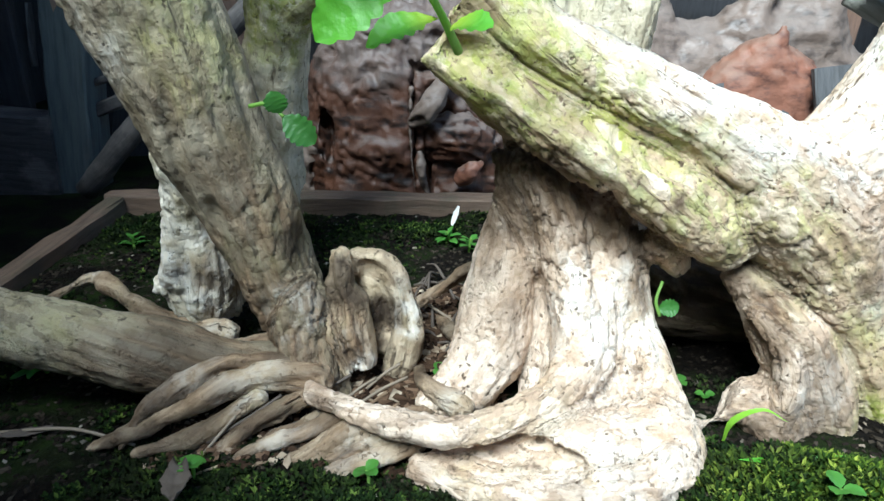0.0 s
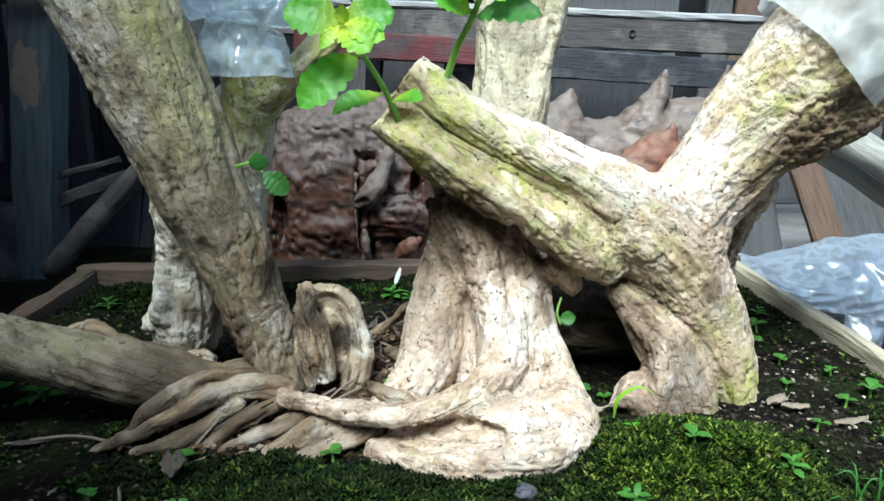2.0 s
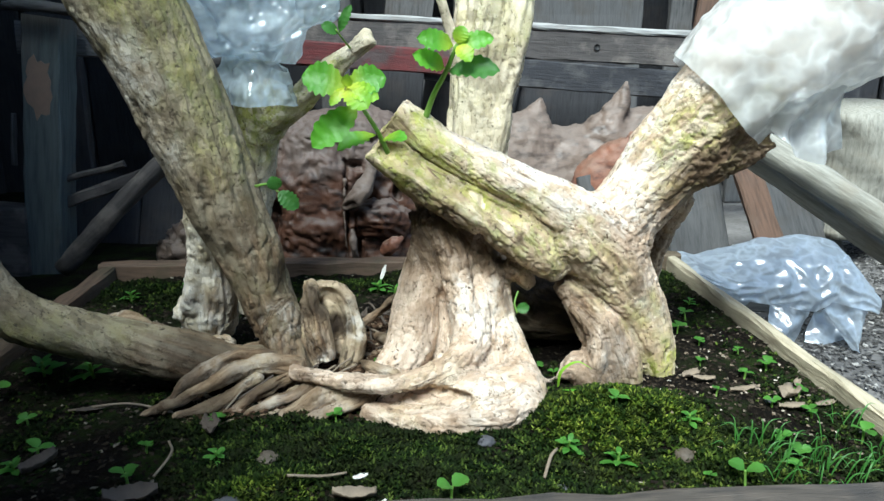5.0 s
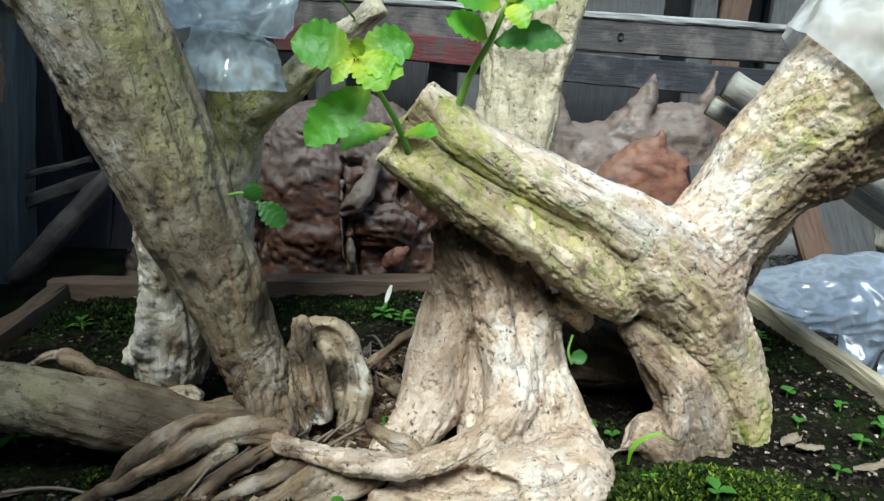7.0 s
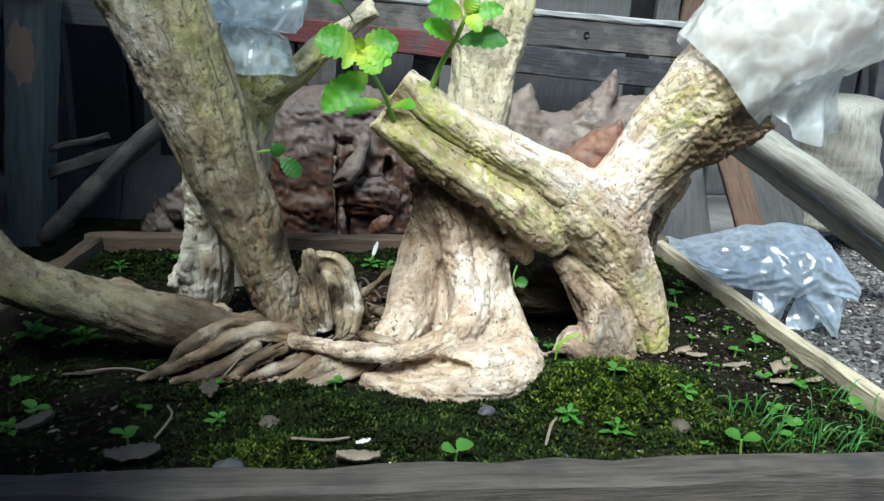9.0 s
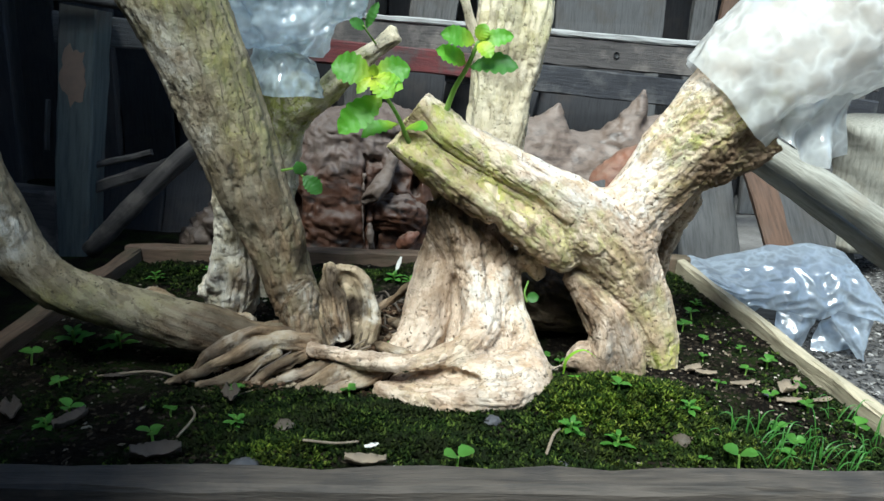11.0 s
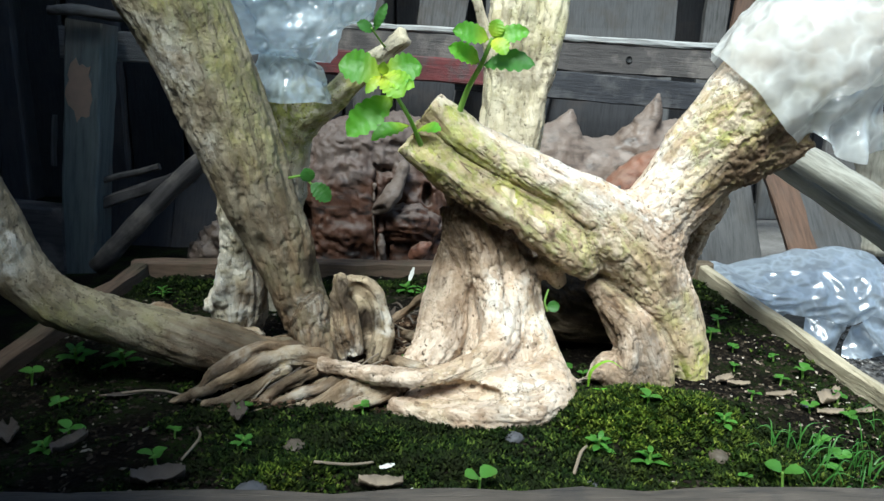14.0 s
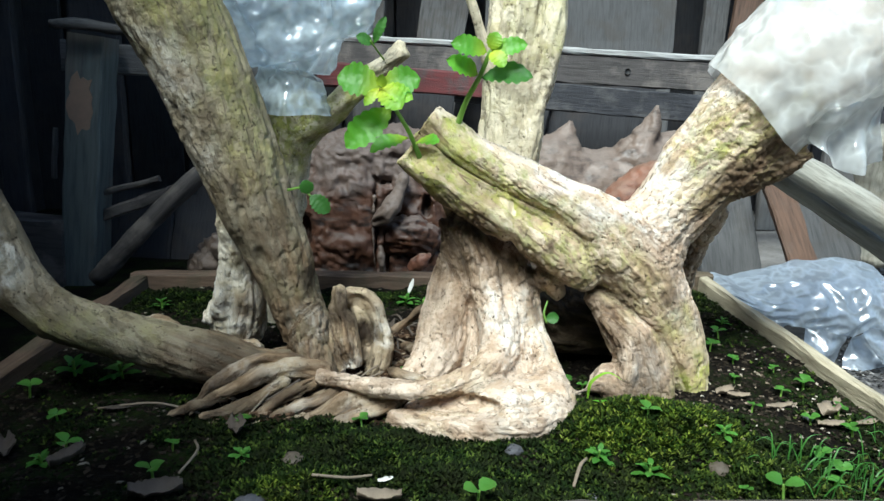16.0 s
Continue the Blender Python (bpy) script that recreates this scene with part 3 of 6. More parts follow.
# board wall behind; the other walls and both roofs are added to block light
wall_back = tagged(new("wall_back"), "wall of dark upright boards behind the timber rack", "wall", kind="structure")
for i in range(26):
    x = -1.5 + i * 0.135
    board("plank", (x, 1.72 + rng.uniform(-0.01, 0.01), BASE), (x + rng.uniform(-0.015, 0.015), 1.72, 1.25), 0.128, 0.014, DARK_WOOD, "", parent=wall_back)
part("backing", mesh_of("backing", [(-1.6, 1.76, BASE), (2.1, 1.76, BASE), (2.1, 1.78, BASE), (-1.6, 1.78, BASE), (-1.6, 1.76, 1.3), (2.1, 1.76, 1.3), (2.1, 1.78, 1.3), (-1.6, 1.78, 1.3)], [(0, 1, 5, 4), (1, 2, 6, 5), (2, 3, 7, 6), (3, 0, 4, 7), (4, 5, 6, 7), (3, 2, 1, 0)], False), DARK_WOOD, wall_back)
# added boards that hold back light from the left
wall_left = tagged(new("wall_left"), "wall of dark upright boards added to block light from the left", "wall", kind="structure")
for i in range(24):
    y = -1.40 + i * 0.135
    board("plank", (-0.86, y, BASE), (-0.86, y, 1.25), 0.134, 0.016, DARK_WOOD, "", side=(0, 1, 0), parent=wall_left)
# unseen slab overhead, added to dim sun and sky on the left
shade_roof_side = part("ceiling", mesh_of("ceiling", [(-1.6, -1.4, 1.50), (-0.38, -1.4, 1.50), (-0.50, 1.80, 1.31), (-1.6, 1.80, 1.31), (-1.6, -1.4, 1.52), (-0.38, -1.4, 1.52), (-0.50, 1.80, 1.33), (-1.6, 1.80, 1.33)], [(3, 2, 1, 0), (4, 5, 6, 7), (0, 1, 5, 4), (1, 2, 6, 5), (2, 3, 7, 6), (3, 0, 4, 7)], False), DARK_WOOD)
tagged(shade_roof_side, "unseen dark roof added to shade the left side", "ceiling", kind="structure")
# added out of view, only to keep sun off the front left soil
wall_return = tagged(new("wall_return"), "unseen wall of dark boards added to shade the soil", "wall", kind="structure")
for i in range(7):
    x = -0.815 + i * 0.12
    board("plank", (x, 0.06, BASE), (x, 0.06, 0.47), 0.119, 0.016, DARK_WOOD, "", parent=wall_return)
# added behind the camera so that less sky light comes from the front
wall_front = tagged(new("wall_front"), "unseen wall of dark boards added to cut light from the front", "wall", kind="structure")
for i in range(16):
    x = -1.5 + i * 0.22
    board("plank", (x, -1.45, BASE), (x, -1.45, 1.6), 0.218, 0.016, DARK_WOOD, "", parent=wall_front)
# second unseen slab, added to dim the stored wood at the back
roof = part("ceiling", mesh_of("ceiling", [(-0.45, 1.0, 1.28), (2.1, 1.0, 1.28), (2.1, 1.8, 1.22), (-0.45, 1.8, 1.22), (-0.45, 1.0, 1.3), (2.1, 1.0, 1.3), (2.1, 1.8, 1.24), (-0.45, 1.8, 1.24)], [(3, 2, 1, 0), (4, 5, 6, 7), (0, 1, 5, 4), (1, 2, 6, 5), (2, 3, 7, 6), (3, 0, 4, 7)], False), DARK_WOOD)
tagged(roof, "unseen dark roof added to shade the background", "ceiling", kind="structure")

# ---- planting tray ----
X0, X1, Y0, Y1 = -0.185, 0.432, 0.245, 0.682
tray = thing("planting_tray", "shallow weathered wooden tray filled with mossy soil, standing on concrete", "planter", at=(0.12, 0.45, BASE))


def tray_board(a, b, side, material, width=0.10, thick=0.02, name="side_board", label=""):
    SEED[0] += 1
    ob = part(name, board_mesh(name, width, thick, (Vector(b) - Vector(a)).length, SEED[0], 0.0014), material, tray, label)
    ob.matrix_parent_inverse = Matrix.Translation((-0.12, -0.45, -BASE))
    ob.matrix_basis = along(a, b, side)
    return ob


ZT = 0.008
tray_board((X0 - 0.02, Y0 - 0.011, ZT - 0.052), (X1 + 0.02, Y0 - 0.011, ZT - 0.052), (0, 0, 1), FRONT_WOOD, 0.104, 0.022, label="worn dark front board")
tray_board((X0 - 0.02, Y1 + 0.009, ZT - 0.050), (X1 + 0.02, Y1 + 0.009, ZT - 0.050), (0, 0, 1), RIM_WOOD, 0.104, 0.018)
tray_board((X0 - 0.009, Y0, ZT - 0.0535), (X0 - 0.009, Y1, ZT - 0.050), (0, 0, 1), RIM_WOOD, 0.10, 0.018)
tray_board((X1 + 0.008, Y0, ZT - 0.0535), (X1 + 0.008, Y1, ZT - 0.050), (0, 0, 1), PALE_RIM, 0.10, 0.012)
tray_board((X0, (Y0 + Y1) / 2, BASE + 0.012), (X1, (Y0 + Y1) / 2, BASE + 0.012), (0, 1, 0), FRONT_WOOD, Y1 - Y0, 0.012, "bottom_board")


def soil_height(x, y):
    """The surface of the soil: a mossy bank along the front, hollows behind the stump."""
    p = np.array([[x, y, 0.0]]) if np.isscalar(x) else np.stack([x, y, 0 * x], 1)
    z = 0.0055 * fbm(p * 26, 3, 2) + 0.0016 * fbm(p * 110, 2, 4) - 0.006
    x, y = p[:, 0], p[:, 1]
    z -= np.exp(-((x - 0.165) / 0.045) ** 2 - ((y - 0.32) / 0.03) ** 2) * 0.006
    bank = np.exp(-((x - 0.275) / 0.09) ** 2 - ((y - 0.345) / 0.04) ** 2) * 0.013
    bank += np.exp(-((x - 0.10) / 0.09) ** 2 - ((y - 0.315) / 0.035) ** 2) * 0.004
    pit = np.exp(-((x - 0.235) / 0.03) ** 2 - ((y - 0.45) / 0.04) ** 2) * 0.012
    edge = np.clip((y - 0.245) / 0.03, 0, 1)
    cushion = 0.010 * np.clip(1.6 - 1.6 * np.hypot((x - 0.268) / 0.062, (y - 0.333) / 0.042), 0, 1) ** 0.7
    cushion += 0.006 * np.clip(1.5 - 1.5 * np.hypot((x - 0.052) / 0.035, (y - 0.272) / 0.016), 0, 1)
    return z + (bank * 0.6 + cushion - pit) * edge


def moss_brightness(x, y):
    """Where the moss is brighter and yellow-green: two cushions at the front. The darker rest partly stands in for
    shade.
    """
    a = np.clip(1.8 - 1.5 * np.hypot((x - 0.268) / 0.062, (y - 0.325) / 0.045), 0, 1)
    b = np.clip(1.7 - 1.5 * np.hypot((x - 0.052) / 0.035, (y - 0.270) / 0.016), 0, 1)
    c = 0.25 * np.clip(1.7 - 1.5 * np.hypot((x - 0.30) / 0.09, (y - 0.275) / 0.025), 0, 1)
    return np.maximum(np.maximum(a, b * 0.8), c)


NX, NY = 250, 178
gx, gy = np.meshgrid(np.linspace(X0, X1, NX), np.linspace(Y0, Y1, NY), indexing="ij")
gz = soil_height(gx.ravel(), gy.ravel())
sv = np.stack([gx.ravel(), gy.ravel(), gz], 1)
ii, jj = np.meshgrid(np.arange(NX - 1), np.arange(NY - 1), indexing="ij")
k0 = (ii * NY + jj).ravel()
soil = part("soil", mesh_of("soil", sv, np.stack([k0, k0 + NY, k0 + NY + 1, k0 + 1], 1)), SOIL)
tagged(soil, "dark damp potting soil with green moss film", "soil", kind="structure")

# ---- the old tree in the tray ----
tree = thing("bonsai_tree", "old bonsai tree with pale gnarled bark, sawn-off limbs and exposed roots", "tree")

trunk_left = [
    Limb([(-0.092, 0.427, 0.38, 0.034), (-0.070, 0.425, 0.31, 0.0345), (-0.050, 0.426, 0.264, 0.0345), (-0.036, 0.428, 0.232, 0.0330), (-0.0145, 0.43, 0.174, 0.0305),
          (-0.001, 0.43, 0.134, 0.0280), (0.014, 0.432, 0.095, 0.0245), (0.026, 0.432, 0.06, 0.0214), (0.035, 0.43, 0.03, 0.0181),
          (0.043, 0.422, 0.005, 0.0181), (0.049, 0.41, -0.012, 0.017)], blend=0.008),
    Limb([(0.038, 0.425, 0.047, 0.0144), (0.039, 0.42, 0.029, 0.0153), (0.045, 0.41, 0.01, 0.0143)], blend=0.006),
]
grown("trunk", trunk_left, BARK_GREY, tree, seed=1, voxel=0.0016, flake=0.0004, rough=0.0010, scaly=[(0.035, 0.41, 0.04, 0.035, 2.2), (0.04, 0.41, 0.09, 0.03, 1.8), (-0.01, 0.40, 0.16, 0.05, 1.0)], label="leaning grey-brown trunk with a pale split foot", ridge=0.0014, stains_and_shading=[
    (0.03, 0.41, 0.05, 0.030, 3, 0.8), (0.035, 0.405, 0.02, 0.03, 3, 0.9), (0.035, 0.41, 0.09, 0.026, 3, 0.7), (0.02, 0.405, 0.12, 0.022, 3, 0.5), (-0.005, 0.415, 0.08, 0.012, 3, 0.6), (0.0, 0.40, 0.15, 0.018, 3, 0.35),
    # pale marks on the left and dark on the right paint in side light
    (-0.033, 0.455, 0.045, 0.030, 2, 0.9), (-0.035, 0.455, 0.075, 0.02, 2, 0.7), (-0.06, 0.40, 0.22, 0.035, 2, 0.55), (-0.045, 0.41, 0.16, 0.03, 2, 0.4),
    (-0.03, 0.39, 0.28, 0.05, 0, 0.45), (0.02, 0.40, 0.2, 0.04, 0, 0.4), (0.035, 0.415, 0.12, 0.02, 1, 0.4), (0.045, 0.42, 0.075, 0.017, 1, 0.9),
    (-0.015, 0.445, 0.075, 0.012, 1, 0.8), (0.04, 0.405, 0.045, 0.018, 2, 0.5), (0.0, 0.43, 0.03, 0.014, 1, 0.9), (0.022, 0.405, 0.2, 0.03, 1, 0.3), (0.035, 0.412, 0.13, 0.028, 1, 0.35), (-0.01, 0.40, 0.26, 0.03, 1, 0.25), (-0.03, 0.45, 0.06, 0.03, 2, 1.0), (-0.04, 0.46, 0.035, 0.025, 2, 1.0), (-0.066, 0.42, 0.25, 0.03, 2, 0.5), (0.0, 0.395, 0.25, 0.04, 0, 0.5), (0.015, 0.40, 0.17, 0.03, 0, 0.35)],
    hollows=[(0.053, 0.424, 0.074, 0.013, 0.018, 0.022), (-0.004, 0.398, 0.118, 0.0022, 0.010, 0.034), (0.006, 0.407, 0.08, 0.003, 0.008, 0.02), (0.026, 0.404, 0.045, 0.002, 0.006, 0.018), (0.005, 0.452, 0.022, 0.012, 0.03, 0.018)])
grown("split_foot", [
    Limb([(-0.010, 0.438, 0.170, 0.018), (-0.014, 0.438, 0.128, 0.0160), (-0.0165, 0.446, 0.096, 0.0155), (-0.019, 0.456, 0.060, 0.0190), (-0.024, 0.464, 0.038, 0.0225),
          (-0.027, 0.468, 0.020, 0.0216)], cut="b", blend=0.008),
    Limb([(-0.024, 0.434, 0.11, 0.004), (-0.028, 0.440, 0.075, 0.006), (-0.036, 0.446, 0.045, 0.007)], blend=0.003),
    Limb([(-0.033, 0.462, 0.049, 0.0109), (-0.043, 0.458, 0.038, 0.0072), (-0.05, 0.453, 0.034, 0.0031)], blend=0.006),
], BARK_REAR, tree, voxel=0.0015, rough=0.002, seed=7, flake=0.0007, label="pale split foot of the leaning trunk", stains_and_shading=[
    (-0.03, 0.44, 0.06, 0.04, 2, 1.0), (-0.04, 0.45, 0.035, 0.04, 2, 1.0), (-0.03, 0.43, 0.09, 0.03, 2, 0.8), (-0.02, 0.44, 0.04, 0.04, 2, 1.0), (-0.010, 0.45, 0.05, 0.022, 3, 0.8), (-0.018, 0.452, 0.09, 0.014, 3, 0.6), (-0.02, 0.452, 0.03, 0.014, 3, 0.5), (-0.012, 0.452, 0.07, 0.010, 1, 0.9), (-0.015, 0.455, 0.05, 0.008, 1, 0.7)])
grown("cut_stub", [Limb([(0.057, 0.434, 0.062, 0.0062), (0.060, 0.428, 0.047, 0.0095), (0.065, 0.424, 0.030, 0.0110), (0.069, 0.421, 0.016, 0.0088), (0.071, 0.419, 0.007, 0.0055)], cut="b", blend=0.002),
                   Limb([(0.066, 0.442, 0.056, 0.0070), (0.077, 0.444, 0.053, 0.0082), (0.087, 0.443, 0.040, 0.0088), (0.090, 0.438, 0.020, 0.0092), (0.084, 0.434, -0.002, 0.0100)], blend=0.001),
                   Limb([(0.070, 0.450, 0.048, 0.0090), (0.077, 0.450, 0.030, 0.0110), (0.078, 0.446, 0.008, 0.0110)], blend=0.002),
                   Limb([(0.053, 0.424, 0.044, 0.0040), (0.055, 0.417, 0.026, 0.0048), (0.060, 0.414, 0.008, 0.005)], blend=0.002)],
      BARK_ROOT, tree, voxel=0.0014, rough=0.0030, ridge=0.003, seed=2, label="curled brown root knob with a pale cut end",
      # dark marks in the cleft put its shade into the colour
      stains_and_shading=[(0.071, 0.413, 0.008, 0.010, 2, 1.0), (0.064, 0.415, 0.040, 0.014, 3, 0.8), (0.077, 0.436, 0.03, 0.012, 1, 1.0), (0.077, 0.43, 0.045, 0.009, 1, 1.0), (0.090, 0.43, 0.03, 0.012, 2, 0.7), (0.058, 0.422, 0.055, 0.014, 1, 0.9), (0.068, 0.428, 0.048, 0.012, 1, 0.9), (0.060, 0.416, 0.02, 0.012, 3, 1.0), (0.075, 0.43, 0.012, 0.010, 1, 0.7), (0.088, 0.436, 0.035, 0.014, 2, 0.35), (0.068, 0.411, 0.026, 0.010, 2, 0.3)],
      hollows=[(0.0775, 0.428, 0.030, 0.0042, 0.014, 0.022), (0.070, 0.430, 0.052, 0.005, 0.012, 0.006), (0.056, 0.416, 0.045, 0.003, 0.006, 0.010), (0.064, 0.411, 0.042, 0.006, 0.004, 0.003)])

main_limbs = [
    # core, left lobe, middle column that swings into the long root, right column, toe
    Limb([(0.152, 0.444, 0.13, 0.0165), (0.164, 0.444, 0.1, 0.0225), (0.175, 0.442, 0.061, 0.0262), (0.180, 0.434, 0.028, 0.0295),
          (0.182, 0.415, -0.003, 0.034), (0.180, 0.395, -0.023, 0.036)], blend=0.01),
    Limb([(0.139, 0.432, 0.088, 0.0085), (0.141, 0.431, 0.071, 0.0150), (0.138, 0.425, 0.047, 0.0180), (0.134, 0.419, 0.025, 0.0195), (0.122, 0.408, 0.008, 0.0165),
          (0.106, 0.400, 0.000, 0.011)], blend=0.004),
    Limb([(0.152, 0.428, 0.112, 0.012), (0.164, 0.424, 0.092, 0.0145), (0.173, 0.417, 0.062, 0.0165), (0.177, 0.406, 0.039, 0.0165), (0.173, 0.393, 0.024, 0.0145), (0.155, 0.374, 0.017, 0.0115),
          (0.134, 0.361, 0.0160, 0.0098), (0.116, 0.356, 0.0160, 0.0086), (0.093, 0.361, 0.0170, 0.0072), (0.071, 0.371, 0.0175, 0.006), (0.050, 0.388, 0.014, 0.0055)], blend=0.003),
    Limb([(0.186, 0.428, 0.095, 0.012), (0.191, 0.426, 0.072, 0.0145), (0.197, 0.416, 0.038, 0.0160), (0.206, 0.401, 0.018, 0.0165), (0.213, 0.389, 0.006, 0.0180)], blend=0.006),
    Limb([(0.136, 0.43, 0.117, 0.0038), (0.143, 0.43, 0.093, 0.0076), (0.150, 0.428, 0.067, 0.0105)], blend=0.006),
    Limb([(0.118, 0.368, -0.010, 0.014), (0.15, 0.362, -0.006, 0.019), (0.18, 0.362, -0.003, 0.0235), (0.205, 0.370, 0.001, 0.022)], blend=0.005),
    Limb([(0.104, 0.357, -0.003, 0.0085), (0.135, 0.346, -0.003, 0.0110), (0.165, 0.343, -0.004, 0.0140), (0.189, 0.347, -0.003, 0.0155), (0.205, 0.357, 0.001, 0.0155)], blend=0.006),
    Limb([(0.122, 0.415, 0.189, 0.0160), (0.1555, 0.415, 0.163, 0.0175), (0.202, 0.416, 0.140, 0.0205), (0.248, 0.417, 0.116, 0.0232),
          (0.280, 0.42, 0.092, 0.026)], cut="a", blend=0.003),
    Limb([(0.111, 0.406, 0.172, 0.0138), (0.1435, 0.406, 0.1455, 0.0155), (0.189, 0.407, 0.119, 0.018), (0.222, 0.409, 0.096, 0.0175),
          (0.236, 0.409, 0.082, 0.0115)], cut="a", blend=0.0012),
    Limb([(0.252, 0.418, 0.104, 0.0255), (0.281, 0.42, 0.080, 0.0275), (0.303, 0.418, 0.049, 0.0220), (0.315, 0.414, 0.019, 0.0178),
          (0.323, 0.41, -0.011, 0.0138), (0.325, 0.41, -0.018, 0.0113)], blend=0.006),
    Limb([(0.284, 0.425, 0.104, 0.0253), (0.297, 0.425, 0.124, 0.0268), (0.317, 0.424, 0.151, 0.0305), (0.338, 0.417, 0.181, 0.0340),
          (0.355, 0.409, 0.205, 0.0365), (0.382, 0.402, 0.234, 0.036), (0.42, 0.392, 0.265, 0.034), (0.47, 0.39, 0.31, 0.03)], cut="b", blend=0.012),
    Limb([(0.344, 0.41, 0.158, 0.0184), (0.366, 0.4, 0.167, 0.0133), (0.378, 0.39, 0.17, 0.0054)], blend=0.01),
    Limb([(0.338, 0.45, 0.122, 0.016), (0.332, 0.462, 0.092, 0.0130), (0.326, 0.468, 0.057, 0.0135), (0.323, 0.465, 0.029, 0.016), (0.32, 0.46, -0.01, 0.018)], blend=0.01),
    Limb([(0.248, 0.415, 0.062, 0.0095), (0.262, 0.411, 0.047, 0.0150), (0.276, 0.407, 0.029, 0.0180), (0.288, 0.402, 0.006, 0.0175),
          (0.292, 0.399, -0.012, 0.0130)], blend=0.0022),
    Limb([(0.252, 0.40, 0.050, 0.005), (0.264, 0.393, 0.036, 0.007), (0.268, 0.390, 0.018, 0.008), (0.262, 0.392, 0.004, 0.008)], blend=0.003),
    Limb([(0.225, 0.385, 0.004, 0.006), (0.241, 0.395, 0.006, 0.0083), (0.256, 0.398, 0.007, 0.0125), (0.265, 0.395, 0.0, 0.015), (0.273, 0.398, -0.011, 0.0143)], blend=0.005),
    Limb([(0.211, 0.415, 0.08, 0.01), (0.226, 0.43, 0.058, 0.0061), (0.243, 0.45, 0.033, 0.0036)], blend=0.006),
]
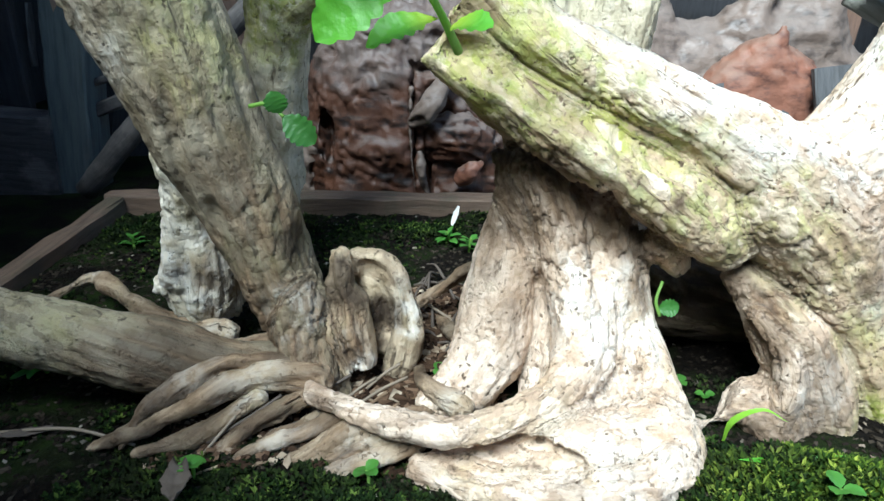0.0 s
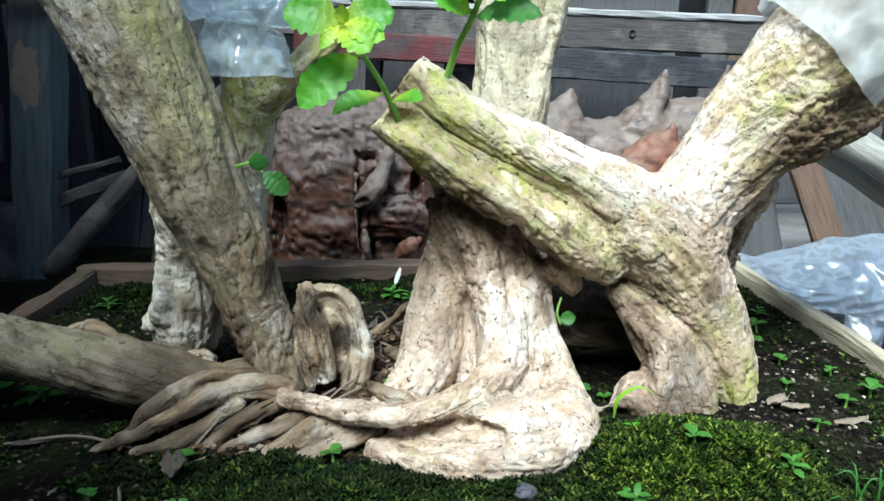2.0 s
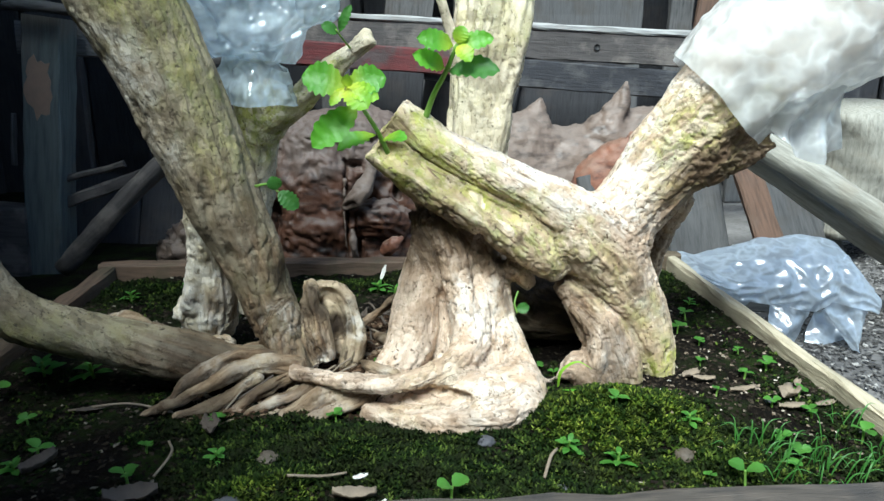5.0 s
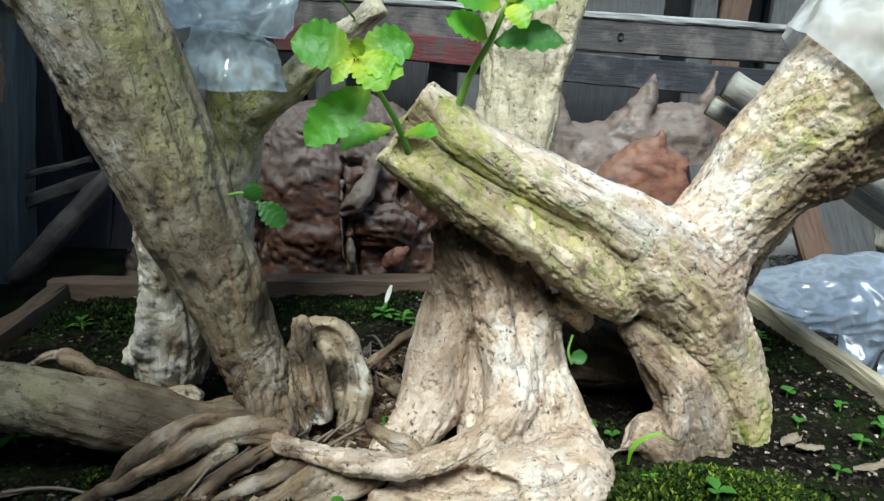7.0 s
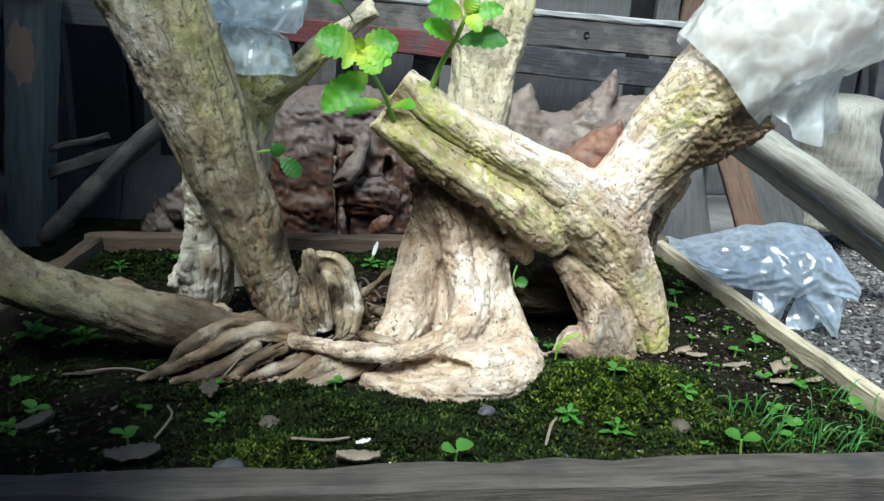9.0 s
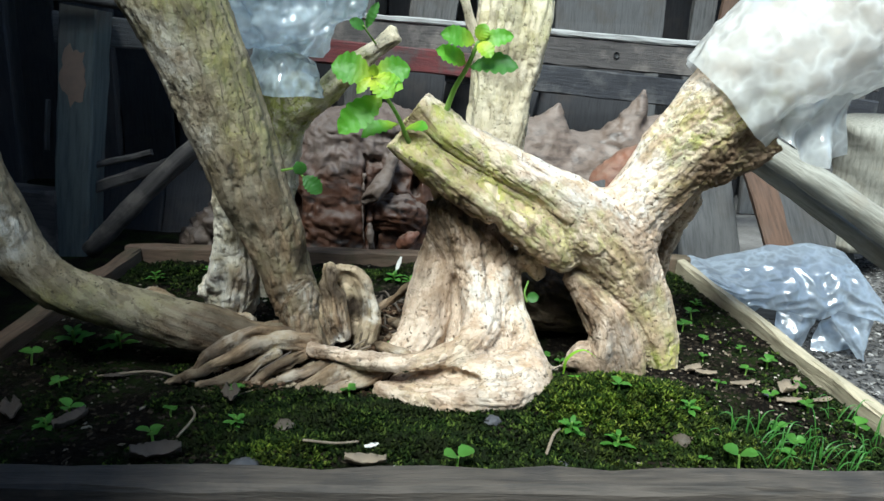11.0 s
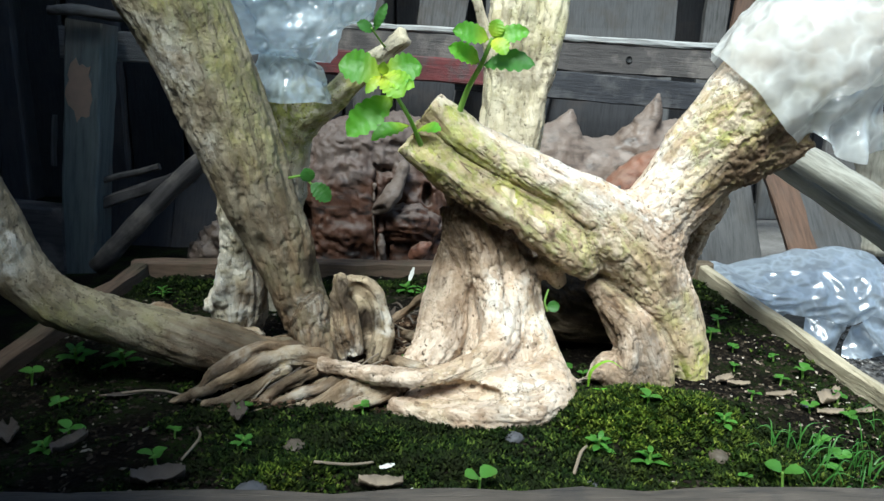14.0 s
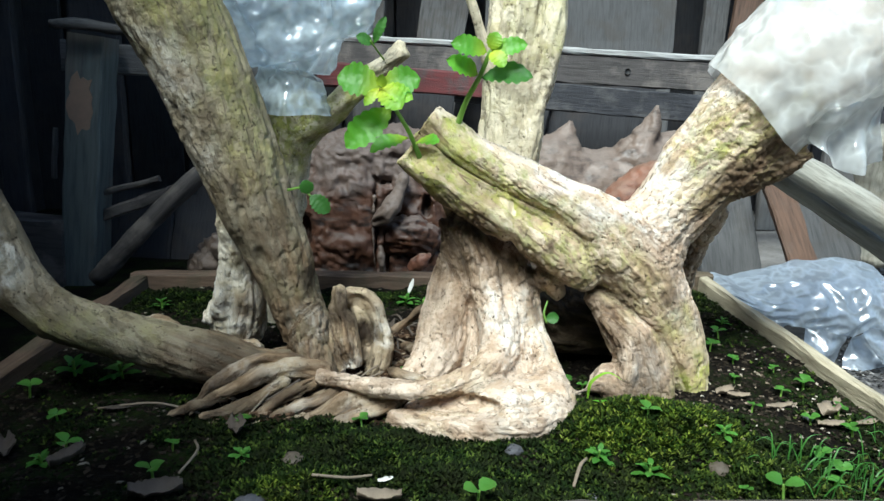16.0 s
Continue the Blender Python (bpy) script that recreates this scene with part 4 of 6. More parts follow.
grown("stump", main_limbs, BARK_PALE, tree, voxel=0.0012, seed=4, label="pale cream stump with a sawn slanting limb and a forked limb", ridge=0.0012, rough=0.0014, flake=0.00055,
      scaly=[(0.33, 0.39, 0.16, 0.05, 1.3), (0.36, 0.39, 0.165, 0.035, 2.0), (0.345, 0.375, 0.20, 0.03, 1.3), (0.30, 0.40, 0.12, 0.03, 1.3), (0.145, 0.41, 0.11, 0.035, 1.8), (0.195, 0.41, 0.085, 0.03, 1.8),
             (0.26, 0.395, 0.05, 0.03, 1.6), (0.33, 0.45, 0.08, 0.05, 1.8), (0.27, 0.39, 0.10, 0.03, 1.1)], stains_and_shading=[
    (0.275, 0.39, 0.085, 0.035, 3, 0.40), (0.24, 0.392, 0.125, 0.022, 3, 0.35), (0.265, 0.39, 0.12, 0.025, 3, 0.38), (0.305, 0.392, 0.03, 0.022, 3, 0.35), (0.195, 0.33, 0.0, 0.014, 3, 0.55), (0.165, 0.333, 0.002, 0.012, 3, 0.45),
    (0.13, 0.395, 0.17, 0.040, 0, 1.0), (0.165, 0.39, 0.14, 0.038, 0, 0.9), (0.205, 0.39, 0.11, 0.036, 0, 0.75), (0.24, 0.39, 0.10, 0.03, 0, 0.65),
    (0.27, 0.39, 0.07, 0.03, 0, 0.5), (0.326, 0.398, -0.004, 0.032, 0, 1.0), (0.315, 0.395, 0.03, 0.025, 0, 0.35), (0.335, 0.385, 0.165, 0.032, 0, 0.7),
    # pale marks along the limbs' upper edges paint in bright highlights
    (0.18, 0.40, 0.185, 0.03, 2, 0.8), (0.22, 0.40, 0.16, 0.03, 2, 0.9), (0.31, 0.40, 0.165, 0.025, 2, 0.8), (0.175, 0.39, 0.06, 0.03, 2, 0.7), (0.19, 0.345, 0.0, 0.03, 2, 0.5),
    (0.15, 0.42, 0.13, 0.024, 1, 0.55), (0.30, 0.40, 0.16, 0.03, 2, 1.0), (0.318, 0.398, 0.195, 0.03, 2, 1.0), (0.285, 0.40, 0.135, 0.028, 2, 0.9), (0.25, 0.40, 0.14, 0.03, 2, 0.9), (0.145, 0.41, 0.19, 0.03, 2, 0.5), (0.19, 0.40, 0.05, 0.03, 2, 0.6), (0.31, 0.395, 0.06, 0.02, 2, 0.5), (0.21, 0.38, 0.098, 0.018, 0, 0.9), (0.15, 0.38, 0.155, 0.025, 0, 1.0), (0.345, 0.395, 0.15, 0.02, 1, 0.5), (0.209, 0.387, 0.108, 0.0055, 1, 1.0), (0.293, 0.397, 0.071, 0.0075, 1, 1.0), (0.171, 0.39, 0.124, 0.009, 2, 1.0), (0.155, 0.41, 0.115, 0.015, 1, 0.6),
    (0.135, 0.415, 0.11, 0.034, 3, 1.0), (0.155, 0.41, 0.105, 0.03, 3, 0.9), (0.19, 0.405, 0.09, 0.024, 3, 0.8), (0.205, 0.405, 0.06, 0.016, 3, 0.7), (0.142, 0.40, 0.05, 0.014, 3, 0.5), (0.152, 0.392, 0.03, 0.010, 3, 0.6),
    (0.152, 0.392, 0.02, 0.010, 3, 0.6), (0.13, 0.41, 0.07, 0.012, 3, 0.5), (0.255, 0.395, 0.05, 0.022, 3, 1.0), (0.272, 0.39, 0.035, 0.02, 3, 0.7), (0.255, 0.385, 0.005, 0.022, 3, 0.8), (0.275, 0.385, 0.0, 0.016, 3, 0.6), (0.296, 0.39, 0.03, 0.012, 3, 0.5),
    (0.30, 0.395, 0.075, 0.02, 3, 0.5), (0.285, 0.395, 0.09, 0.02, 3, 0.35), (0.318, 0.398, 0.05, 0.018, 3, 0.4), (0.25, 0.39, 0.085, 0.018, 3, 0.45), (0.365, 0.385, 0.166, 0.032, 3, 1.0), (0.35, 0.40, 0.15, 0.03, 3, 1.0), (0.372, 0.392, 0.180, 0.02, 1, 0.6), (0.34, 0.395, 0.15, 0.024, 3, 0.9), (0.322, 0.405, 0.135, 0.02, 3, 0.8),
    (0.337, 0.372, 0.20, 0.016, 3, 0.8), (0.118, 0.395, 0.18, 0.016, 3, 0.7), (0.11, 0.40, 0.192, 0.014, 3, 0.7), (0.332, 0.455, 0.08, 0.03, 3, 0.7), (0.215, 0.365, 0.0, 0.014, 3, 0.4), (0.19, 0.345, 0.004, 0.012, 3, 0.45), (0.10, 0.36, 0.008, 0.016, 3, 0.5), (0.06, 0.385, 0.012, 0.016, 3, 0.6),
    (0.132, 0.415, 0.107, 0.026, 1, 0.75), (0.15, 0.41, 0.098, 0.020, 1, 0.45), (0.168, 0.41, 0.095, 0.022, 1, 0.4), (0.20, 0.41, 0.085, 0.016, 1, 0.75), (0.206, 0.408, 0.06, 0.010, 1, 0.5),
    # dark marks along the limb's groove paint in crease shade
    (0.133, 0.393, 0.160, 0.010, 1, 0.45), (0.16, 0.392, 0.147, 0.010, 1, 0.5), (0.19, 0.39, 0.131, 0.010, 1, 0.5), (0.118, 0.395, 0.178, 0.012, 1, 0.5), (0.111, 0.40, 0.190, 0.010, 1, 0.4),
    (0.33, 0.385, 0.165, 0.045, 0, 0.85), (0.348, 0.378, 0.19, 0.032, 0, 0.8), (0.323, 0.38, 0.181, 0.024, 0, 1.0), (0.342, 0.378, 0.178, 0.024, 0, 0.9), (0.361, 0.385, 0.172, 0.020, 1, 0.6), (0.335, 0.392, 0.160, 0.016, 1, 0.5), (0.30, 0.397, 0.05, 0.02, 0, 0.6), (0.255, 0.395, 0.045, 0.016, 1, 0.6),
    # dark marks under the fork and round the hollow include painted shade
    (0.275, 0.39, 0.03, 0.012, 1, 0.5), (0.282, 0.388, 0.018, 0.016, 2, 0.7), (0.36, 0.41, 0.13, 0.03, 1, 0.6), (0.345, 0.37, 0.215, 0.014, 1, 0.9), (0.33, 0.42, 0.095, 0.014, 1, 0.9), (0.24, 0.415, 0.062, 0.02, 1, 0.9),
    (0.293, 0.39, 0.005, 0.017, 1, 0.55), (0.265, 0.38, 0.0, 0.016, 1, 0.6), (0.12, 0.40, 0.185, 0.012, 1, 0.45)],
    hollows=[(0.232, 0.425, 0.028, 0.017, 0.05, 0.034)] + [(0.122 + 0.0062 * k, 0.3930, 0.1685 - 0.0033 * k, 0.0090, 0.0058, 0.0036) for k in range(15)]
            + [(0.098 + 0.012 * k, 0.3485 + 0.0016 * max(0, k - 3), 0.0065 + 0.0006 * k, 0.009, 0.006, 0.0018) for k in range(6)]
            + [(0.156, 0.400, 0.045, 0.003, 0.010, 0.024), (0.146, 0.404, 0.085, 0.003, 0.010, 0.020), (0.183, 0.402, 0.085, 0.0025, 0.009, 0.024), (0.151, 0.395, 0.045, 0.003, 0.010, 0.020), (0.199, 0.395, 0.05, 0.0025, 0.008, 0.022)])
# added mass closes the hollow; its dark mark paints the shade inside
grown("rear_root", [Limb([(0.185, 0.47, 0.05, 0.03), (0.23, 0.485, 0.03, 0.034), (0.28, 0.48, 0.025, 0.03), (0.31, 0.475, 0.01, 0.022)])], BARK_ROOT, tree, voxel=0.003, seed=5, label="root mass added behind the stump to darken its hollow", stains_and_shading=[(0.24, 0.455, 0.03, 0.06, 1, 1.0)])
grown("low_limb", [Limb([(-0.176, 0.36, 0.19, 0.0204), (-0.165, 0.37, 0.144, 0.0192), (-0.152, 0.375, 0.106, 0.0184), (-0.141, 0.378, 0.077, 0.0173),
                         (-0.112, 0.385, 0.053, 0.0167), (-0.076, 0.398, 0.036, 0.0177), (-0.04, 0.405, 0.023, 0.0189), (-0.009, 0.41, 0.014, 0.0167),
                         (0.019, 0.415, 0.008, 0.0144)])], BARK_GREY, tree, ridge=0.001, seed=6, label="low grey limb creeping over the soil and rising", stains_and_shading=[
    (-0.01, 0.395, 0.02, 0.035, 3, 0.9), (-0.05, 0.39, 0.03, 0.02, 3, 0.4), (-0.02, 0.395, 0.02, 0.025, 1, 0.6), (-0.12, 0.38, 0.05, 0.03, 0, 0.3), (-0.15, 0.36, 0.1, 0.02, 2, 0.5)])
grown("rear_trunk", [Limb([(0.214, 0.52, 0.42, 0.031), (0.207, 0.52, 0.349, 0.0296), (0.204, 0.52, 0.29, 0.0285), (0.2, 0.52, 0.241, 0.0281), (0.195, 0.52, 0.19, 0.0268),
                           (0.19, 0.515, 0.133, 0.0272), (0.184, 0.51, 0.07, 0.0296), (0.18, 0.50, -0.01, 0.034)]),
                     Limb([(0.225, 0.505, 0.31, 0.012), (0.222, 0.5, 0.25, 0.011), (0.212, 0.5, 0.2, 0.010), (0.205, 0.5, 0.14, 0.010)], blend=0.004)],
      BARK_REAR, tree, seed=8, label="upright pale trunk with ridged bark", rough=0.0009, ridge=0.003, stains_and_shading=[(0.2, 0.49, 0.26, 0.04, 0, 0.35), (0.195, 0.495, 0.22, 0.02, 1, 0.5)])
grown("side_trunk", [Limb([(-0.032, 0.59, -0.01, 0.026), (-0.015, 0.58, 0.089, 0.0225), (-0.007, 0.575, 0.133, 0.0215), (0.001, 0.57, 0.165, 0.0205), (0.004, 0.565, 0.19, 0.0204),
                           (0.004, 0.562, 0.208, 0.0195)], cut="b"),
                     Limb([(0.003, 0.565, 0.168, 0.0154), (0.027, 0.56, 0.181, 0.0142), (0.054, 0.552, 0.204, 0.0119), (0.079, 0.545, 0.226, 0.0098),
                           (0.105, 0.535, 0.246, 0.0081)], cut="b")],
      BARK_REAR, tree, seed=9, label="smaller trunk behind with a sawn side stub", stains_and_shading=[(0.01, 0.545, 0.18, 0.04, 0, 1.0), (0.05, 0.54, 0.20, 0.04, 0, 0.8)])
grown("twig", [Limb([(0.15, 0.5, 0.303, 0.004), (0.162, 0.5, 0.269, 0.0049), (0.169, 0.505, 0.248, 0.0055), (0.179, 0.51, 0.213, 0.0056)])], BARK_REAR, tree, voxel=0.0015, rough=0.0006, ridge=0.0006, seed=3)


def tube(pts, sides=5):
    """Vertices and faces of a thin round strand."""
    verts, faces = [], []
    for i, p in enumerate(pts):
        d = Vector((pts[min(i + 1, len(pts) - 1)] - pts[max(i - 1, 0)])[:3]).normalized()
        u = d.cross(Vector((0.3, 0.2, 1))).normalized()
        v = d.cross(u)
        verts += [tuple(Vector(p[:3]) + (u * math.cos(a) + v * math.sin(a)) * p[3]) for a in [2 * math.pi * k / sides for k in range(sides)]]
    for i in range(len(pts) - 1):
        faces += [(i * sides + k, i * sides + (k + 1) % sides, (i + 1) * sides + (k + 1) % sides, (i + 1) * sides + k) for k in range(sides)]
    return verts, faces + [tuple(range(sides))[::-1], tuple(range((len(pts) - 1) * sides, len(pts) * sides))]


def root(nodes, seed, material=None):
    grown("root", [Limb(nodes)], material or BARK_ROOT, tree, voxel=0.0014, rough=0.0022, ridge=0.0016, seed=seed,
          stains_and_shading=[(n[0], n[1], n[2], 0.016 + 0.004 * (k % 3), (3, 2, 3, 1)[(k + seed) % 4], (0.9, 0.4, 0.8, 0.6)[(k + seed) % 4]) for k, n in enumerate(nodes)])


root([(0.038, 0.405, 0.015, 0.0083), (0.012, 0.395, 0.024, 0.0065), (-0.006, 0.385, 0.02, 0.0052), (-0.019, 0.38, 0.014, 0.0043), (-0.025, 0.375, 0.011, 0.0031), (-0.035, 0.368, -0.004, 0.002)], 11)
root([(0.046, 0.402, 0.011, 0.0099), (0.016, 0.392, 0.018, 0.0073), (-0.009, 0.38, 0.009, 0.0055), (-0.031, 0.372, 0.001, 0.0043), (-0.05, 0.365, -0.005, 0.0019)], 12)
root([(0.024, 0.388, 0.011, 0.0048), (0.006, 0.378, 0.002, 0.0039), (-0.009, 0.37, -0.003, 0.0031), (-0.026, 0.362, -0.004, 0.0015)], 13)
root([(0.047, 0.395, 0.008, 0.0074), (0.029, 0.382, 0.003, 0.0064), (0.015, 0.372, -0.004, 0.0051), (0.007, 0.365, -0.011, 0.0035)], 14)
root([(0.065, 0.385, 0.007, 0.0048), (0.056, 0.377, 0.003, 0.0036), (0.039, 0.37, 0.0, 0.0027), (0.021, 0.362, -0.003, 0.0019), (0.013, 0.357, -0.008, 0.0011)], 15)
root([(0.101, 0.375, 0.004, 0.0103), (0.078, 0.372, 0.003, 0.011), (0.055, 0.365, -0.005, 0.0101), (0.037, 0.36, -0.009, 0.0069), (0.022, 0.355, -0.012, 0.0038)], 16)
root([(-0.007, 0.44, 0.016, 0.0053), (-0.041, 0.45, 0.017, 0.0054), (-0.066, 0.46, 0.02, 0.0059), (-0.091, 0.48, 0.022, 0.0055), (-0.118, 0.50, 0.016, 0.0042), (-0.151, 0.50, 0.0, 0.0028)], 17)
root([(0.147, 0.46, 0.058, 0.0064), (0.13, 0.48, 0.04, 0.0052), (0.111, 0.49, 0.022, 0.0043), (0.085, 0.49, 0.004, 0.0034)], 18)
root([(0.046, 0.42, 0.02, 0.004), (0.02, 0.43, 0.018, 0.004), (-0.01, 0.43, 0.012, 0.003), (-0.03, 0.43, 0.008, 0.002)], 19)

root([(0.055, 0.385, 0.004, 0.004), (0.035, 0.372, -0.001, 0.003), (0.018, 0.36, -0.004, 0.002), (0.0, 0.35, -0.006, 0.001)], 23)
root([(0.10, 0.37, 0.0, 0.006), (0.075, 0.358, -0.003, 0.005), (0.05, 0.352, -0.006, 0.0035), (0.03, 0.346, -0.008, 0.002)], 24)
root([(0.12, 0.385, 0.008, 0.007), (0.105, 0.40, 0.010, 0.006), (0.098, 0.42, 0.004, 0.004), (0.10, 0.44, -0.004, 0.002)], 25)
root([(0.13, 0.43, 0.012, 0.005), (0.115, 0.45, 0.010, 0.004), (0.105, 0.48, 0.002, 0.003), (0.10, 0.51, -0.006, 0.002)], 26)
mat_rng = random.Random(12)
for k in range(22):
    x, y = mat_rng.uniform(0.092, 0.135), mat_rng.uniform(0.44, 0.56)
    dx, dy = mat_rng.uniform(-0.03, 0.03), mat_rng.uniform(-0.035, 0.02)
    nodes = [(x, y, -0.002, 0.0012), (x + dx * 0.5, y + dy * 0.5, mat_rng.uniform(0.002, 0.007), 0.0009), (x + dx, y + dy, mat_rng.uniform(-0.002, 0.003), 0.0005)]
    pts = spline(nodes, 5)
    part("rootlet", mesh_of("rootlet", *tube(pts)), DRY_LEAF, tree)

fibre_rng = random.Random(77)
for k in range(18):
    # thin fibres hanging between the trunk's foot, the knob and the splayed roots
    x, y = fibre_rng.uniform(0.02, 0.10), fibre_rng.uniform(0.385, 0.425)
    dx, dy = fibre_rng.uniform(-0.036, -0.016), fibre_rng.uniform(-0.028, -0.008)
    z = 0.012 - 0.10 * abs(x - 0.04)
    pts = spline([(x, y, z, 0.0009), (x + dx * 0.4, y + dy * 0.5, z * 0.6 + fibre_rng.uniform(-0.004, 0.002), 0.0008), (x + dx, y + dy, fibre_rng.uniform(-0.008, -0.002), 0.0006)], 5)
    part("rootlet", mesh_of("rootlet", *tube(pts)), (BARK_ROOT, DRY_LEAF, CHIP)[k % 3], tree)

# ---- leafy shoots on the tree ----


def leaf_mesh(length, width, teeth=6, curl=0.30, fold=0.26, seed=0, nl=42):
    """A toothed leaf with a sunken midrib, its stalk at the origin, along +y."""
    r = random.Random(seed)
    verts, faces = [], []
    for i in range(nl + 1):
        t = i / nl
        s0 = abs((t - 0.56) / (0.56 if t < 0.56 else 0.44))
        half = width / 2 * max(0.0, 1 - s0 ** 2.3) ** (0.8 if t < 0.56 else 0.72)
        half = max(half, 0.0004)
        z0 = -curl * length * (t - 0.3) ** 2
        for s in (-1, -0.5, 0, 0.5, 1):
            z = z0 + abs(s) * half * fold + 0.02 * length * math.sin(s * 7 + t * 9 + seed) * abs(s) + 0.018 * length * math.sin(2 * math.pi * teeth * (t - 0.12 * abs(s))) * abs(s) * (1 - 0.4 * abs(s))
            tooth = 1 + (0.20 * (abs(math.sin(math.pi * teeth * t + 0.4 * s)) - 0.6) if abs(s) == 1 else 0)
            verts.append((s * half * tooth, t * length + 0.06 * length * abs(s) * (1 - t), z))
    for i in range(nl):
        for k in range(4):
            faces.append((i * 5 + k, i * 5 + k + 1, (i + 1) * 5 + k + 1, (i + 1) * 5 + k))
    return mesh_of("leaf", verts, faces)


def stem_mesh(nodes, sides=7):
    pts = spline(nodes, 6)
    verts, faces = [], []
    for i, p in enumerate(pts):
        d = Vector((pts[min(i + 1, len(pts) - 1)] - pts[max(i - 1, 0)])[:3]).normalized()
        u = d.cross(Vector((0.3, 1, 0.1))).normalized()
        v = d.cross(u)
        for k in range(sides):
            a = 2 * math.pi * k / sides
            verts.append(tuple(Vector(p[:3]) + (u * math.cos(a) + v * math.sin(a)) * p[3]))
    for i in range(len(pts) - 1):
        for k in range(sides):
            faces.append((i * sides + k, i * sides + (k + 1) % sides, (i + 1) * sides + (k + 1) % sides, (i + 1) * sides + k))
    faces += [tuple(range(sides))[::-1], tuple(range((len(pts) - 1) * sides, len(pts) * sides))]
    return mesh_of("stem", verts, faces)


def leaf_at(base, tip, facing, width, material, parent, seed, **more):
    """A leaf from base to tip whose upper face looks to facing."""
    b, t = Vector(base), Vector(tip)
    y = (t - b).normalized()
    x = y.cross(Vector(facing)).normalized()
    m = Matrix((x, y, x.cross(y))).transposed().to_4x4()
    m.translation = b
    ob = part("leaf", leaf_mesh((t - b).length, width, seed=seed, **more), material, parent)
    ob.matrix_basis = m
    return ob


FACE = (0.05, -0.92, 0.4)
shoot = thing("leafy_shoot", "bright green shoot with toothed leaves sprouting from the sawn limb", "shoot", "shoots on the tree")
part("stem", stem_mesh([(0.119, 0.385, 0.168, 0.0018), (0.113, 0.366, 0.184, 0.0014), (0.105, 0.348, 0.199, 0.0012), (0.097, 0.334, 0.213, 0.0010)]), STEM, shoot)
leaf_at((0.098, 0.334, 0.211), (0.074, 0.331, 0.218), FACE, 0.019, LEAF, shoot, 1)
leaf_at((0.097, 0.334, 0.211), (0.119, 0.331, 0.217), FACE, 0.017, LEAF, shoot, 2)
leaf_at((0.097, 0.332, 0.211), (0.109, 0.322, 0.201), FACE, 0.014, LEAF_TIP, shoot, 3)
leaf_at((0.097, 0.332, 0.211), (0.115, 0.325, 0.206), FACE, 0.011, LEAF_TIP, shoot, 4)
leaf_at((0.098, 0.331, 0.211), (0.099, 0.323, 0.217), FACE, 0.006, LEAF_TIP, shoot, 5)
leaf_at((0.097, 0.332, 0.211), (0.089, 0.326, 0.202), FACE, 0.006, LEAF_TIP, shoot, 6)
leaf_at((0.104, 0.346, 0.200), (0.077, 0.334, 0.179), FACE, 0.0175, LEAF, shoot, 7)
leaf_at((0.113, 0.366, 0.182), (0.089, 0.356, 0.176), (0.1, -0.5, 0.9), 0.013, LEAF, shoot, 8)
leaf_at((0.116, 0.372, 0.178), (0.130, 0.360, 0.181), (-0.1, -0.5, 0.9), 0.012, LEAF, shoot, 9)

shoot_b = thing("leafy_shoot", "green shoot with toothed leaves rising behind the sawn limb", "shoot", "shoots on the tree")
part("stem", stem_mesh([(0.144, 0.412, 0.185, 0.0022), (0.150, 0.406, 0.203, 0.0019), (0.158, 0.396, 0.219, 0.0016), (0.164, 0.388, 0.235, 0.0013)]), STEM, shoot_b)
leaf_at((0.158, 0.396, 0.219), (0.190, 0.384, 0.222), (0.05, -0.75, 0.65), 0.018, LEAF_DARK, shoot_b, 10)
leaf_at((0.158, 0.396, 0.220), (0.138, 0.385, 0.230), FACE, 0.013, LEAF, shoot_b, 11)
leaf_at((0.163, 0.389, 0.234), (0.140, 0.380, 0.240), FACE, 0.014, LEAF, shoot_b, 12)
leaf_at((0.163, 0.389, 0.234), (0.186, 0.383, 0.240), FACE, 0.012, LEAF, shoot_b, 13)
leaf_at((0.164, 0.388, 0.235), (0.172, 0.379, 0.226), FACE, 0.011, LEAF_TIP, shoot_b, 14)
leaf_at((0.164, 0.388, 0.235), (0.168, 0.386, 0.246), FACE, 0.010, LEAF, shoot_b, 15)

sprig = thing("leaf_sprig", "small dark green leaf pair growing from the leaning trunk", "shoot", "shoots on the tree")
part("stem", stem_mesh([(0.026, 0.42, 0.141, 0.001), (0.036, 0.415, 0.143, 0.0008), (0.043, 0.412, 0.138, 0.0006)]), STEM, sprig)
leaf_at((0.042, 0.412, 0.139), (0.040, 0.408, 0.149), FACE, 0.010, LEAF_DARK, sprig, 16)
leaf_at((0.042, 0.412, 0.139), (0.056, 0.410, 0.127), FACE, 0.012, LEAF_DARK, sprig, 17)
sprig2 = thing("leaf_sprig", "small dark leaf standing on the sawn side stub", "shoot", "shoots on the tree")
part("stem", stem_mesh([(0.088, 0.535, 0.236, 0.0009), (0.082, 0.525, 0.244, 0.0007), (0.078, 0.52, 0.25, 0.0006)]), STEM, sprig2)
leaf_at((0.080, 0.522, 0.247), (0.068, 0.515, 0.254), FACE, 0.010, LEAF_DARK, sprig2, 18)
leaf_at((0.080, 0.522, 0.247), (0.090, 0.515, 0.268), FACE, 0.008, LEAF_DARK, sprig2, 19)
sprig3 = thing("leaf_sprig", "small round green leaf in the hollow under the stump", "shoot", "shoots on the tree")
part("stem", stem_mesh([(0.212, 0.412, 0.062, 0.0006), (0.209, 0.408, 0.054, 0.0006), (0.211, 0.406, 0.047, 0.0005)]), STEM, sprig3)
leaf_at((0.210, 0.409, 0.049), (0.220, 0.408, 0.051), FACE, 0.008, LEAF_DARK, sprig3, 20)

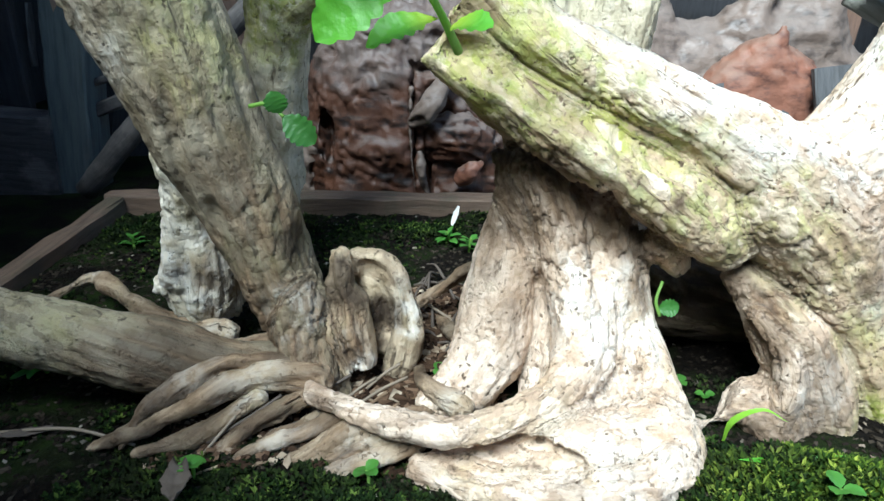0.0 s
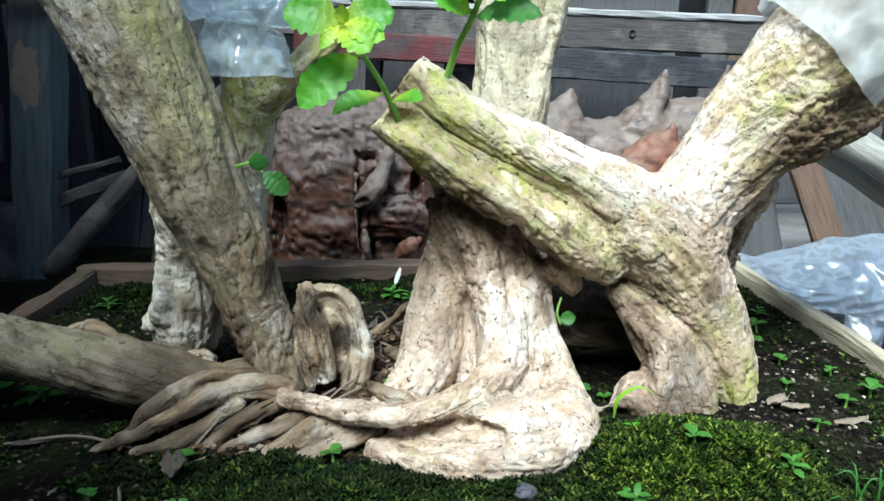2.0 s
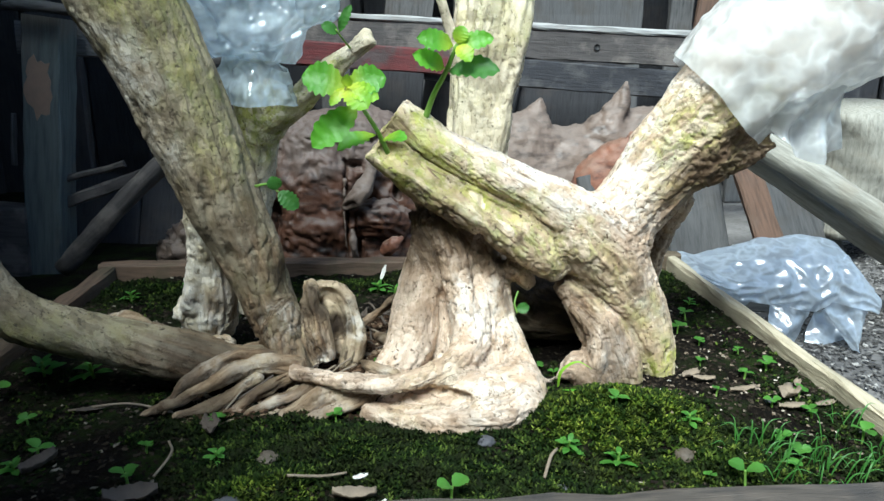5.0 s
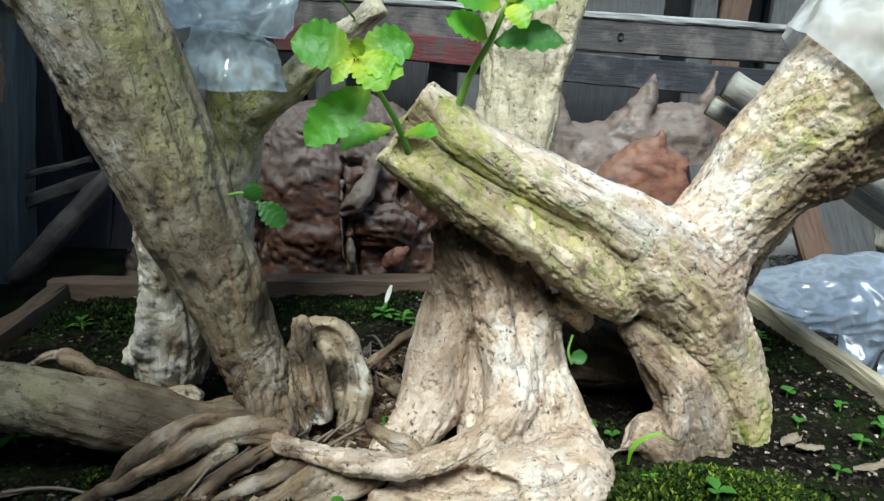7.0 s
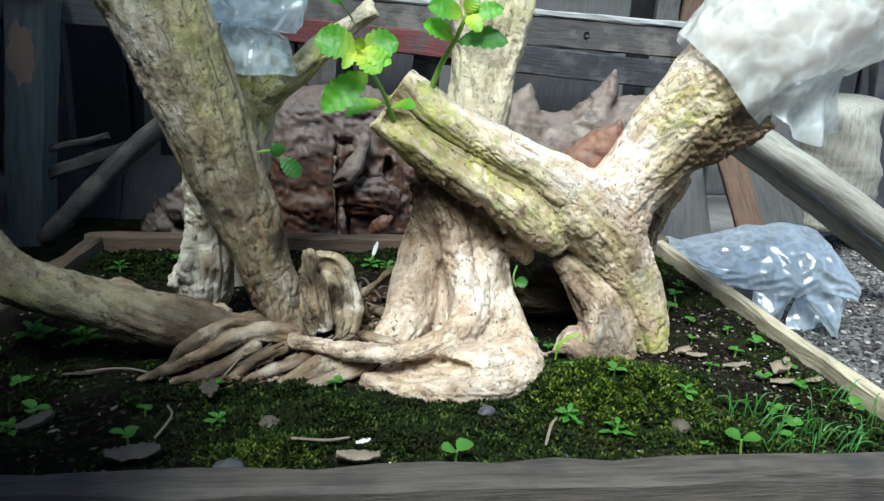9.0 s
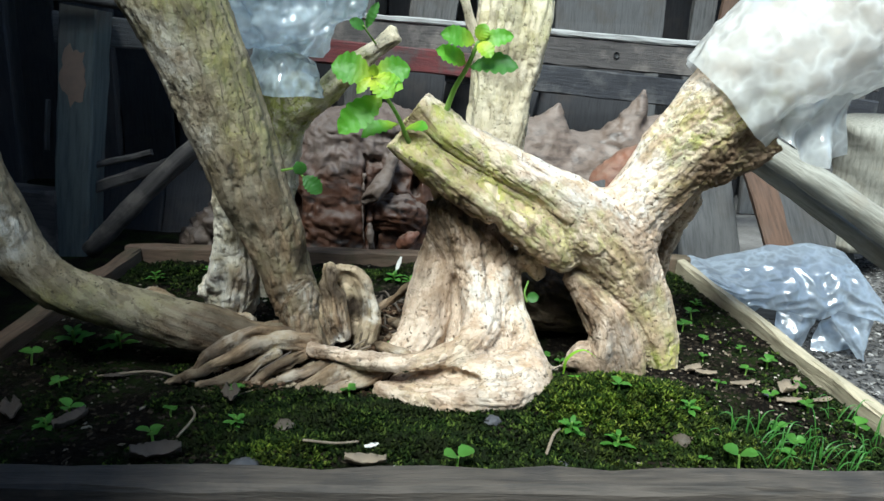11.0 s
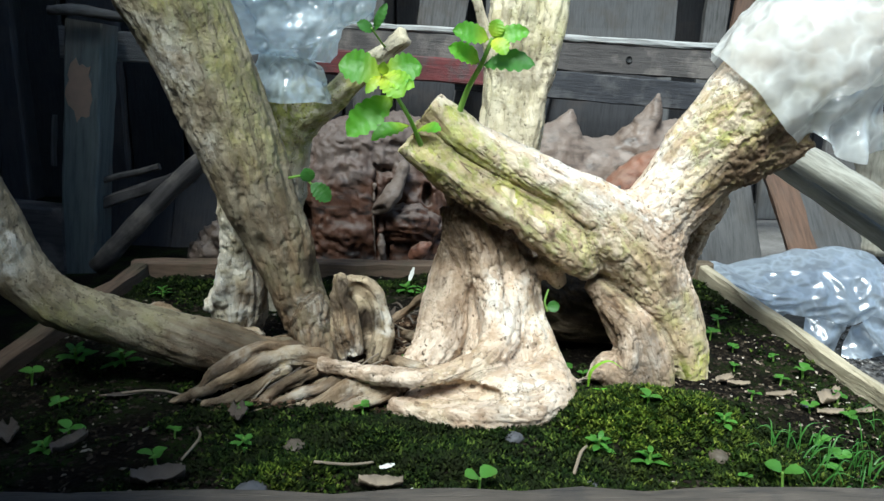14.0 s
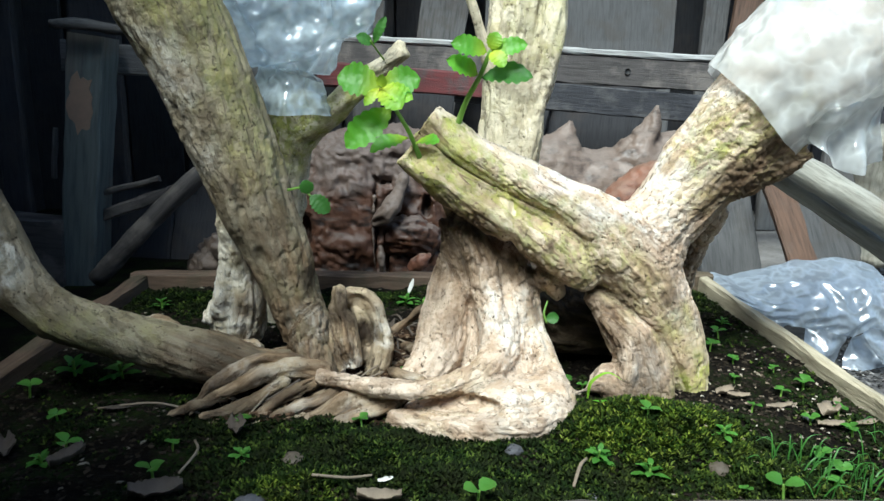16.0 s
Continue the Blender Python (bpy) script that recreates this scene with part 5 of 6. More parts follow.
# ---- plastic film ----


def bag_mesh(rings, sides=96, crease=0.006, seed=0, steps=14, sharp=0.35, pleat=0.0):
    """A crumpled tube of film round rings of (x, y, z, r across, r deep)."""
    pts = []
    a = np.array(rings, float)
    pad = np.vstack([2 * a[0] - a[1], a, 2 * a[-1] - a[-2]])
    for i in range(1, len(pad) - 2):
        for t in np.arange(steps) / steps:
            p0, p1, p2, p3 = pad[i - 1:i + 3]
            pts.append(0.5 * (2 * p1 + (p2 - p0) * t + (2 * p0 - 5 * p1 + 4 * p2 - p3) * t ** 2 + (3 * p1 - p0 - 3 * p2 + p3) * t ** 3))
    pts.append(a[-1])
    pts = np.array(pts)
    verts = []
    for i, p in enumerate(pts):
        d = Vector((pts[min(i + 1, len(pts) - 1)] - pts[max(i - 1, 0)])[:3]).normalized()
        u = d.cross(Vector((0, 1, 0))).normalized()
        v = d.cross(u)
        for k in range(sides):
            an = 2 * math.pi * k / sides
            turn = an * 4 + 2.2 * noise.noise((p[2] * 22, math.cos(an) * 1.4, math.sin(an) * 1.4 + seed))
            fold = 1 + pleat * (2 * abs((turn / math.pi) % 2 - 1) - 1) * (0.6 + 0.5 * noise.noise((p[2] * 40, math.cos(an) * 2, seed)))
            verts.append(tuple(Vector(p[:3]) + (u * math.cos(an) * max(p[3], 0.004) + v * math.sin(an) * max(p[4], 0.004)) * fold))
    verts = np.array(verts)
    centre = np.repeat(pts[:, :3], sides, 0)
    out = verts - centre
    out /= np.maximum(np.linalg.norm(out, axis=1, keepdims=True), 1e-9)
    ridge = 1 - 2.6 * np.abs(fbm(verts * (30, 30, 14), 2, seed)) + sharp * (1 - 2.5 * np.abs(fbm(verts * (75, 75, 40), 2, seed + 3)))
    verts = verts + out * (ridge * crease)[:, None] + fbm(verts * 36, 2, seed + 6)[:, None] * 0.003
    n = len(pts)
    faces = [(i * sides + k, i * sides + (k + 1) % sides, (i + 1) * sides + (k + 1) % sides, (i + 1) * sides + k) for i in range(n - 1) for k in range(sides)]
    return mesh_of("film", verts, faces)


bag = part("plastic_bag", bag_mesh([(0.346, 0.412, 0.198, 0.0395, 0.040), (0.362, 0.408, 0.215, 0.044, 0.044), (0.385, 0.402, 0.237, 0.049, 0.047), (0.415, 0.396, 0.262, 0.053, 0.048),
                                    (0.455, 0.392, 0.30, 0.056, 0.048), (0.50, 0.39, 0.345, 0.052, 0.045), (0.54, 0.39, 0.39, 0.03, 0.03)], crease=0.0022, seed=21, sharp=0.8, pleat=0.05), FILM_WHITE)
tagged(bag, "clear white plastic bag wrapped over the sawn limb end", "plastic bag", "plastic bags on the tree")


def skirt(u, v):
    """The loose hanging lip of the wrapped bag."""
    x = 0.372 + 0.058 * u
    top = 0.215 + 0.022 * u
    low = 0.178 - 0.020 * math.sin(min(1, u * 1.15) * 2.2) + 0.03 * max(0, u - 0.85)
    z = top + (low - top) * v
    y = 0.366 + 0.018 * u + 0.007 * math.sin(u * 13 + v * 3) * v + 0.004 * math.sin(v * 9 + u * 4) + 0.012 * v
    return (x + 0.004 * math.sin(v * 7), y, z)


lip = part("loose_lip", sheet_mesh("loose_lip", skirt, 36, 30), FILM_WHITE, bag)
NECK = [(0.008, 0.548, 0.190, 0.031, 0.028), (0.008, 0.548, 0.204, 0.027, 0.026), (0.010, 0.547, 0.216, 0.022, 0.022), (0.015, 0.545, 0.227, 0.016, 0.016)]
BODY = [(0.015, 0.545, 0.227, 0.016, 0.016), (0.016, 0.545, 0.236, 0.026, 0.02), (0.013, 0.543, 0.252, 0.050, 0.038), (0.012, 0.542, 0.285, 0.060, 0.045), (0.012, 0.542, 0.33, 0.062, 0.045),
        (0.012, 0.542, 0.38, 0.05, 0.04)]
bag_b = part("plastic_bag", bag_mesh(BODY, crease=0.007, seed=31, sharp=0.7, pleat=0.24), FILM_BLUE)
part("loose_lip", bag_mesh(NECK, crease=0.005, seed=31, sharp=0.7, pleat=0.24), FILM_BLUE, bag_b)
tagged(bag_b, "crumpled clear plastic bag tied round the rear trunk", "plastic bag", "plastic bags on the tree")


def wrinkle(x, y, z):
    return 0.006 * noise.noise((x * 20, y * 14, z * 9)) + 0.0008 * noise.noise((x * 70, y * 40, z * 30 + 5))


def drape(u, v):
    """A dropped length of film: a puffed roll that swells towards one end."""
    x = 0.447 + 0.218 * u
    top = np.interp(u, (0, 0.06, 0.15, 0.22, 0.45, 0.72, 0.9, 1), (0.000, 0.008, 0.004, 0.009, 0.021, 0.029, 0.018, -0.012))
    low = np.interp(u, (0, 0.06, 0.25, 0.5, 0.68, 0.75, 0.95, 1), (-0.004, -0.008, -0.032, -0.040, -0.049, -0.036, -0.046, -0.05))
    w = wrinkle(x, v * 0.3, u)
    fan = abs(noise.noise((u * 9 + v * 2.5, v * 5 - u * 3, 2.0))) - 0.25
    return (x, 0.705 - 0.062 * math.sin(min(1, v * 1.15) * 1.75) - 0.012 * u + w * 0.7 + 0.010 * fan, top + (low - top) * v ** 1.25 + w * 0.35 * (1 - v))


def drape_back(u, v):
    x, y, z = drape(u, 0)
    return (x, y + 0.07 * v, max(z - 0.11 * v * v - 0.004 * v, BASE + 0.004))


def flap(a, b, c, d):
    """A loose fold of film between four corners: a, b above, d, c below."""
    def at(u, v):
        p = (Vector(a) * (1 - u) + Vector(b) * u) * (1 - v) + (Vector(d) * (1 - u) + Vector(c) * u) * v
        k = wrinkle(p.x * 1.5, v * 0.2, u * 0.3 + a[0])
        return (p.x + 0.3 * k, p.y + k + 0.006 * math.sin(u * 5 + v * 3), p.z + 0.3 * k)
    return at


sheet = part("plastic_sheet", sheet_mesh("plastic_sheet", drape, 110, 48), FILM_SHEET)
tagged(sheet, "crumpled bluish translucent plastic sheet dropped beside the tray", "plastic sheet")
part("rear_fold", sheet_mesh("rear_fold", drape_back, 70, 20), FILM_SHEET, sheet)
part("hanging_fold", sheet_mesh("hanging_fold", flap((0.556, 0.655, -0.034), (0.592, 0.65, -0.044), (0.580, 0.64, -0.090), (0.545, 0.645, -0.062)), 26, 26), FILM_SHEET, sheet)
part("hanging_fold", sheet_mesh("hanging_fold", flap((0.596, 0.640, -0.030), (0.664, 0.65, -0.030), (0.647, 0.625, -0.092), (0.636, 0.625, -0.090)), 30, 30), FILM_SHEET, sheet)
part("hanging_fold", sheet_mesh("hanging_fold", flap((0.612, 0.665, -0.060), (0.665, 0.67, -0.055), (0.668, 0.655, -0.092), (0.598, 0.655, -0.091)), 26, 22), FILM_SHEET, sheet)
sheet_prop = board("timber_block", (0.50, 0.80, BASE + 0.03), (0.72, 0.77, BASE + 0.03), 0.06, 0.05, GREY_WOOD, "short grey timber offcut under the plastic sheet", side=(0, 0, 1), category="timber")

# ---- stored wood behind the tray ----


def lump(name, blobs, material, label, category, voxel=0.006, rough=0.006, ridge=0.006, seed=0, hollows=(), spikes=()):
    limbs = [Limb([(x, y, z - r * 0.3, r), (x + r * 0.1, y, z + r * 0.3, r * 0.9)], blend=0.03, n=2) for x, y, z, r in blobs]
    limbs += [Limb(s, blend=0.012, n=3) for s in spikes]
    ob = grown(name, limbs, material, None, voxel, rough, ridge, hollows=hollows, seed=seed)
    return tagged(ob, label, category)


burl = lump("root_burl", [(-0.005, 0.90, 0.090, 0.054), (0.03, 0.905, 0.098, 0.054), (0.065, 0.912, 0.100, 0.052), (0.0, 0.90, 0.03, 0.06), (0.035, 0.90, 0.03, 0.055), (0.035, 0.90, -0.03, 0.06), (-0.005, 0.90, -0.045, 0.058),
                          (0.100, 0.918, 0.098, 0.050), (0.10, 0.91, 0.03, 0.055), (0.095, 0.905, -0.04, 0.055), (0.135, 0.91, -0.01, 0.05), (0.14, 0.915, -0.06, 0.05), (0.14, 0.92, 0.07, 0.045),
                          (-0.035, 0.91, 0.06, 0.035), (-0.03, 0.91, -0.01, 0.04)], BURL,
            "reddish brown gnarled root burl with dusty top, behind the tray", "driftwood", voxel=0.003, rough=0.0042, ridge=0.003, seed=41,
            hollows=[(0.056, 0.845, 0.03, 0.0025, 0.03, 0.09), (0.072, 0.852, 0.092, 0.014, 0.018, 0.008), (0.126, 0.862, 0.058, 0.006, 0.03, 0.015),
                     (-0.030, 0.85, 0.112, 0.005, 0.02, 0.007), (0.012, 0.845, 0.128, 0.012, 0.012, 0.003), (0.085, 0.845, 0.04, 0.02, 0.02, 0.006),
                     (0.072, 0.845, -0.02, 0.005, 0.03, 0.03), (0.095, 0.86, 0.125, 0.02, 0.012, 0.004), (-0.040, 0.86, 0.02, 0.008, 0.03, 0.03)])
shape = burl.data
co = np.empty(len(shape.vertices) * 3)
shape.vertices.foreach_get("co", co)
co = co.reshape(-1, 3)
low = np.clip((0.075 - co[:, 2]) / 0.03, 0, 1) * np.clip((0.052 - co[:, 0]) / 0.008, 0, 1)
wave = np.sin(co[:, 2] * 400 + 11 * fbm(co * (20, 20, 14), 3, 61)) * np.clip(0.5 + 1.1 * fbm(co * 26, 2, 63), 0, 1)
co[:, 1] -= low * wave * 0.0019 + (1 - 0.5 * low) * fbm(co * 55, 3, 65) * 0.005
shape.vertices.foreach_set("co", co.ravel())
shape.update()
grown("splinter", [Limb([(0.057, 0.842, -0.035, 0.002), (0.055, 0.838, 0.0, 0.0024), (0.054, 0.838, 0.045, 0.0026), (0.056, 0.842, 0.075, 0.002)], n=3)], DRIFT, burl, voxel=0.002, rough=0.003, seed=51)
grown("ridge", [Limb([(0.056, 0.838, 0.043, 0.008), (0.074, 0.832, 0.056, 0.011), (0.090, 0.838, 0.078, 0.010), (0.094, 0.85, 0.100, 0.007)], n=3)], DRIFT, burl, voxel=0.0025, rough=0.004, ridge=0.003, seed=52, label="dusty grey ridge")
grown("knob", [Limb([(0.085, 0.862, 0.018, 0.026), (0.105, 0.858, 0.022, 0.030), (0.122, 0.862, 0.012, 0.024)], n=3)], BURL, burl, voxel=0.0025, rough=0.004, ridge=0.003, seed=53)
grown("knob", [Limb([(0.108, 0.836, -0.020, 0.007), (0.118, 0.832, -0.010, 0.010), (0.127, 0.838, -0.006, 0.006)], n=3)], REDWOOD, burl, voxel=0.0025, rough=0.003, seed=54, label="small pale reddish knob")
grown("splinter", [Limb([(0.070, 0.846, -0.04, 0.005), (0.066, 0.838, -0.015, 0.005), (0.064, 0.842, 0.005, 0.003)], n=3)], DRIFT, burl, voxel=0.002, rough=0.003, seed=55)
lump("driftwood", [(0.34, 1.16, 0.06, 0.07), (0.42, 1.17, 0.025, 0.075), (0.50, 1.17, 0.03, 0.08), (0.57, 1.18, 0.06, 0.075), (0.38, 1.15, -0.03, 0.08), (0.52, 1.16, -0.03, 0.085), (0.62, 1.18, 0.0, 0.07)], DRIFT,
     "pale dusty driftwood root with jagged top edge", "driftwood", voxel=0.006, rough=0.005, ridge=0.002, seed=45,
     spikes=[[(0.36, 1.15, 0.11, 0.03), (0.375, 1.15, 0.15, 0.012), (0.378, 1.15, 0.165, 0.003)], [(0.50, 1.15, 0.11, 0.035), (0.525, 1.15, 0.165, 0.016), (0.53, 1.15, 0.192, 0.005)],
             [(0.60, 1.15, 0.10, 0.035), (0.612, 1.14, 0.15, 0.014), (0.625, 1.14, 0.195, 0.004)]])
lump("heartwood_chunk", [(0.495, 1.07, 0.05, 0.042), (0.455, 1.07, 0.025, 0.038), (0.53, 1.08, 0.02, 0.05), (0.48, 1.08, -0.045, 0.05)], REDWOOD,
     "reddish brown split heartwood chunk leaning on driftwood", "driftwood", seed=47, rough=0.003, ridge=0.003,
     spikes=[[(0.495, 1.06, 0.07, 0.03), (0.507, 1.05, 0.10, 0.012), (0.51, 1.05, 0.116, 0.003)]])
lump("driftwood", [(-0.13, 0.92, 0.0, 0.04), (-0.09, 0.91, 0.03, 0.035), (-0.16, 0.93, -0.04, 0.045), (-0.10, 0.92, -0.04, 0.05), (-0.19, 0.93, -0.05, 0.035), (-0.06, 0.93, 0.0, 0.04)], DRIFT,
     "small dusty driftwood piece with ragged holes", "driftwood", voxel=0.005, rough=0.009, ridge=0.012, seed=49,
     hollows=[(-0.115, 0.88, 0.005, 0.012, 0.05, 0.012), (-0.15, 0.885, -0.03, 0.014, 0.05, 0.01)])

RAIL = dict(side=(0, 0, 1), category="plank", group="stacked timber")
grey_rail = board("timber_rail", (-0.42, 1.32, 0.300), (0.98, 1.20, 0.226), 0.052, 0.035, RAIL_WOOD, "grey weathered timber rail with a bolt hole and light top edge", **RAIL)
board("timber_rail", (0.18, 1.255, 0.220), (0.98, 1.195, 0.160), 0.050, 0.03, BLACK_WOOD, "black-painted scuffed timber rail", **RAIL)
board("timber_rail", (-0.075, 1.26, 0.245), (0.33, 1.235, 0.218), 0.044, 0.03, RED_WOOD, "red-painted scuffed timber rail", **RAIL)
board("timber_lath", (-0.42, 1.325, 0.332), (0.98, 1.203, 0.258), 0.011, 0.05, LATH_WOOD, "pale timber lath lying on the rail", side=(0, 0, 1), group="stacked timber")
hole = part("bolt_hole", shape_at(Matrix.Translation((0, 0, 0)), mesh_of("bolt_hole", [(0.0055 * math.cos(a), 0.002 * s, 0.0055 * math.sin(a)) for s in (0, 1) for a in [2 * math.pi * k / 12 for k in range(12)]],
            [tuple(range(12))] + [(k, (k + 1) % 12, 12 + (k + 1) % 12, 12 + k) for k in range(12)] + [tuple(range(12, 24))[::-1]])), plain("hole_black", (0.006, 0.006, 0.006), (0.01, 0.01, 0.01)))
hole.parent = grey_rail
hole.matrix_basis = grey_rail.matrix_world.inverted() @ pose(0.494, 1.2212, 0.2525)
tagged(hole, "dark bolt hole")

UP = dict(category="plank", group="boards leaning at the back")
board("leaning_board", (-0.02, 1.52, BASE), (0.022, 1.52, 0.75), 0.062, 0.016, GREY_WOOD, "grey upright board behind the rail", **UP)
board("leaning_board", (0.10, 1.50, BASE), (0.215, 1.56, 0.75), 0.105, 0.016, GREY_WOOD, "grey leaning board behind the rail", **UP)
board("leaning_board", (0.30, 1.53, BASE), (0.315, 1.56, 0.75), 0.10, 0.016, PANEL, "dull grey upright board behind the rail", **UP)
board("wall_panel", (0.55, 1.50, BASE), (0.556, 1.52, 0.75), 0.245, 0.012, PANEL, "wide plain grey panel behind the rail", category="panel")
board("leaning_board", (0.755, 1.52, BASE), (0.785, 1.54, 0.75), 0.055, 0.016, GREY_WOOD, "grey upright board behind the rail", **UP)
board("leaning_board", (0.79, 1.49, 0.02), (0.88, 1.54, 0.75), 0.060, 0.016, BROWN_WOOD, "brown leaning board behind the rail", **UP)
board("leaning_board", (0.95, 1.50, BASE), (0.97, 1.54, 0.75), 0.10, 0.016, PANEL, "grey upright board behind the rail", **UP)
board("leaning_board", (1.10, 1.50, BASE), (1.12, 1.54, 0.75), 0.12, 0.016, GREY_WOOD, "grey upright board behind the rail", **UP)
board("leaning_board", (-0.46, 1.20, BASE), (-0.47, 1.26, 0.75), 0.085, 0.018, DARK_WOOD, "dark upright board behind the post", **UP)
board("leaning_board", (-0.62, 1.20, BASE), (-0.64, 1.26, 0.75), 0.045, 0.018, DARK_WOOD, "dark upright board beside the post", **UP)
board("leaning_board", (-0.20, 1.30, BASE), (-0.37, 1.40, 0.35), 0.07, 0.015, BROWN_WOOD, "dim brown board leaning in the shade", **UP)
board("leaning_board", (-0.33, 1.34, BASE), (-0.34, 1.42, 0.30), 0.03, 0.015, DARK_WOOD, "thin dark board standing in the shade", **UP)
# added boards whose near-black colour hides lit floor, in place of shade
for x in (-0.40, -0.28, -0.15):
    board("leaning_board", (x, 1.16, BASE), (x + 0.01, 1.20, 0.02 + 0.1 * abs(x + 0.28)), 0.118, 0.015, DARK_WOOD, "low dark board added in place of shade", **UP)
# near-black backing stands in for the shade under the rail
board("leaning_board", (0.10, 1.40, BASE), (0.13, 1.44, 0.26), 0.12, 0.015, DARK_WOOD, "board under the rail, blackened in place of shade", **UP)
board("leaning_board", (0.28, 1.40, BASE), (0.36, 1.42, 0.25), 0.09, 0.015, DARK_WOOD, "board under the rail, blackened in place of shade", **UP)
board("leaning_board", (0.48, 1.42, BASE), (0.50, 1.44, 0.24), 0.24, 0.015, DARK_WOOD, "wide dark board added to blacken the gap under the rail", **UP)

post = board("timber_post", (-0.416, 1.0, BASE), (-0.364, 1.0, 0.288), 0.052, 0.055, POST_WOOD, "green-grey weathered timber post with a worn bare patch", category="post")
patch_rng = random.Random(4)
rim_pts = [(0.021 * math.cos(a) * patch_rng.uniform(0.6, 1.1), 0.046 * math.sin(a) * patch_rng.uniform(0.7, 1.1)) for a in [2 * math.pi * k / 22 for k in range(22)]]
bare = part("bare_patch", mesh_of("bare_patch", [(x, s, z) for s in (-0.0009, 0.002) for x, z in rim_pts], [tuple(range(22)), tuple(range(22, 44))[::-1]] + [(k, 22 + k, 22 + (k + 1) % 22, (k + 1) % 22) for k in range(22)], False),
            plain("bare_wood", (0.30, 0.20, 0.14), (0.18, 0.13, 0.10), 0.8, 60), post, "worn patch of bare brownish wood")
bare.matrix_basis = post.matrix_world.inverted() @ pose(-0.379, 0.9718, 0.192, 0, 7.7, 0)
board("timber_rail", (-0.43, 1.035, 0.262), (-0.13, 1.10, 0.245), 0.045, 0.02, GREY_WOOD, "grey cross rail nailed behind the post", **RAIL)
pole("branch_stick", [(-0.40, 0.95, 0.300, 0.006), (-0.36, 0.95, 0.300, 0.008), (-0.30, 0.96, 0.292, 0.007), (-0.2, 0.98, 0.285, 0.006)], GREY_WOOD, "grey stick lying across the post top", "stick")
pole("timber_pole", [(-0.33, 0.86, -0.045, 0.013), (-0.25, 0.86, 0.035, 0.013), (-0.17, 0.87, 0.11, 0.013), (-0.05, 0.90, 0.21, 0.012)], RAIL_WOOD, "greyish round pole leaning behind the tray")
board("timber_lath", (-0.373, 1.0, 0.056), (-0.285, 1.0, 0.078), 0.010, 0.01, RAIL_WOOD, "thin grey lath in the shade", side=(0, 0, 1), group="laths")
board("timber_lath", (-0.377, 1.0, 0.020), (-0.26, 1.0, 0.061), 0.018, 0.01, RAIL_WOOD, "thin grey lath in the shade", side=(0, 0, 1), group="laths")
board("timber_lath", (-0.437, 0.985, 0.08), (-0.427, 0.985, 0.155), 0.006, 0.01, GREY_WOOD, "pale sliver beside the post", group="laths")
board("timber_block", (-0.64, 0.99, -0.028), (-0.428, 0.99, -0.042), 0.12, 0.05, RAIL_WOOD, "dim brown timber block behind the tray", side=(0, 0, 1), category="timber")

pole("timber_pole", [(0.47, 0.78, 0.19, 0.016), (0.571, 0.76, 0.128, 0.0175), (0.68, 0.73, 0.062, 0.018), (0.86, 0.69, -0.06, 0.018)], POLE_WOOD, "pale round pole leaning beside the tray")
pole("timber_pole", [(0.47, 0.82, 0.165, 0.011), (0.575, 0.79, 0.106, 0.012), (0.70, 0.76, 0.022, 0.012), (0.82, 0.73, -0.065, 0.012)], POLE_WOOD, "thinner pale pole leaning beside the tray")
board("leaning_board", (0.722, 0.93, BASE), (0.652, 0.97, 0.10), 0.042, 0.014, BROWN_WOOD, "orange-brown board with a dark knot", **UP)
board("leaning_board", (0.80, 0.96, BASE), (0.74, 1.0, 0.10), 0.10, 0.014, SHADE_WOOD, "pale grey board beside the brown one", **UP)
board("leaning_board", (0.62, 0.99, BASE), (0.60, 1.04, 0.07), 0.10, 0.014, SHADE_WOOD, "grey board in the shade of the poles", **UP)
board("leaning_board", (0.50, 1.0, BASE), (0.47, 1.05, 0.05), 0.10, 0.014, SHADE_WOOD, "grey board in the shade of the poles", **UP)
pole("cut_log", [(0.86, 1.0, BASE + 0.06, 0.06), (0.86, 0.98, 0.05, 0.06), (0.84, 0.97, 0.16, 0.055)], POLE_WOOD, "thick pale log end standing behind the poles", "log", 20)
board("leaning_board", (0.98, 0.98, BASE), (0.95, 1.02, 0.33), 0.10, 0.02, BLACK_WOOD, "dark scuffed board behind the log", **UP)

# ---- moss, soil crumbs, gravel ----


def moss_density(x, y):
    p = np.stack([x, y, 0 * x], 1)
    patch = fbm(p * 24, 3, 12)
    front = np.exp(-((y - 0.30) / 0.055) ** 2) * np.clip((x + 0.02) / 0.07, 0.04, 1) * np.clip(1.25 - np.maximum(x - 0.30, 0) / 0.09, 0.2, 1)
    rear = 0.75 * np.exp(-((y - 0.64) / 0.05) ** 2)
    rim = 0.55 * np.exp(-((x - 0.40) / 0.03) ** 2)
    left = 0.10 * (x < 0.0)
    return np.clip(np.maximum(front * 1.25 + rear + rim + left + patch * 0.9 - 0.12, moss_brightness(x, y)), 0, 1)


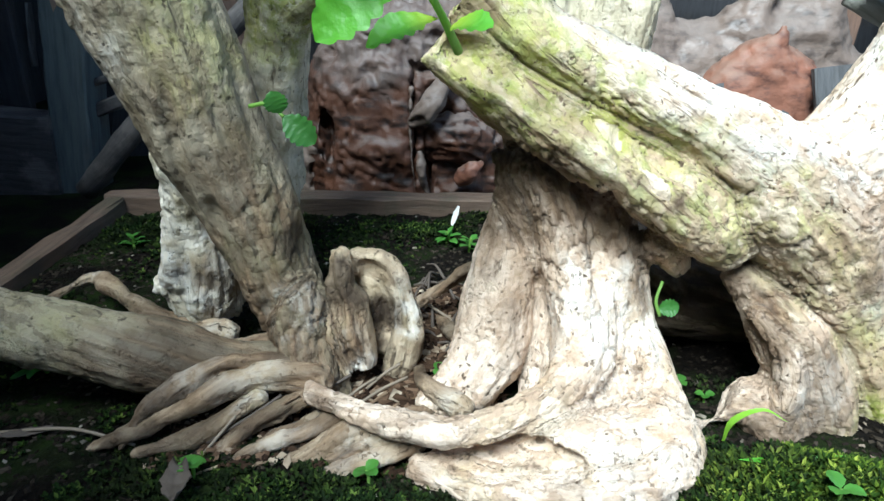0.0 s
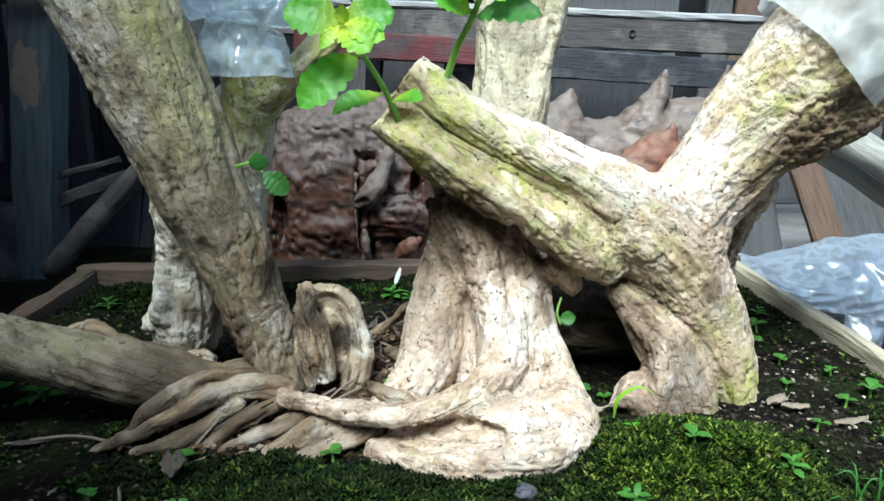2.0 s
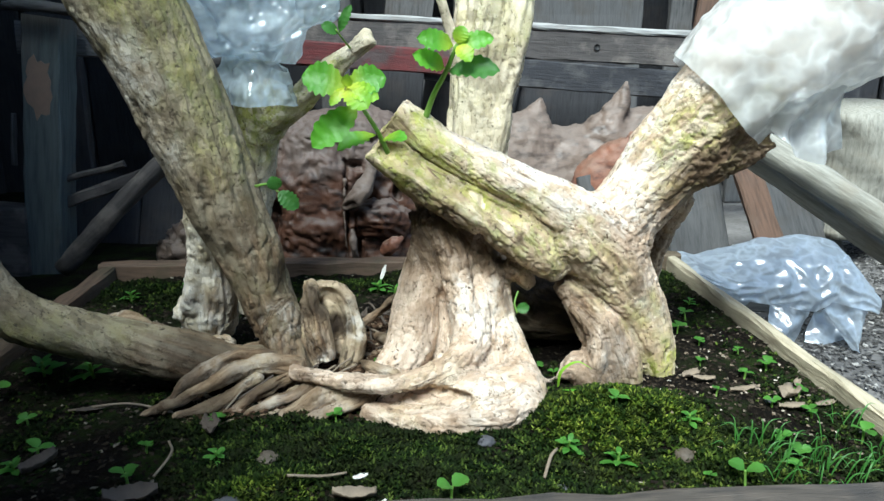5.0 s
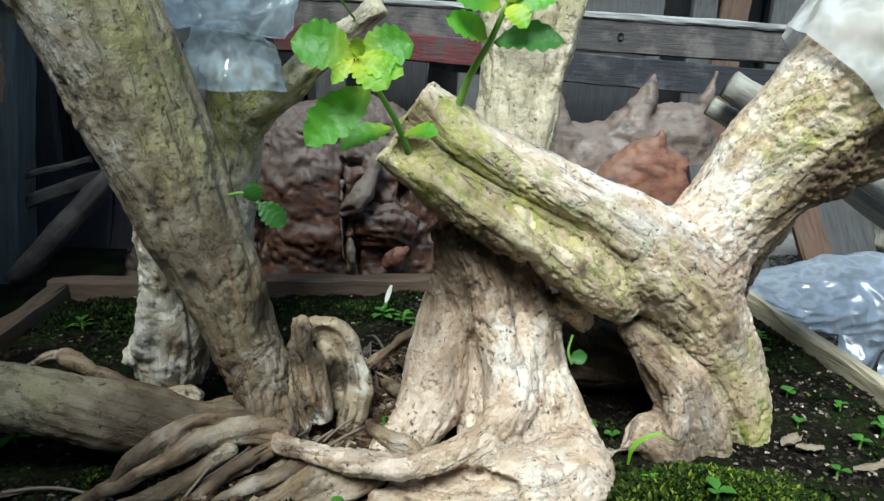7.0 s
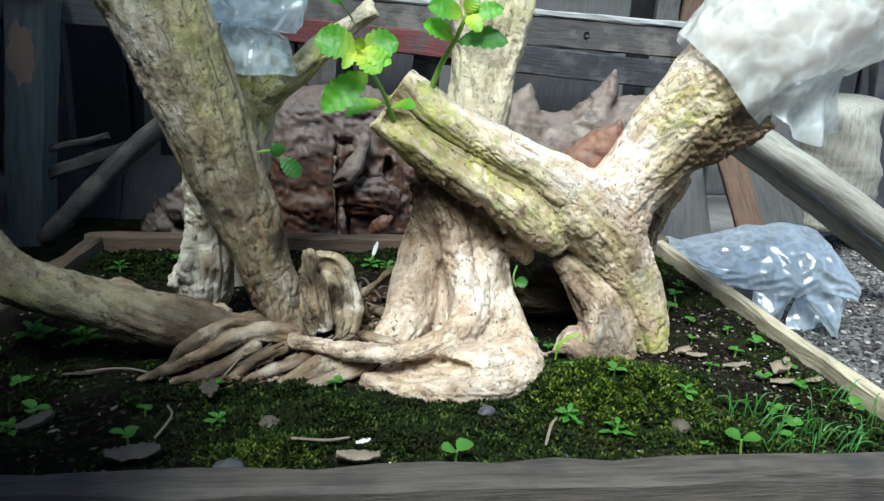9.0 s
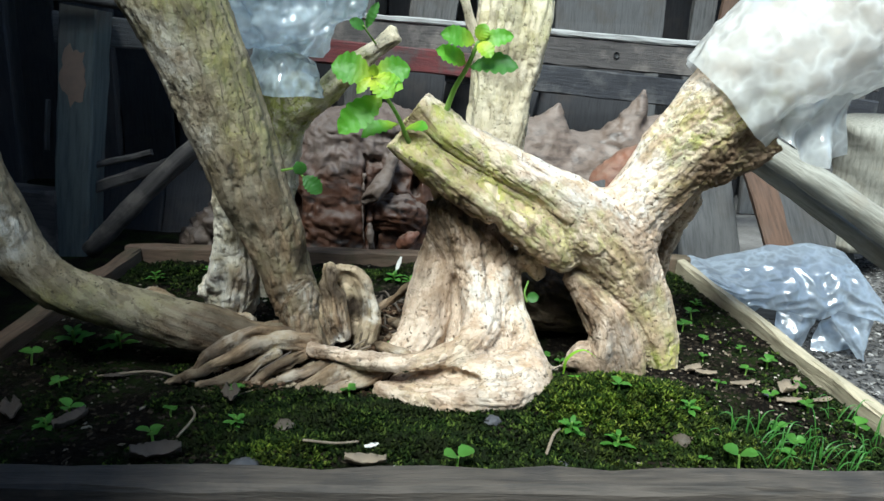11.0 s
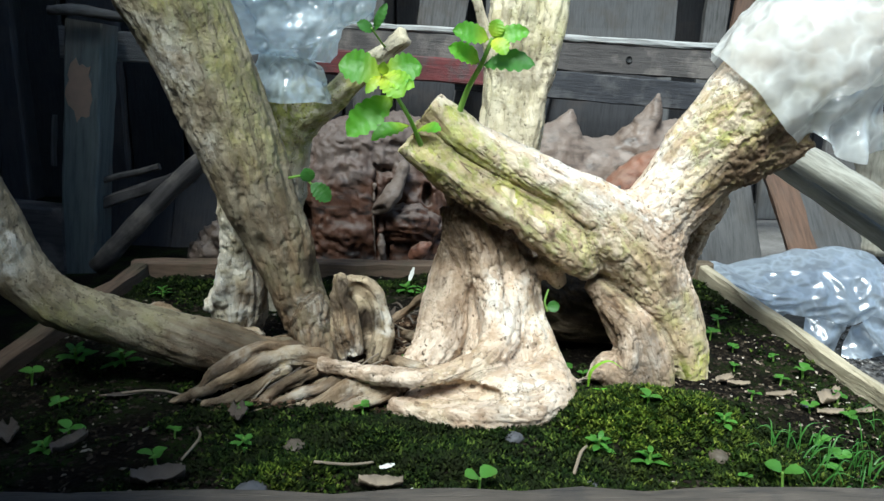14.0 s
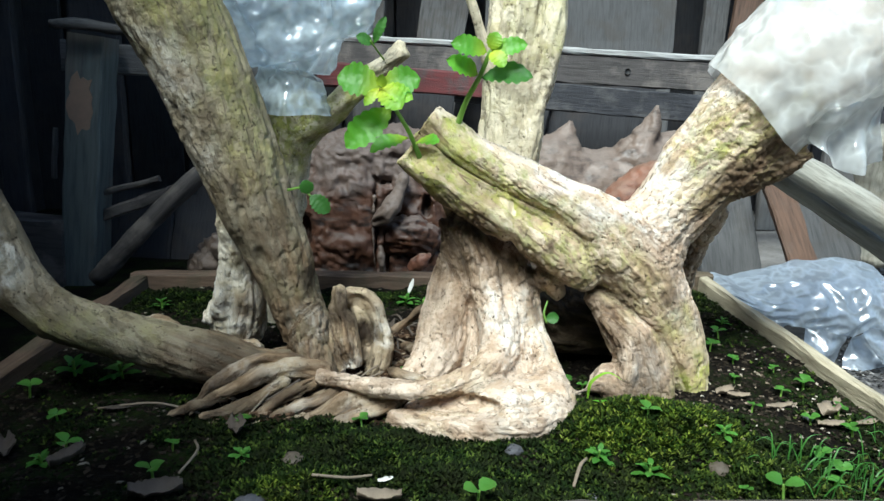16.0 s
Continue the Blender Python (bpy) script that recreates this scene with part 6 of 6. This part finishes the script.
def scatter_moss(count, seed):
    rs = np.random.RandomState(seed)
    x, y = rs.uniform(X0 + 0.002, X1 - 0.002, count), rs.uniform(Y0 + 0.002, Y1 - 0.002, count)
    near = np.where(y < 0.40, 1.0, 0.45)
    keep = rs.rand(count) < moss_density(x, y) * near
    x, y = x[keep], y[keep]
    z = soil_height(x, y) - 0.0005
    n = len(x)
    tall = rs.uniform(0.0024, 0.0058, n) * (0.55 + 0.6 * moss_density(x, y))
    verts, faces = [], []
    blades = 5
    spin, tilt = rs.uniform(0, 6.28, n), rs.uniform(0.35, 1.0, (n, blades))
    V = np.zeros((n, blades * 4, 3))
    for b in range(blades):
        an = spin + b * 2.4
        dx, dy = np.cos(an), np.sin(an)
        rise = tall * (0.45 + 0.55 * (b / blades))
        reach = tall * tilt[:, b] * 0.8
        w = 0.0006 + 0.0004 * rs.rand(n)
        base = np.stack([x, y, z + rise * 0.25], 1)
        side = np.stack([-dy * w, dx * w, 0 * w], 1)
        midp = base + np.stack([dx * reach * 0.55, dy * reach * 0.55, rise * 0.55], 1)
        tip = base + np.stack([dx * reach, dy * reach, rise * 0.8], 1)
        V[:, b * 4], V[:, b * 4 + 1], V[:, b * 4 + 2], V[:, b * 4 + 3] = base, midp + side, tip, midp - side
    quads = (np.arange(n * blades)[:, None] * 4 + np.arange(4)).astype(int)
    # the blades of one tuft share their foot, so that each tuft is one island
    quads[:, 0] = np.repeat(np.arange(n) * blades * 4, blades)
    me = mesh_of("moss", V.reshape(-1, 3), quads, False)
    me.attributes.new("bright_zone", 'FLOAT', 'POINT').data.foreach_set("value", np.repeat(moss_brightness(x, y), blades * 4))
    return me


moss = part("moss", scatter_moss(105000, 5), MOSS)
tagged(moss, "deep green cushion moss growing over the soil", "moss", kind="stuff")


def crumbs(count, seed, box, size, material, name, label, zf, keepf=None):
    rs = np.random.RandomState(seed)
    x, y = rs.uniform(box[0], box[1], count), rs.uniform(box[2], box[3], count)
    if keepf is not None:
        k = rs.rand(count) < keepf(x, y)
        x, y = x[k], y[k]
    z = zf(x, y)
    n = len(x)
    corners = np.array([(1, 0, -0.4), (-0.5, 0.87, -0.4), (-0.5, -0.87, -0.4), (-0.9, 0.1, 0.5), (0.4, 0.75, 0.6), (0.5, -0.7, 0.5)])
    r = size * rs.uniform(0.4, 1.0, (n, 1, 1)) * rs.uniform(0.4, 1.3, (n, 6, 1))
    sp = rs.uniform(0, 6.28, n)
    c, s = np.cos(sp)[:, None], np.sin(sp)[:, None]
    P = corners[None] * r * np.array([1.3, 0.8, 0.6])
    P = np.stack([P[..., 0] * c - P[..., 1] * s, P[..., 0] * s + P[..., 1] * c, P[..., 2]], -1) + np.stack([x, y, z], 1)[:, None]
    f = np.array([(0, 2, 1), (3, 4, 5), (0, 1, 4), (1, 3, 4), (1, 2, 3), (2, 5, 3), (2, 0, 5), (0, 4, 5)])
    faces = (np.arange(n)[:, None, None] * 6 + f[None]).reshape(-1, 3)
    ob = part(name, mesh_of(name, P.reshape(-1, 3), faces, False), material)
    return tagged(ob, label, name.replace("_", " "), kind="stuff")


def island_material(name, *stops):
    m = Nodes(name)
    isl = m.t.nodes.new("ShaderNodeNewGeometry").outputs["Random Per Island"]
    return m.done(m.ramp(isl, *stops), 0.9, m.bump(m.noise(m.coords(), 500, 3), 0.4, 0.001), Specular_IOR_Level=0.1)


CRUMB = island_material("soil_crumbs", (0.0, (0.008, 0.006, 0.004)), (0.7, (0.025, 0.019, 0.013)), (0.95, (0.05, 0.04, 0.028)), (1.0, (0.30, 0.26, 0.20)))
GRAVEL = island_material("gravel_bits", (0.0, (0.03, 0.028, 0.025)), (0.75, (0.11, 0.105, 0.10)), (1.0, (0.4, 0.38, 0.35)))
crumbs(16000, 8, (X0, X1, Y0, Y1), 0.0022, CRUMB, "soil_crumbs", "dark crumbs of soil and bark bits", lambda x, y: soil_height(x, y) + 0.0004,
       lambda x, y: np.clip(1.0 - 0.8 * moss_density(x, y), 0.1, 1))
ROTTEN = island_material("rotten_bark", (0.0, (0.018, 0.010, 0.006)), (0.55, (0.06, 0.035, 0.02)), (0.85, (0.15, 0.095, 0.058)), (1.0, (0.42, 0.34, 0.24)))
crumbs(1500, 14, (0.055, 0.140, 0.40, 0.54), 0.0045, ROTTEN, "bark_litter", "brown rotten bark bits heaped between the roots", lambda x, y: soil_height(x, y) + 0.002 + 0.006 * np.exp(-((x - 0.112) / 0.025) ** 2 - ((y - 0.45) / 0.04) ** 2))
crumbs(900, 15, (-0.02, 0.11, 0.355, 0.43), 0.0032, ROTTEN, "bark_litter", "brown bark crumbs and soil under the splayed roots", lambda x, y: soil_height(x, y) + 0.001)
BITS = island_material("pale_bits", (0.0, (0.10, 0.075, 0.05)), (0.6, (0.24, 0.19, 0.14)), (1.0, (0.5, 0.45, 0.38)))
crumbs(220, 16, (0.29, 0.43, 0.28, 0.50), 0.0019, BITS, "bark_bits", "pale crumbs of bark strewn over the mossy soil", lambda x, y: soil_height(x, y) + 0.0015)
crumbs(12000, 9, (0.46, 1.1, 0.45, 1.1), 0.0038, GRAVEL, "gravel", "grey gravel bits on the concrete", lambda x, y: 0 * x + BASE + 0.003)

# ---- seedlings, blades and litter on the soil ----


def zs(x, y):
    return float(soil_height(float(x), float(y))[0])


def seedling(leaves, stem, size, seed, label, round_leaf=True):
    r = random.Random(seed)
    ob = thing("seedling", label, "seedling", "seedlings in the tray")
    part("stem", stem_mesh([(0, 0, -0.004, 0.0006), (r.uniform(-0.001, 0.001), 0, stem * 0.5, 0.0005), (0, 0, stem, 0.0004)], 5), STEM, ob)
    for k in range(leaves):
        a = 2 * math.pi * k / leaves + r.uniform(-0.25, 0.25)
        le = part("leaf", leaf_mesh(size * r.uniform(0.85, 1.1), size * (0.95 if round_leaf else 0.45), 4, 0.3, 0.2, seed + k, 8), CLOVER, ob)
        le.matrix_basis = pose(0, 0, stem, r.uniform(5, 30), r.uniform(-10, 10), math.degrees(a))
    return ob


def rosette(rows, size, seed, label):
    r = random.Random(seed)
    ob = thing("seedling", label, "seedling", "seedlings in the tray")
    part("stem", stem_mesh([(0, 0, -0.004, 0.0008), (0, 0, 0.006, 0.0007), (0, 0, size * 0.8, 0.0004)], 5), STEM, ob)
    for k in range(rows):
        a = k * 2.4
        le = part("leaf", leaf_mesh(size * (1 - 0.5 * k / rows), size * 0.42 * (1 - 0.4 * k / rows), 4, 0.3, 0.2, seed + k, 8), CLOVER, ob)
        le.matrix_basis = pose(0, 0, size * 0.8 * (0.25 + 0.7 * k / rows), r.uniform(8, 35), 0, math.degrees(a))
    return ob


kinds = [seedling(3, 0.006, 0.0062, 1, "small bright green three-leaved seedling on the moss"),
         seedling(4, 0.007, 0.0065, 2, "small bright green four-leaved seedling on the soil"),
         seedling(2, 0.012, 0.011, 3, "green seedling with two broad seed leaves at the tray's front"),
         rosette(9, 0.011, 4, "small bushy green weed with narrow leaves"),
         seedling(3, 0.009, 0.0085, 5, "green three-leaved weed in the moss")]
spots = [(0.408, 0.41, 1, 1.2), (0.384, 0.397, 0, 1.0), (0.378, 0.462, 0, 0.9), (0.37, 0.49, 4, 0.9), (0.151, 0.256, 2, 1.0), (0.316, 0.262, 2, 1.0), (0.225, 0.303, 3, 1.0),
         (0.252, 0.289, 3, 1.1), (0.262, 0.328, 4, 0.9), (0.307, 0.317, 3, 0.9), (0.081, 0.350, 1, 1.0), (0.004, 0.352, 1, 1.1), (0.014, 0.309, 3, 0.8), (-0.143, 0.431, 3, 1.5),
         (-0.105, 0.426, 3, 1.5), (-0.093, 0.316, 4, 1.0), (-0.10, 0.305, 3, 0.9), (-0.029, 0.286, 4, 1.0), (0.367, 0.293, 4, 0.8), (0.36, 0.305, 4, 0.7), (0.355, 0.28, 1, 0.8),
         (0.107, 0.43, 0, 0.9), (0.115, 0.44, 0, 0.8), (0.12, 0.60, 3, 1.3), (0.105, 0.62, 3, 1.2), (-0.09, 0.62, 4, 1.1), (-0.02, 0.63, 4, 1.0), (-0.14, 0.60, 3, 1.2), (0.235, 0.44, 0, 0.9),
         (0.245, 0.425, 0, 0.8), (0.395, 0.33, 0, 1.0), (0.375, 0.342, 0, 0.9), (0.41, 0.30, 4, 1.0), (0.30, 0.27, 0, 0.7), (-0.16, 0.40, 4, 1.1), (-0.03, 0.32, 0, 0.9), (0.405, 0.36, 1, 0.9),
         (0.36, 0.42, 0, 0.8), (0.40, 0.44, 0, 0.8), (0.345, 0.36, 0, 0.9), (-0.12, 0.36, 0, 1.0), (0.05, 0.41, 0, 0.8), (0.39, 0.52, 4, 0.9), (0.41, 0.56, 3, 0.8)]
used = set()
for x, y, kind, scale in spots:
    m = pose(x, y, zs(x, y), rng.uniform(-12, 6), rng.uniform(-10, 10), rng.uniform(0, 360)) @ Matrix.Scale(scale, 4)
    if kind in used:
        ob = copy_thing(kinds[kind], m)
        ob.scale = (scale,) * 3
    else:
        used.add(kind)
        kinds[kind].matrix_basis = m


def blade(nodes, width, parent, material=None):
    pts = spline([(*p, 0.001) for p in nodes], 5)
    verts, faces = [], []
    n = len(pts)
    for i, p in enumerate(pts):
        t = i / (n - 1)
        w = width * (0.35 + 1.3 * t if t < 0.35 else 0.8 * (1 - t) / 0.65 + 0.02)
        d = Vector((pts[min(i + 1, n - 1)] - pts[max(i - 1, 0)])[:3]).normalized()
        s = d.cross(Vector((0, -0.5, 1))).normalized()
        up = s.cross(d)
        c = Vector(p[:3])
        verts += [tuple(c - s * w), tuple(c - up * w * 0.25), tuple(c + s * w)]
    for i in range(n - 1):
        faces += [(i * 3, i * 3 + 1, i * 3 + 4, i * 3 + 3), (i * 3 + 1, i * 3 + 2, i * 3 + 5, i * 3 + 4)]
    return part("blade", mesh_of("blade", verts, faces), material or LEAF, parent)


tuft = thing("grass_tuft", "pair of broad green grass blades beside the stump's foot", "grass")
blade([(0.254, 0.358, 0.0), (0.247, 0.352, 0.010), (0.232, 0.348, 0.014)], 0.0030, tuft)
blade([(0.254, 0.358, 0.0), (0.262, 0.352, 0.011), (0.277, 0.352, 0.014)], 0.0030, tuft)
tuft2 = thing("grass_tuft", "yellow-green arching blade on the root", "grass")
blade([(0.235, 0.372, 0.004), (0.236, 0.368, 0.018), (0.246, 0.365, 0.026), (0.257, 0.365, 0.020)], 0.0018, tuft2, LEAF_TIP)
for cx, cy in ((0.345, 0.285), (0.375, 0.275), (0.33, 0.30), (0.40, 0.275), (0.36, 0.26), (0.39, 0.30), (0.352, 0.30), (0.37, 0.285), (0.41, 0.32), (0.34, 0.27), (0.385, 0.265), (0.42, 0.29)):
    g_tuft = thing("grass_tuft", "fine green grass blades among the moss", "grass", "grass tufts in the tray")
    for _ in range(7):
        x, y = cx + rng.uniform(-0.008, 0.008), cy + rng.uniform(-0.006, 0.006)
        dx, dy, h = rng.uniform(-0.02, 0.02), rng.uniform(-0.015, 0.01), rng.uniform(0.008, 0.024)
        z = zs(x, y)
        blade([(x, y, z - 0.002), (x + dx * 0.4, y + dy * 0.4, z + h * 0.8), (x + dx, y + dy, z + h * rng.uniform(0.6, 1.0))], 0.0006, g_tuft, LEAF_DARK)


def litter(name, x, y, length, width, turn, material, label, category, lift=0.002, curl=0.5, seed=0, thick=0.0006):
    """A dry flake: curled, ragged, with a little thickness."""
    r = random.Random(seed)
    bm = bmesh.new()
    length, width, curl = length * 0.8, width * 0.8, curl * 1.5
    n = 16
    top, low = [], []
    for i in range(n + 1):
        t = i / n
        half = width / 2 * (0.25 + 0.75 * math.sin(math.pi * (0.06 + 0.88 * t))) * (1 + 0.10 * math.sin(t * 17 + seed) + r.uniform(-0.09, 0.09))
        row_t, row_l = [], []
        for s in (-1, -0.3, 0.3, 1):
            z = curl * width * (s * s) * 0.4 + curl * length * 0.25 * (t - 0.5) ** 2 + r.uniform(-1, 1) * width * 0.05
            row_t.append(bm.verts.new((s * half, (t - 0.5) * length, z + thick)))
            row_l.append(bm.verts.new((s * half, (t - 0.5) * length, z)))
        top.append(row_t)
        low.append(row_l)
    for i in range(n):
        for k in range(3):
            bm.faces.new((top[i][k], top[i][k + 1], top[i + 1][k + 1], top[i + 1][k]))
            bm.faces.new((low[i][k], low[i + 1][k], low[i + 1][k + 1], low[i][k + 1]))
        bm.faces.new((top[i][0], top[i + 1][0], low[i + 1][0], low[i][0]))
        bm.faces.new((top[i][3], low[i][3], low[i + 1][3], top[i + 1][3]))
    for e in (0, n):
        for k in range(3):
            q = (top[e][k], low[e][k], low[e][k + 1], top[e][k + 1])
            bm.faces.new(q if e == 0 else q[::-1])
    ob = part(name, bm, material)
    ob.matrix_world = pose(x, y, zs(x, y) + lift, r.uniform(-8, 8), r.uniform(-8, 8), turn)
    return tagged(ob, label, category, "litter on the soil")


litter("white_chip", 0.101, 0.284, 0.011, 0.005, -80, WHITE_BIT, "small white chip on the moss", "chip", 0.004, 0.2, 1)
litter("dry_leaf", -0.020, 0.266, 0.034, 0.017, -70, DRY_LEAF, "curled greyish dry leaf on the soil", "leaf", 0.003, 0.6, 2)
litter("dry_leaf", 0.098, 0.266, 0.030, 0.011, -85, CHIP, "crumpled pale dry leaf on the moss", "leaf", 0.004, 0.8, 3)
litter("white_chip", 0.113, 0.254, 0.010, 0.003, -50, WHITE_BIT, "small pale splinter on the moss", "chip", 0.004, 0.2, 4)
litter("dry_leaf", 0.003, 0.340, 0.030, 0.014, 15, DRY_LEAF, "brown dry leaf leaning by the roots", "leaf", 0.006, 0.6, 5)
litter("bark_chip", 0.367, 0.366, 0.026, 0.007, -80, CHIP, "pale bark chip on the soil", "chip", 0.002, 0.3, 6)
litter("bark_chip", 0.392, 0.352, 0.026, 0.016, -50, CHIP, "pale crumbled bark chip on the soil", "chip", 0.003, 0.6, 7)
litter("bark_chip", 0.388, 0.340, 0.024, 0.009, -85, CHIP, "pale bark chip on the soil", "chip", 0.002, 0.4, 8)
litter("bark_chip", 0.346, 0.404, 0.024, 0.010, -60, CHIP, "brown bark flake beside the limb", "chip", 0.003, 0.6, 9)
litter("bark_chip", 0.352, 0.395, 0.020, 0.007, -100, CHIP, "brown bark flake beside the limb", "chip", 0.003, 0.5, 10)
litter("dry_leaf", -0.082, 0.372, 0.028, 0.007, -70, DRY_LEAF, "narrow dry leaf on the dark soil", "leaf", 0.003, 0.3, 11)
litter("dry_leaf", -0.085, 0.305, 0.026, 0.014, -40, DRY_LEAF, "folded brown dry leaf in the shade", "leaf", 0.003, 0.7, 12)
litter("dry_leaf", -0.13, 0.32, 0.03, 0.015, 30, DRY_LEAF, "brown dry leaf in the shade", "leaf", 0.003, 0.7, 13)
litter("bark_chip", 0.415, 0.345, 0.022, 0.008, -70, CHIP, "pale bark chip by the tray's rim", "chip", 0.002, 0.4, 14)
litter("bark_chip", 0.435 - 0.02, 0.38, 0.016, 0.006, -40, CHIP, "pale bark chip by the tray's rim", "chip", 0.002, 0.4, 15)
white_leaf = litter("white_leaf", 0.108, 0.648, 0.028, 0.008, 20, WHITE_BIT, "pale dry leaf standing at the back rim", "leaf", 0.012, 0.4, 16)
white_leaf.rotation_euler = (radians(70), radians(20), 0)
white_leaf.scale = (0.7, 0.75, 0.7)


def pebble(x, y, size, material, label, seed, flat=0.55):
    bm = bmesh.new()
    bmesh.ops.create_icosphere(bm, subdivisions=3, radius=size)
    for v in bm.verts:
        v.co *= 1 + 0.22 * noise.noise(v.co * (1.6 / size) + Vector((seed, 0, 0)))
        v.co.z *= flat
    ob = part("pebble", bm, material)
    ob.location = (x, y, zs(x, y) + size * flat * 0.15)
    ob.scale = (0.8, 0.8, 0.8)
    return tagged(ob, label, "pebble", "pebbles on the soil")


pebble(0.030, 0.260, 0.011, STONE, "grey-blue pebble half sunk at the tray's front", 1)
pebble(0.178, 0.322, 0.007, STONE, "dark grey pebble under the stump's foot", 2)
pebble(0.294, 0.294, 0.008, MOSSY_STONE, "brown pebble in the moss", 3)
pebble(0.045, 0.305, 0.009, MOSSY_STONE, "brown pebble in the shaded moss", 4)
pebble(0.377, 0.35, 0.005, STONE, "grey pebble on the soil", 5)
pebble(0.215, 0.27, 0.005, STONE, "small grey pebble in the moss", 6)
pebble(0.21, 0.425, 0.009, MOSSY_STONE, "brown clod in the hollow", 7)


def fallen_twig(nodes, label):
    ob = part("twig", stem_mesh([(x, y, zs(x, y) + h, r) for x, y, h, r in nodes], 6), CHIP)
    return tagged(ob, label, "twig", "fallen twigs")


fallen_twig([(-0.10, 0.374, 0.003, 0.0007), (-0.06, 0.372, 0.004, 0.0009), (-0.03, 0.37, 0.003, 0.0006)], "thin pale twig across the dark soil")
fallen_twig([(0.062, 0.272, 0.005, 0.0008), (0.08, 0.280, 0.006, 0.0009), (0.093, 0.286, 0.006, 0.0007)], "thin pale twig on the moss")
fallen_twig([(0.205, 0.275, 0.004, 0.0010), (0.212, 0.29, 0.006, 0.0011), (0.218, 0.30, 0.006, 0.0008)], "short pale twig on the moss")
fallen_twig([(0.095, 0.50, 0.006, 0.0009), (0.115, 0.475, 0.010, 0.001), (0.128, 0.455, 0.008, 0.0007)], "thin twig in the hollow between the roots")
fallen_twig([(0.11, 0.47, 0.004, 0.0008), (0.12, 0.45, 0.006, 0.0009), (0.135, 0.44, 0.004, 0.0006)], "thin twig in the hollow between the roots")
fallen_twig([(-0.02, 0.33, 0.004, 0.0007), (-0.012, 0.31, 0.006, 0.0007), (-0.016, 0.29, 0.004, 0.0005)], "thin curved twig on the dark soil")
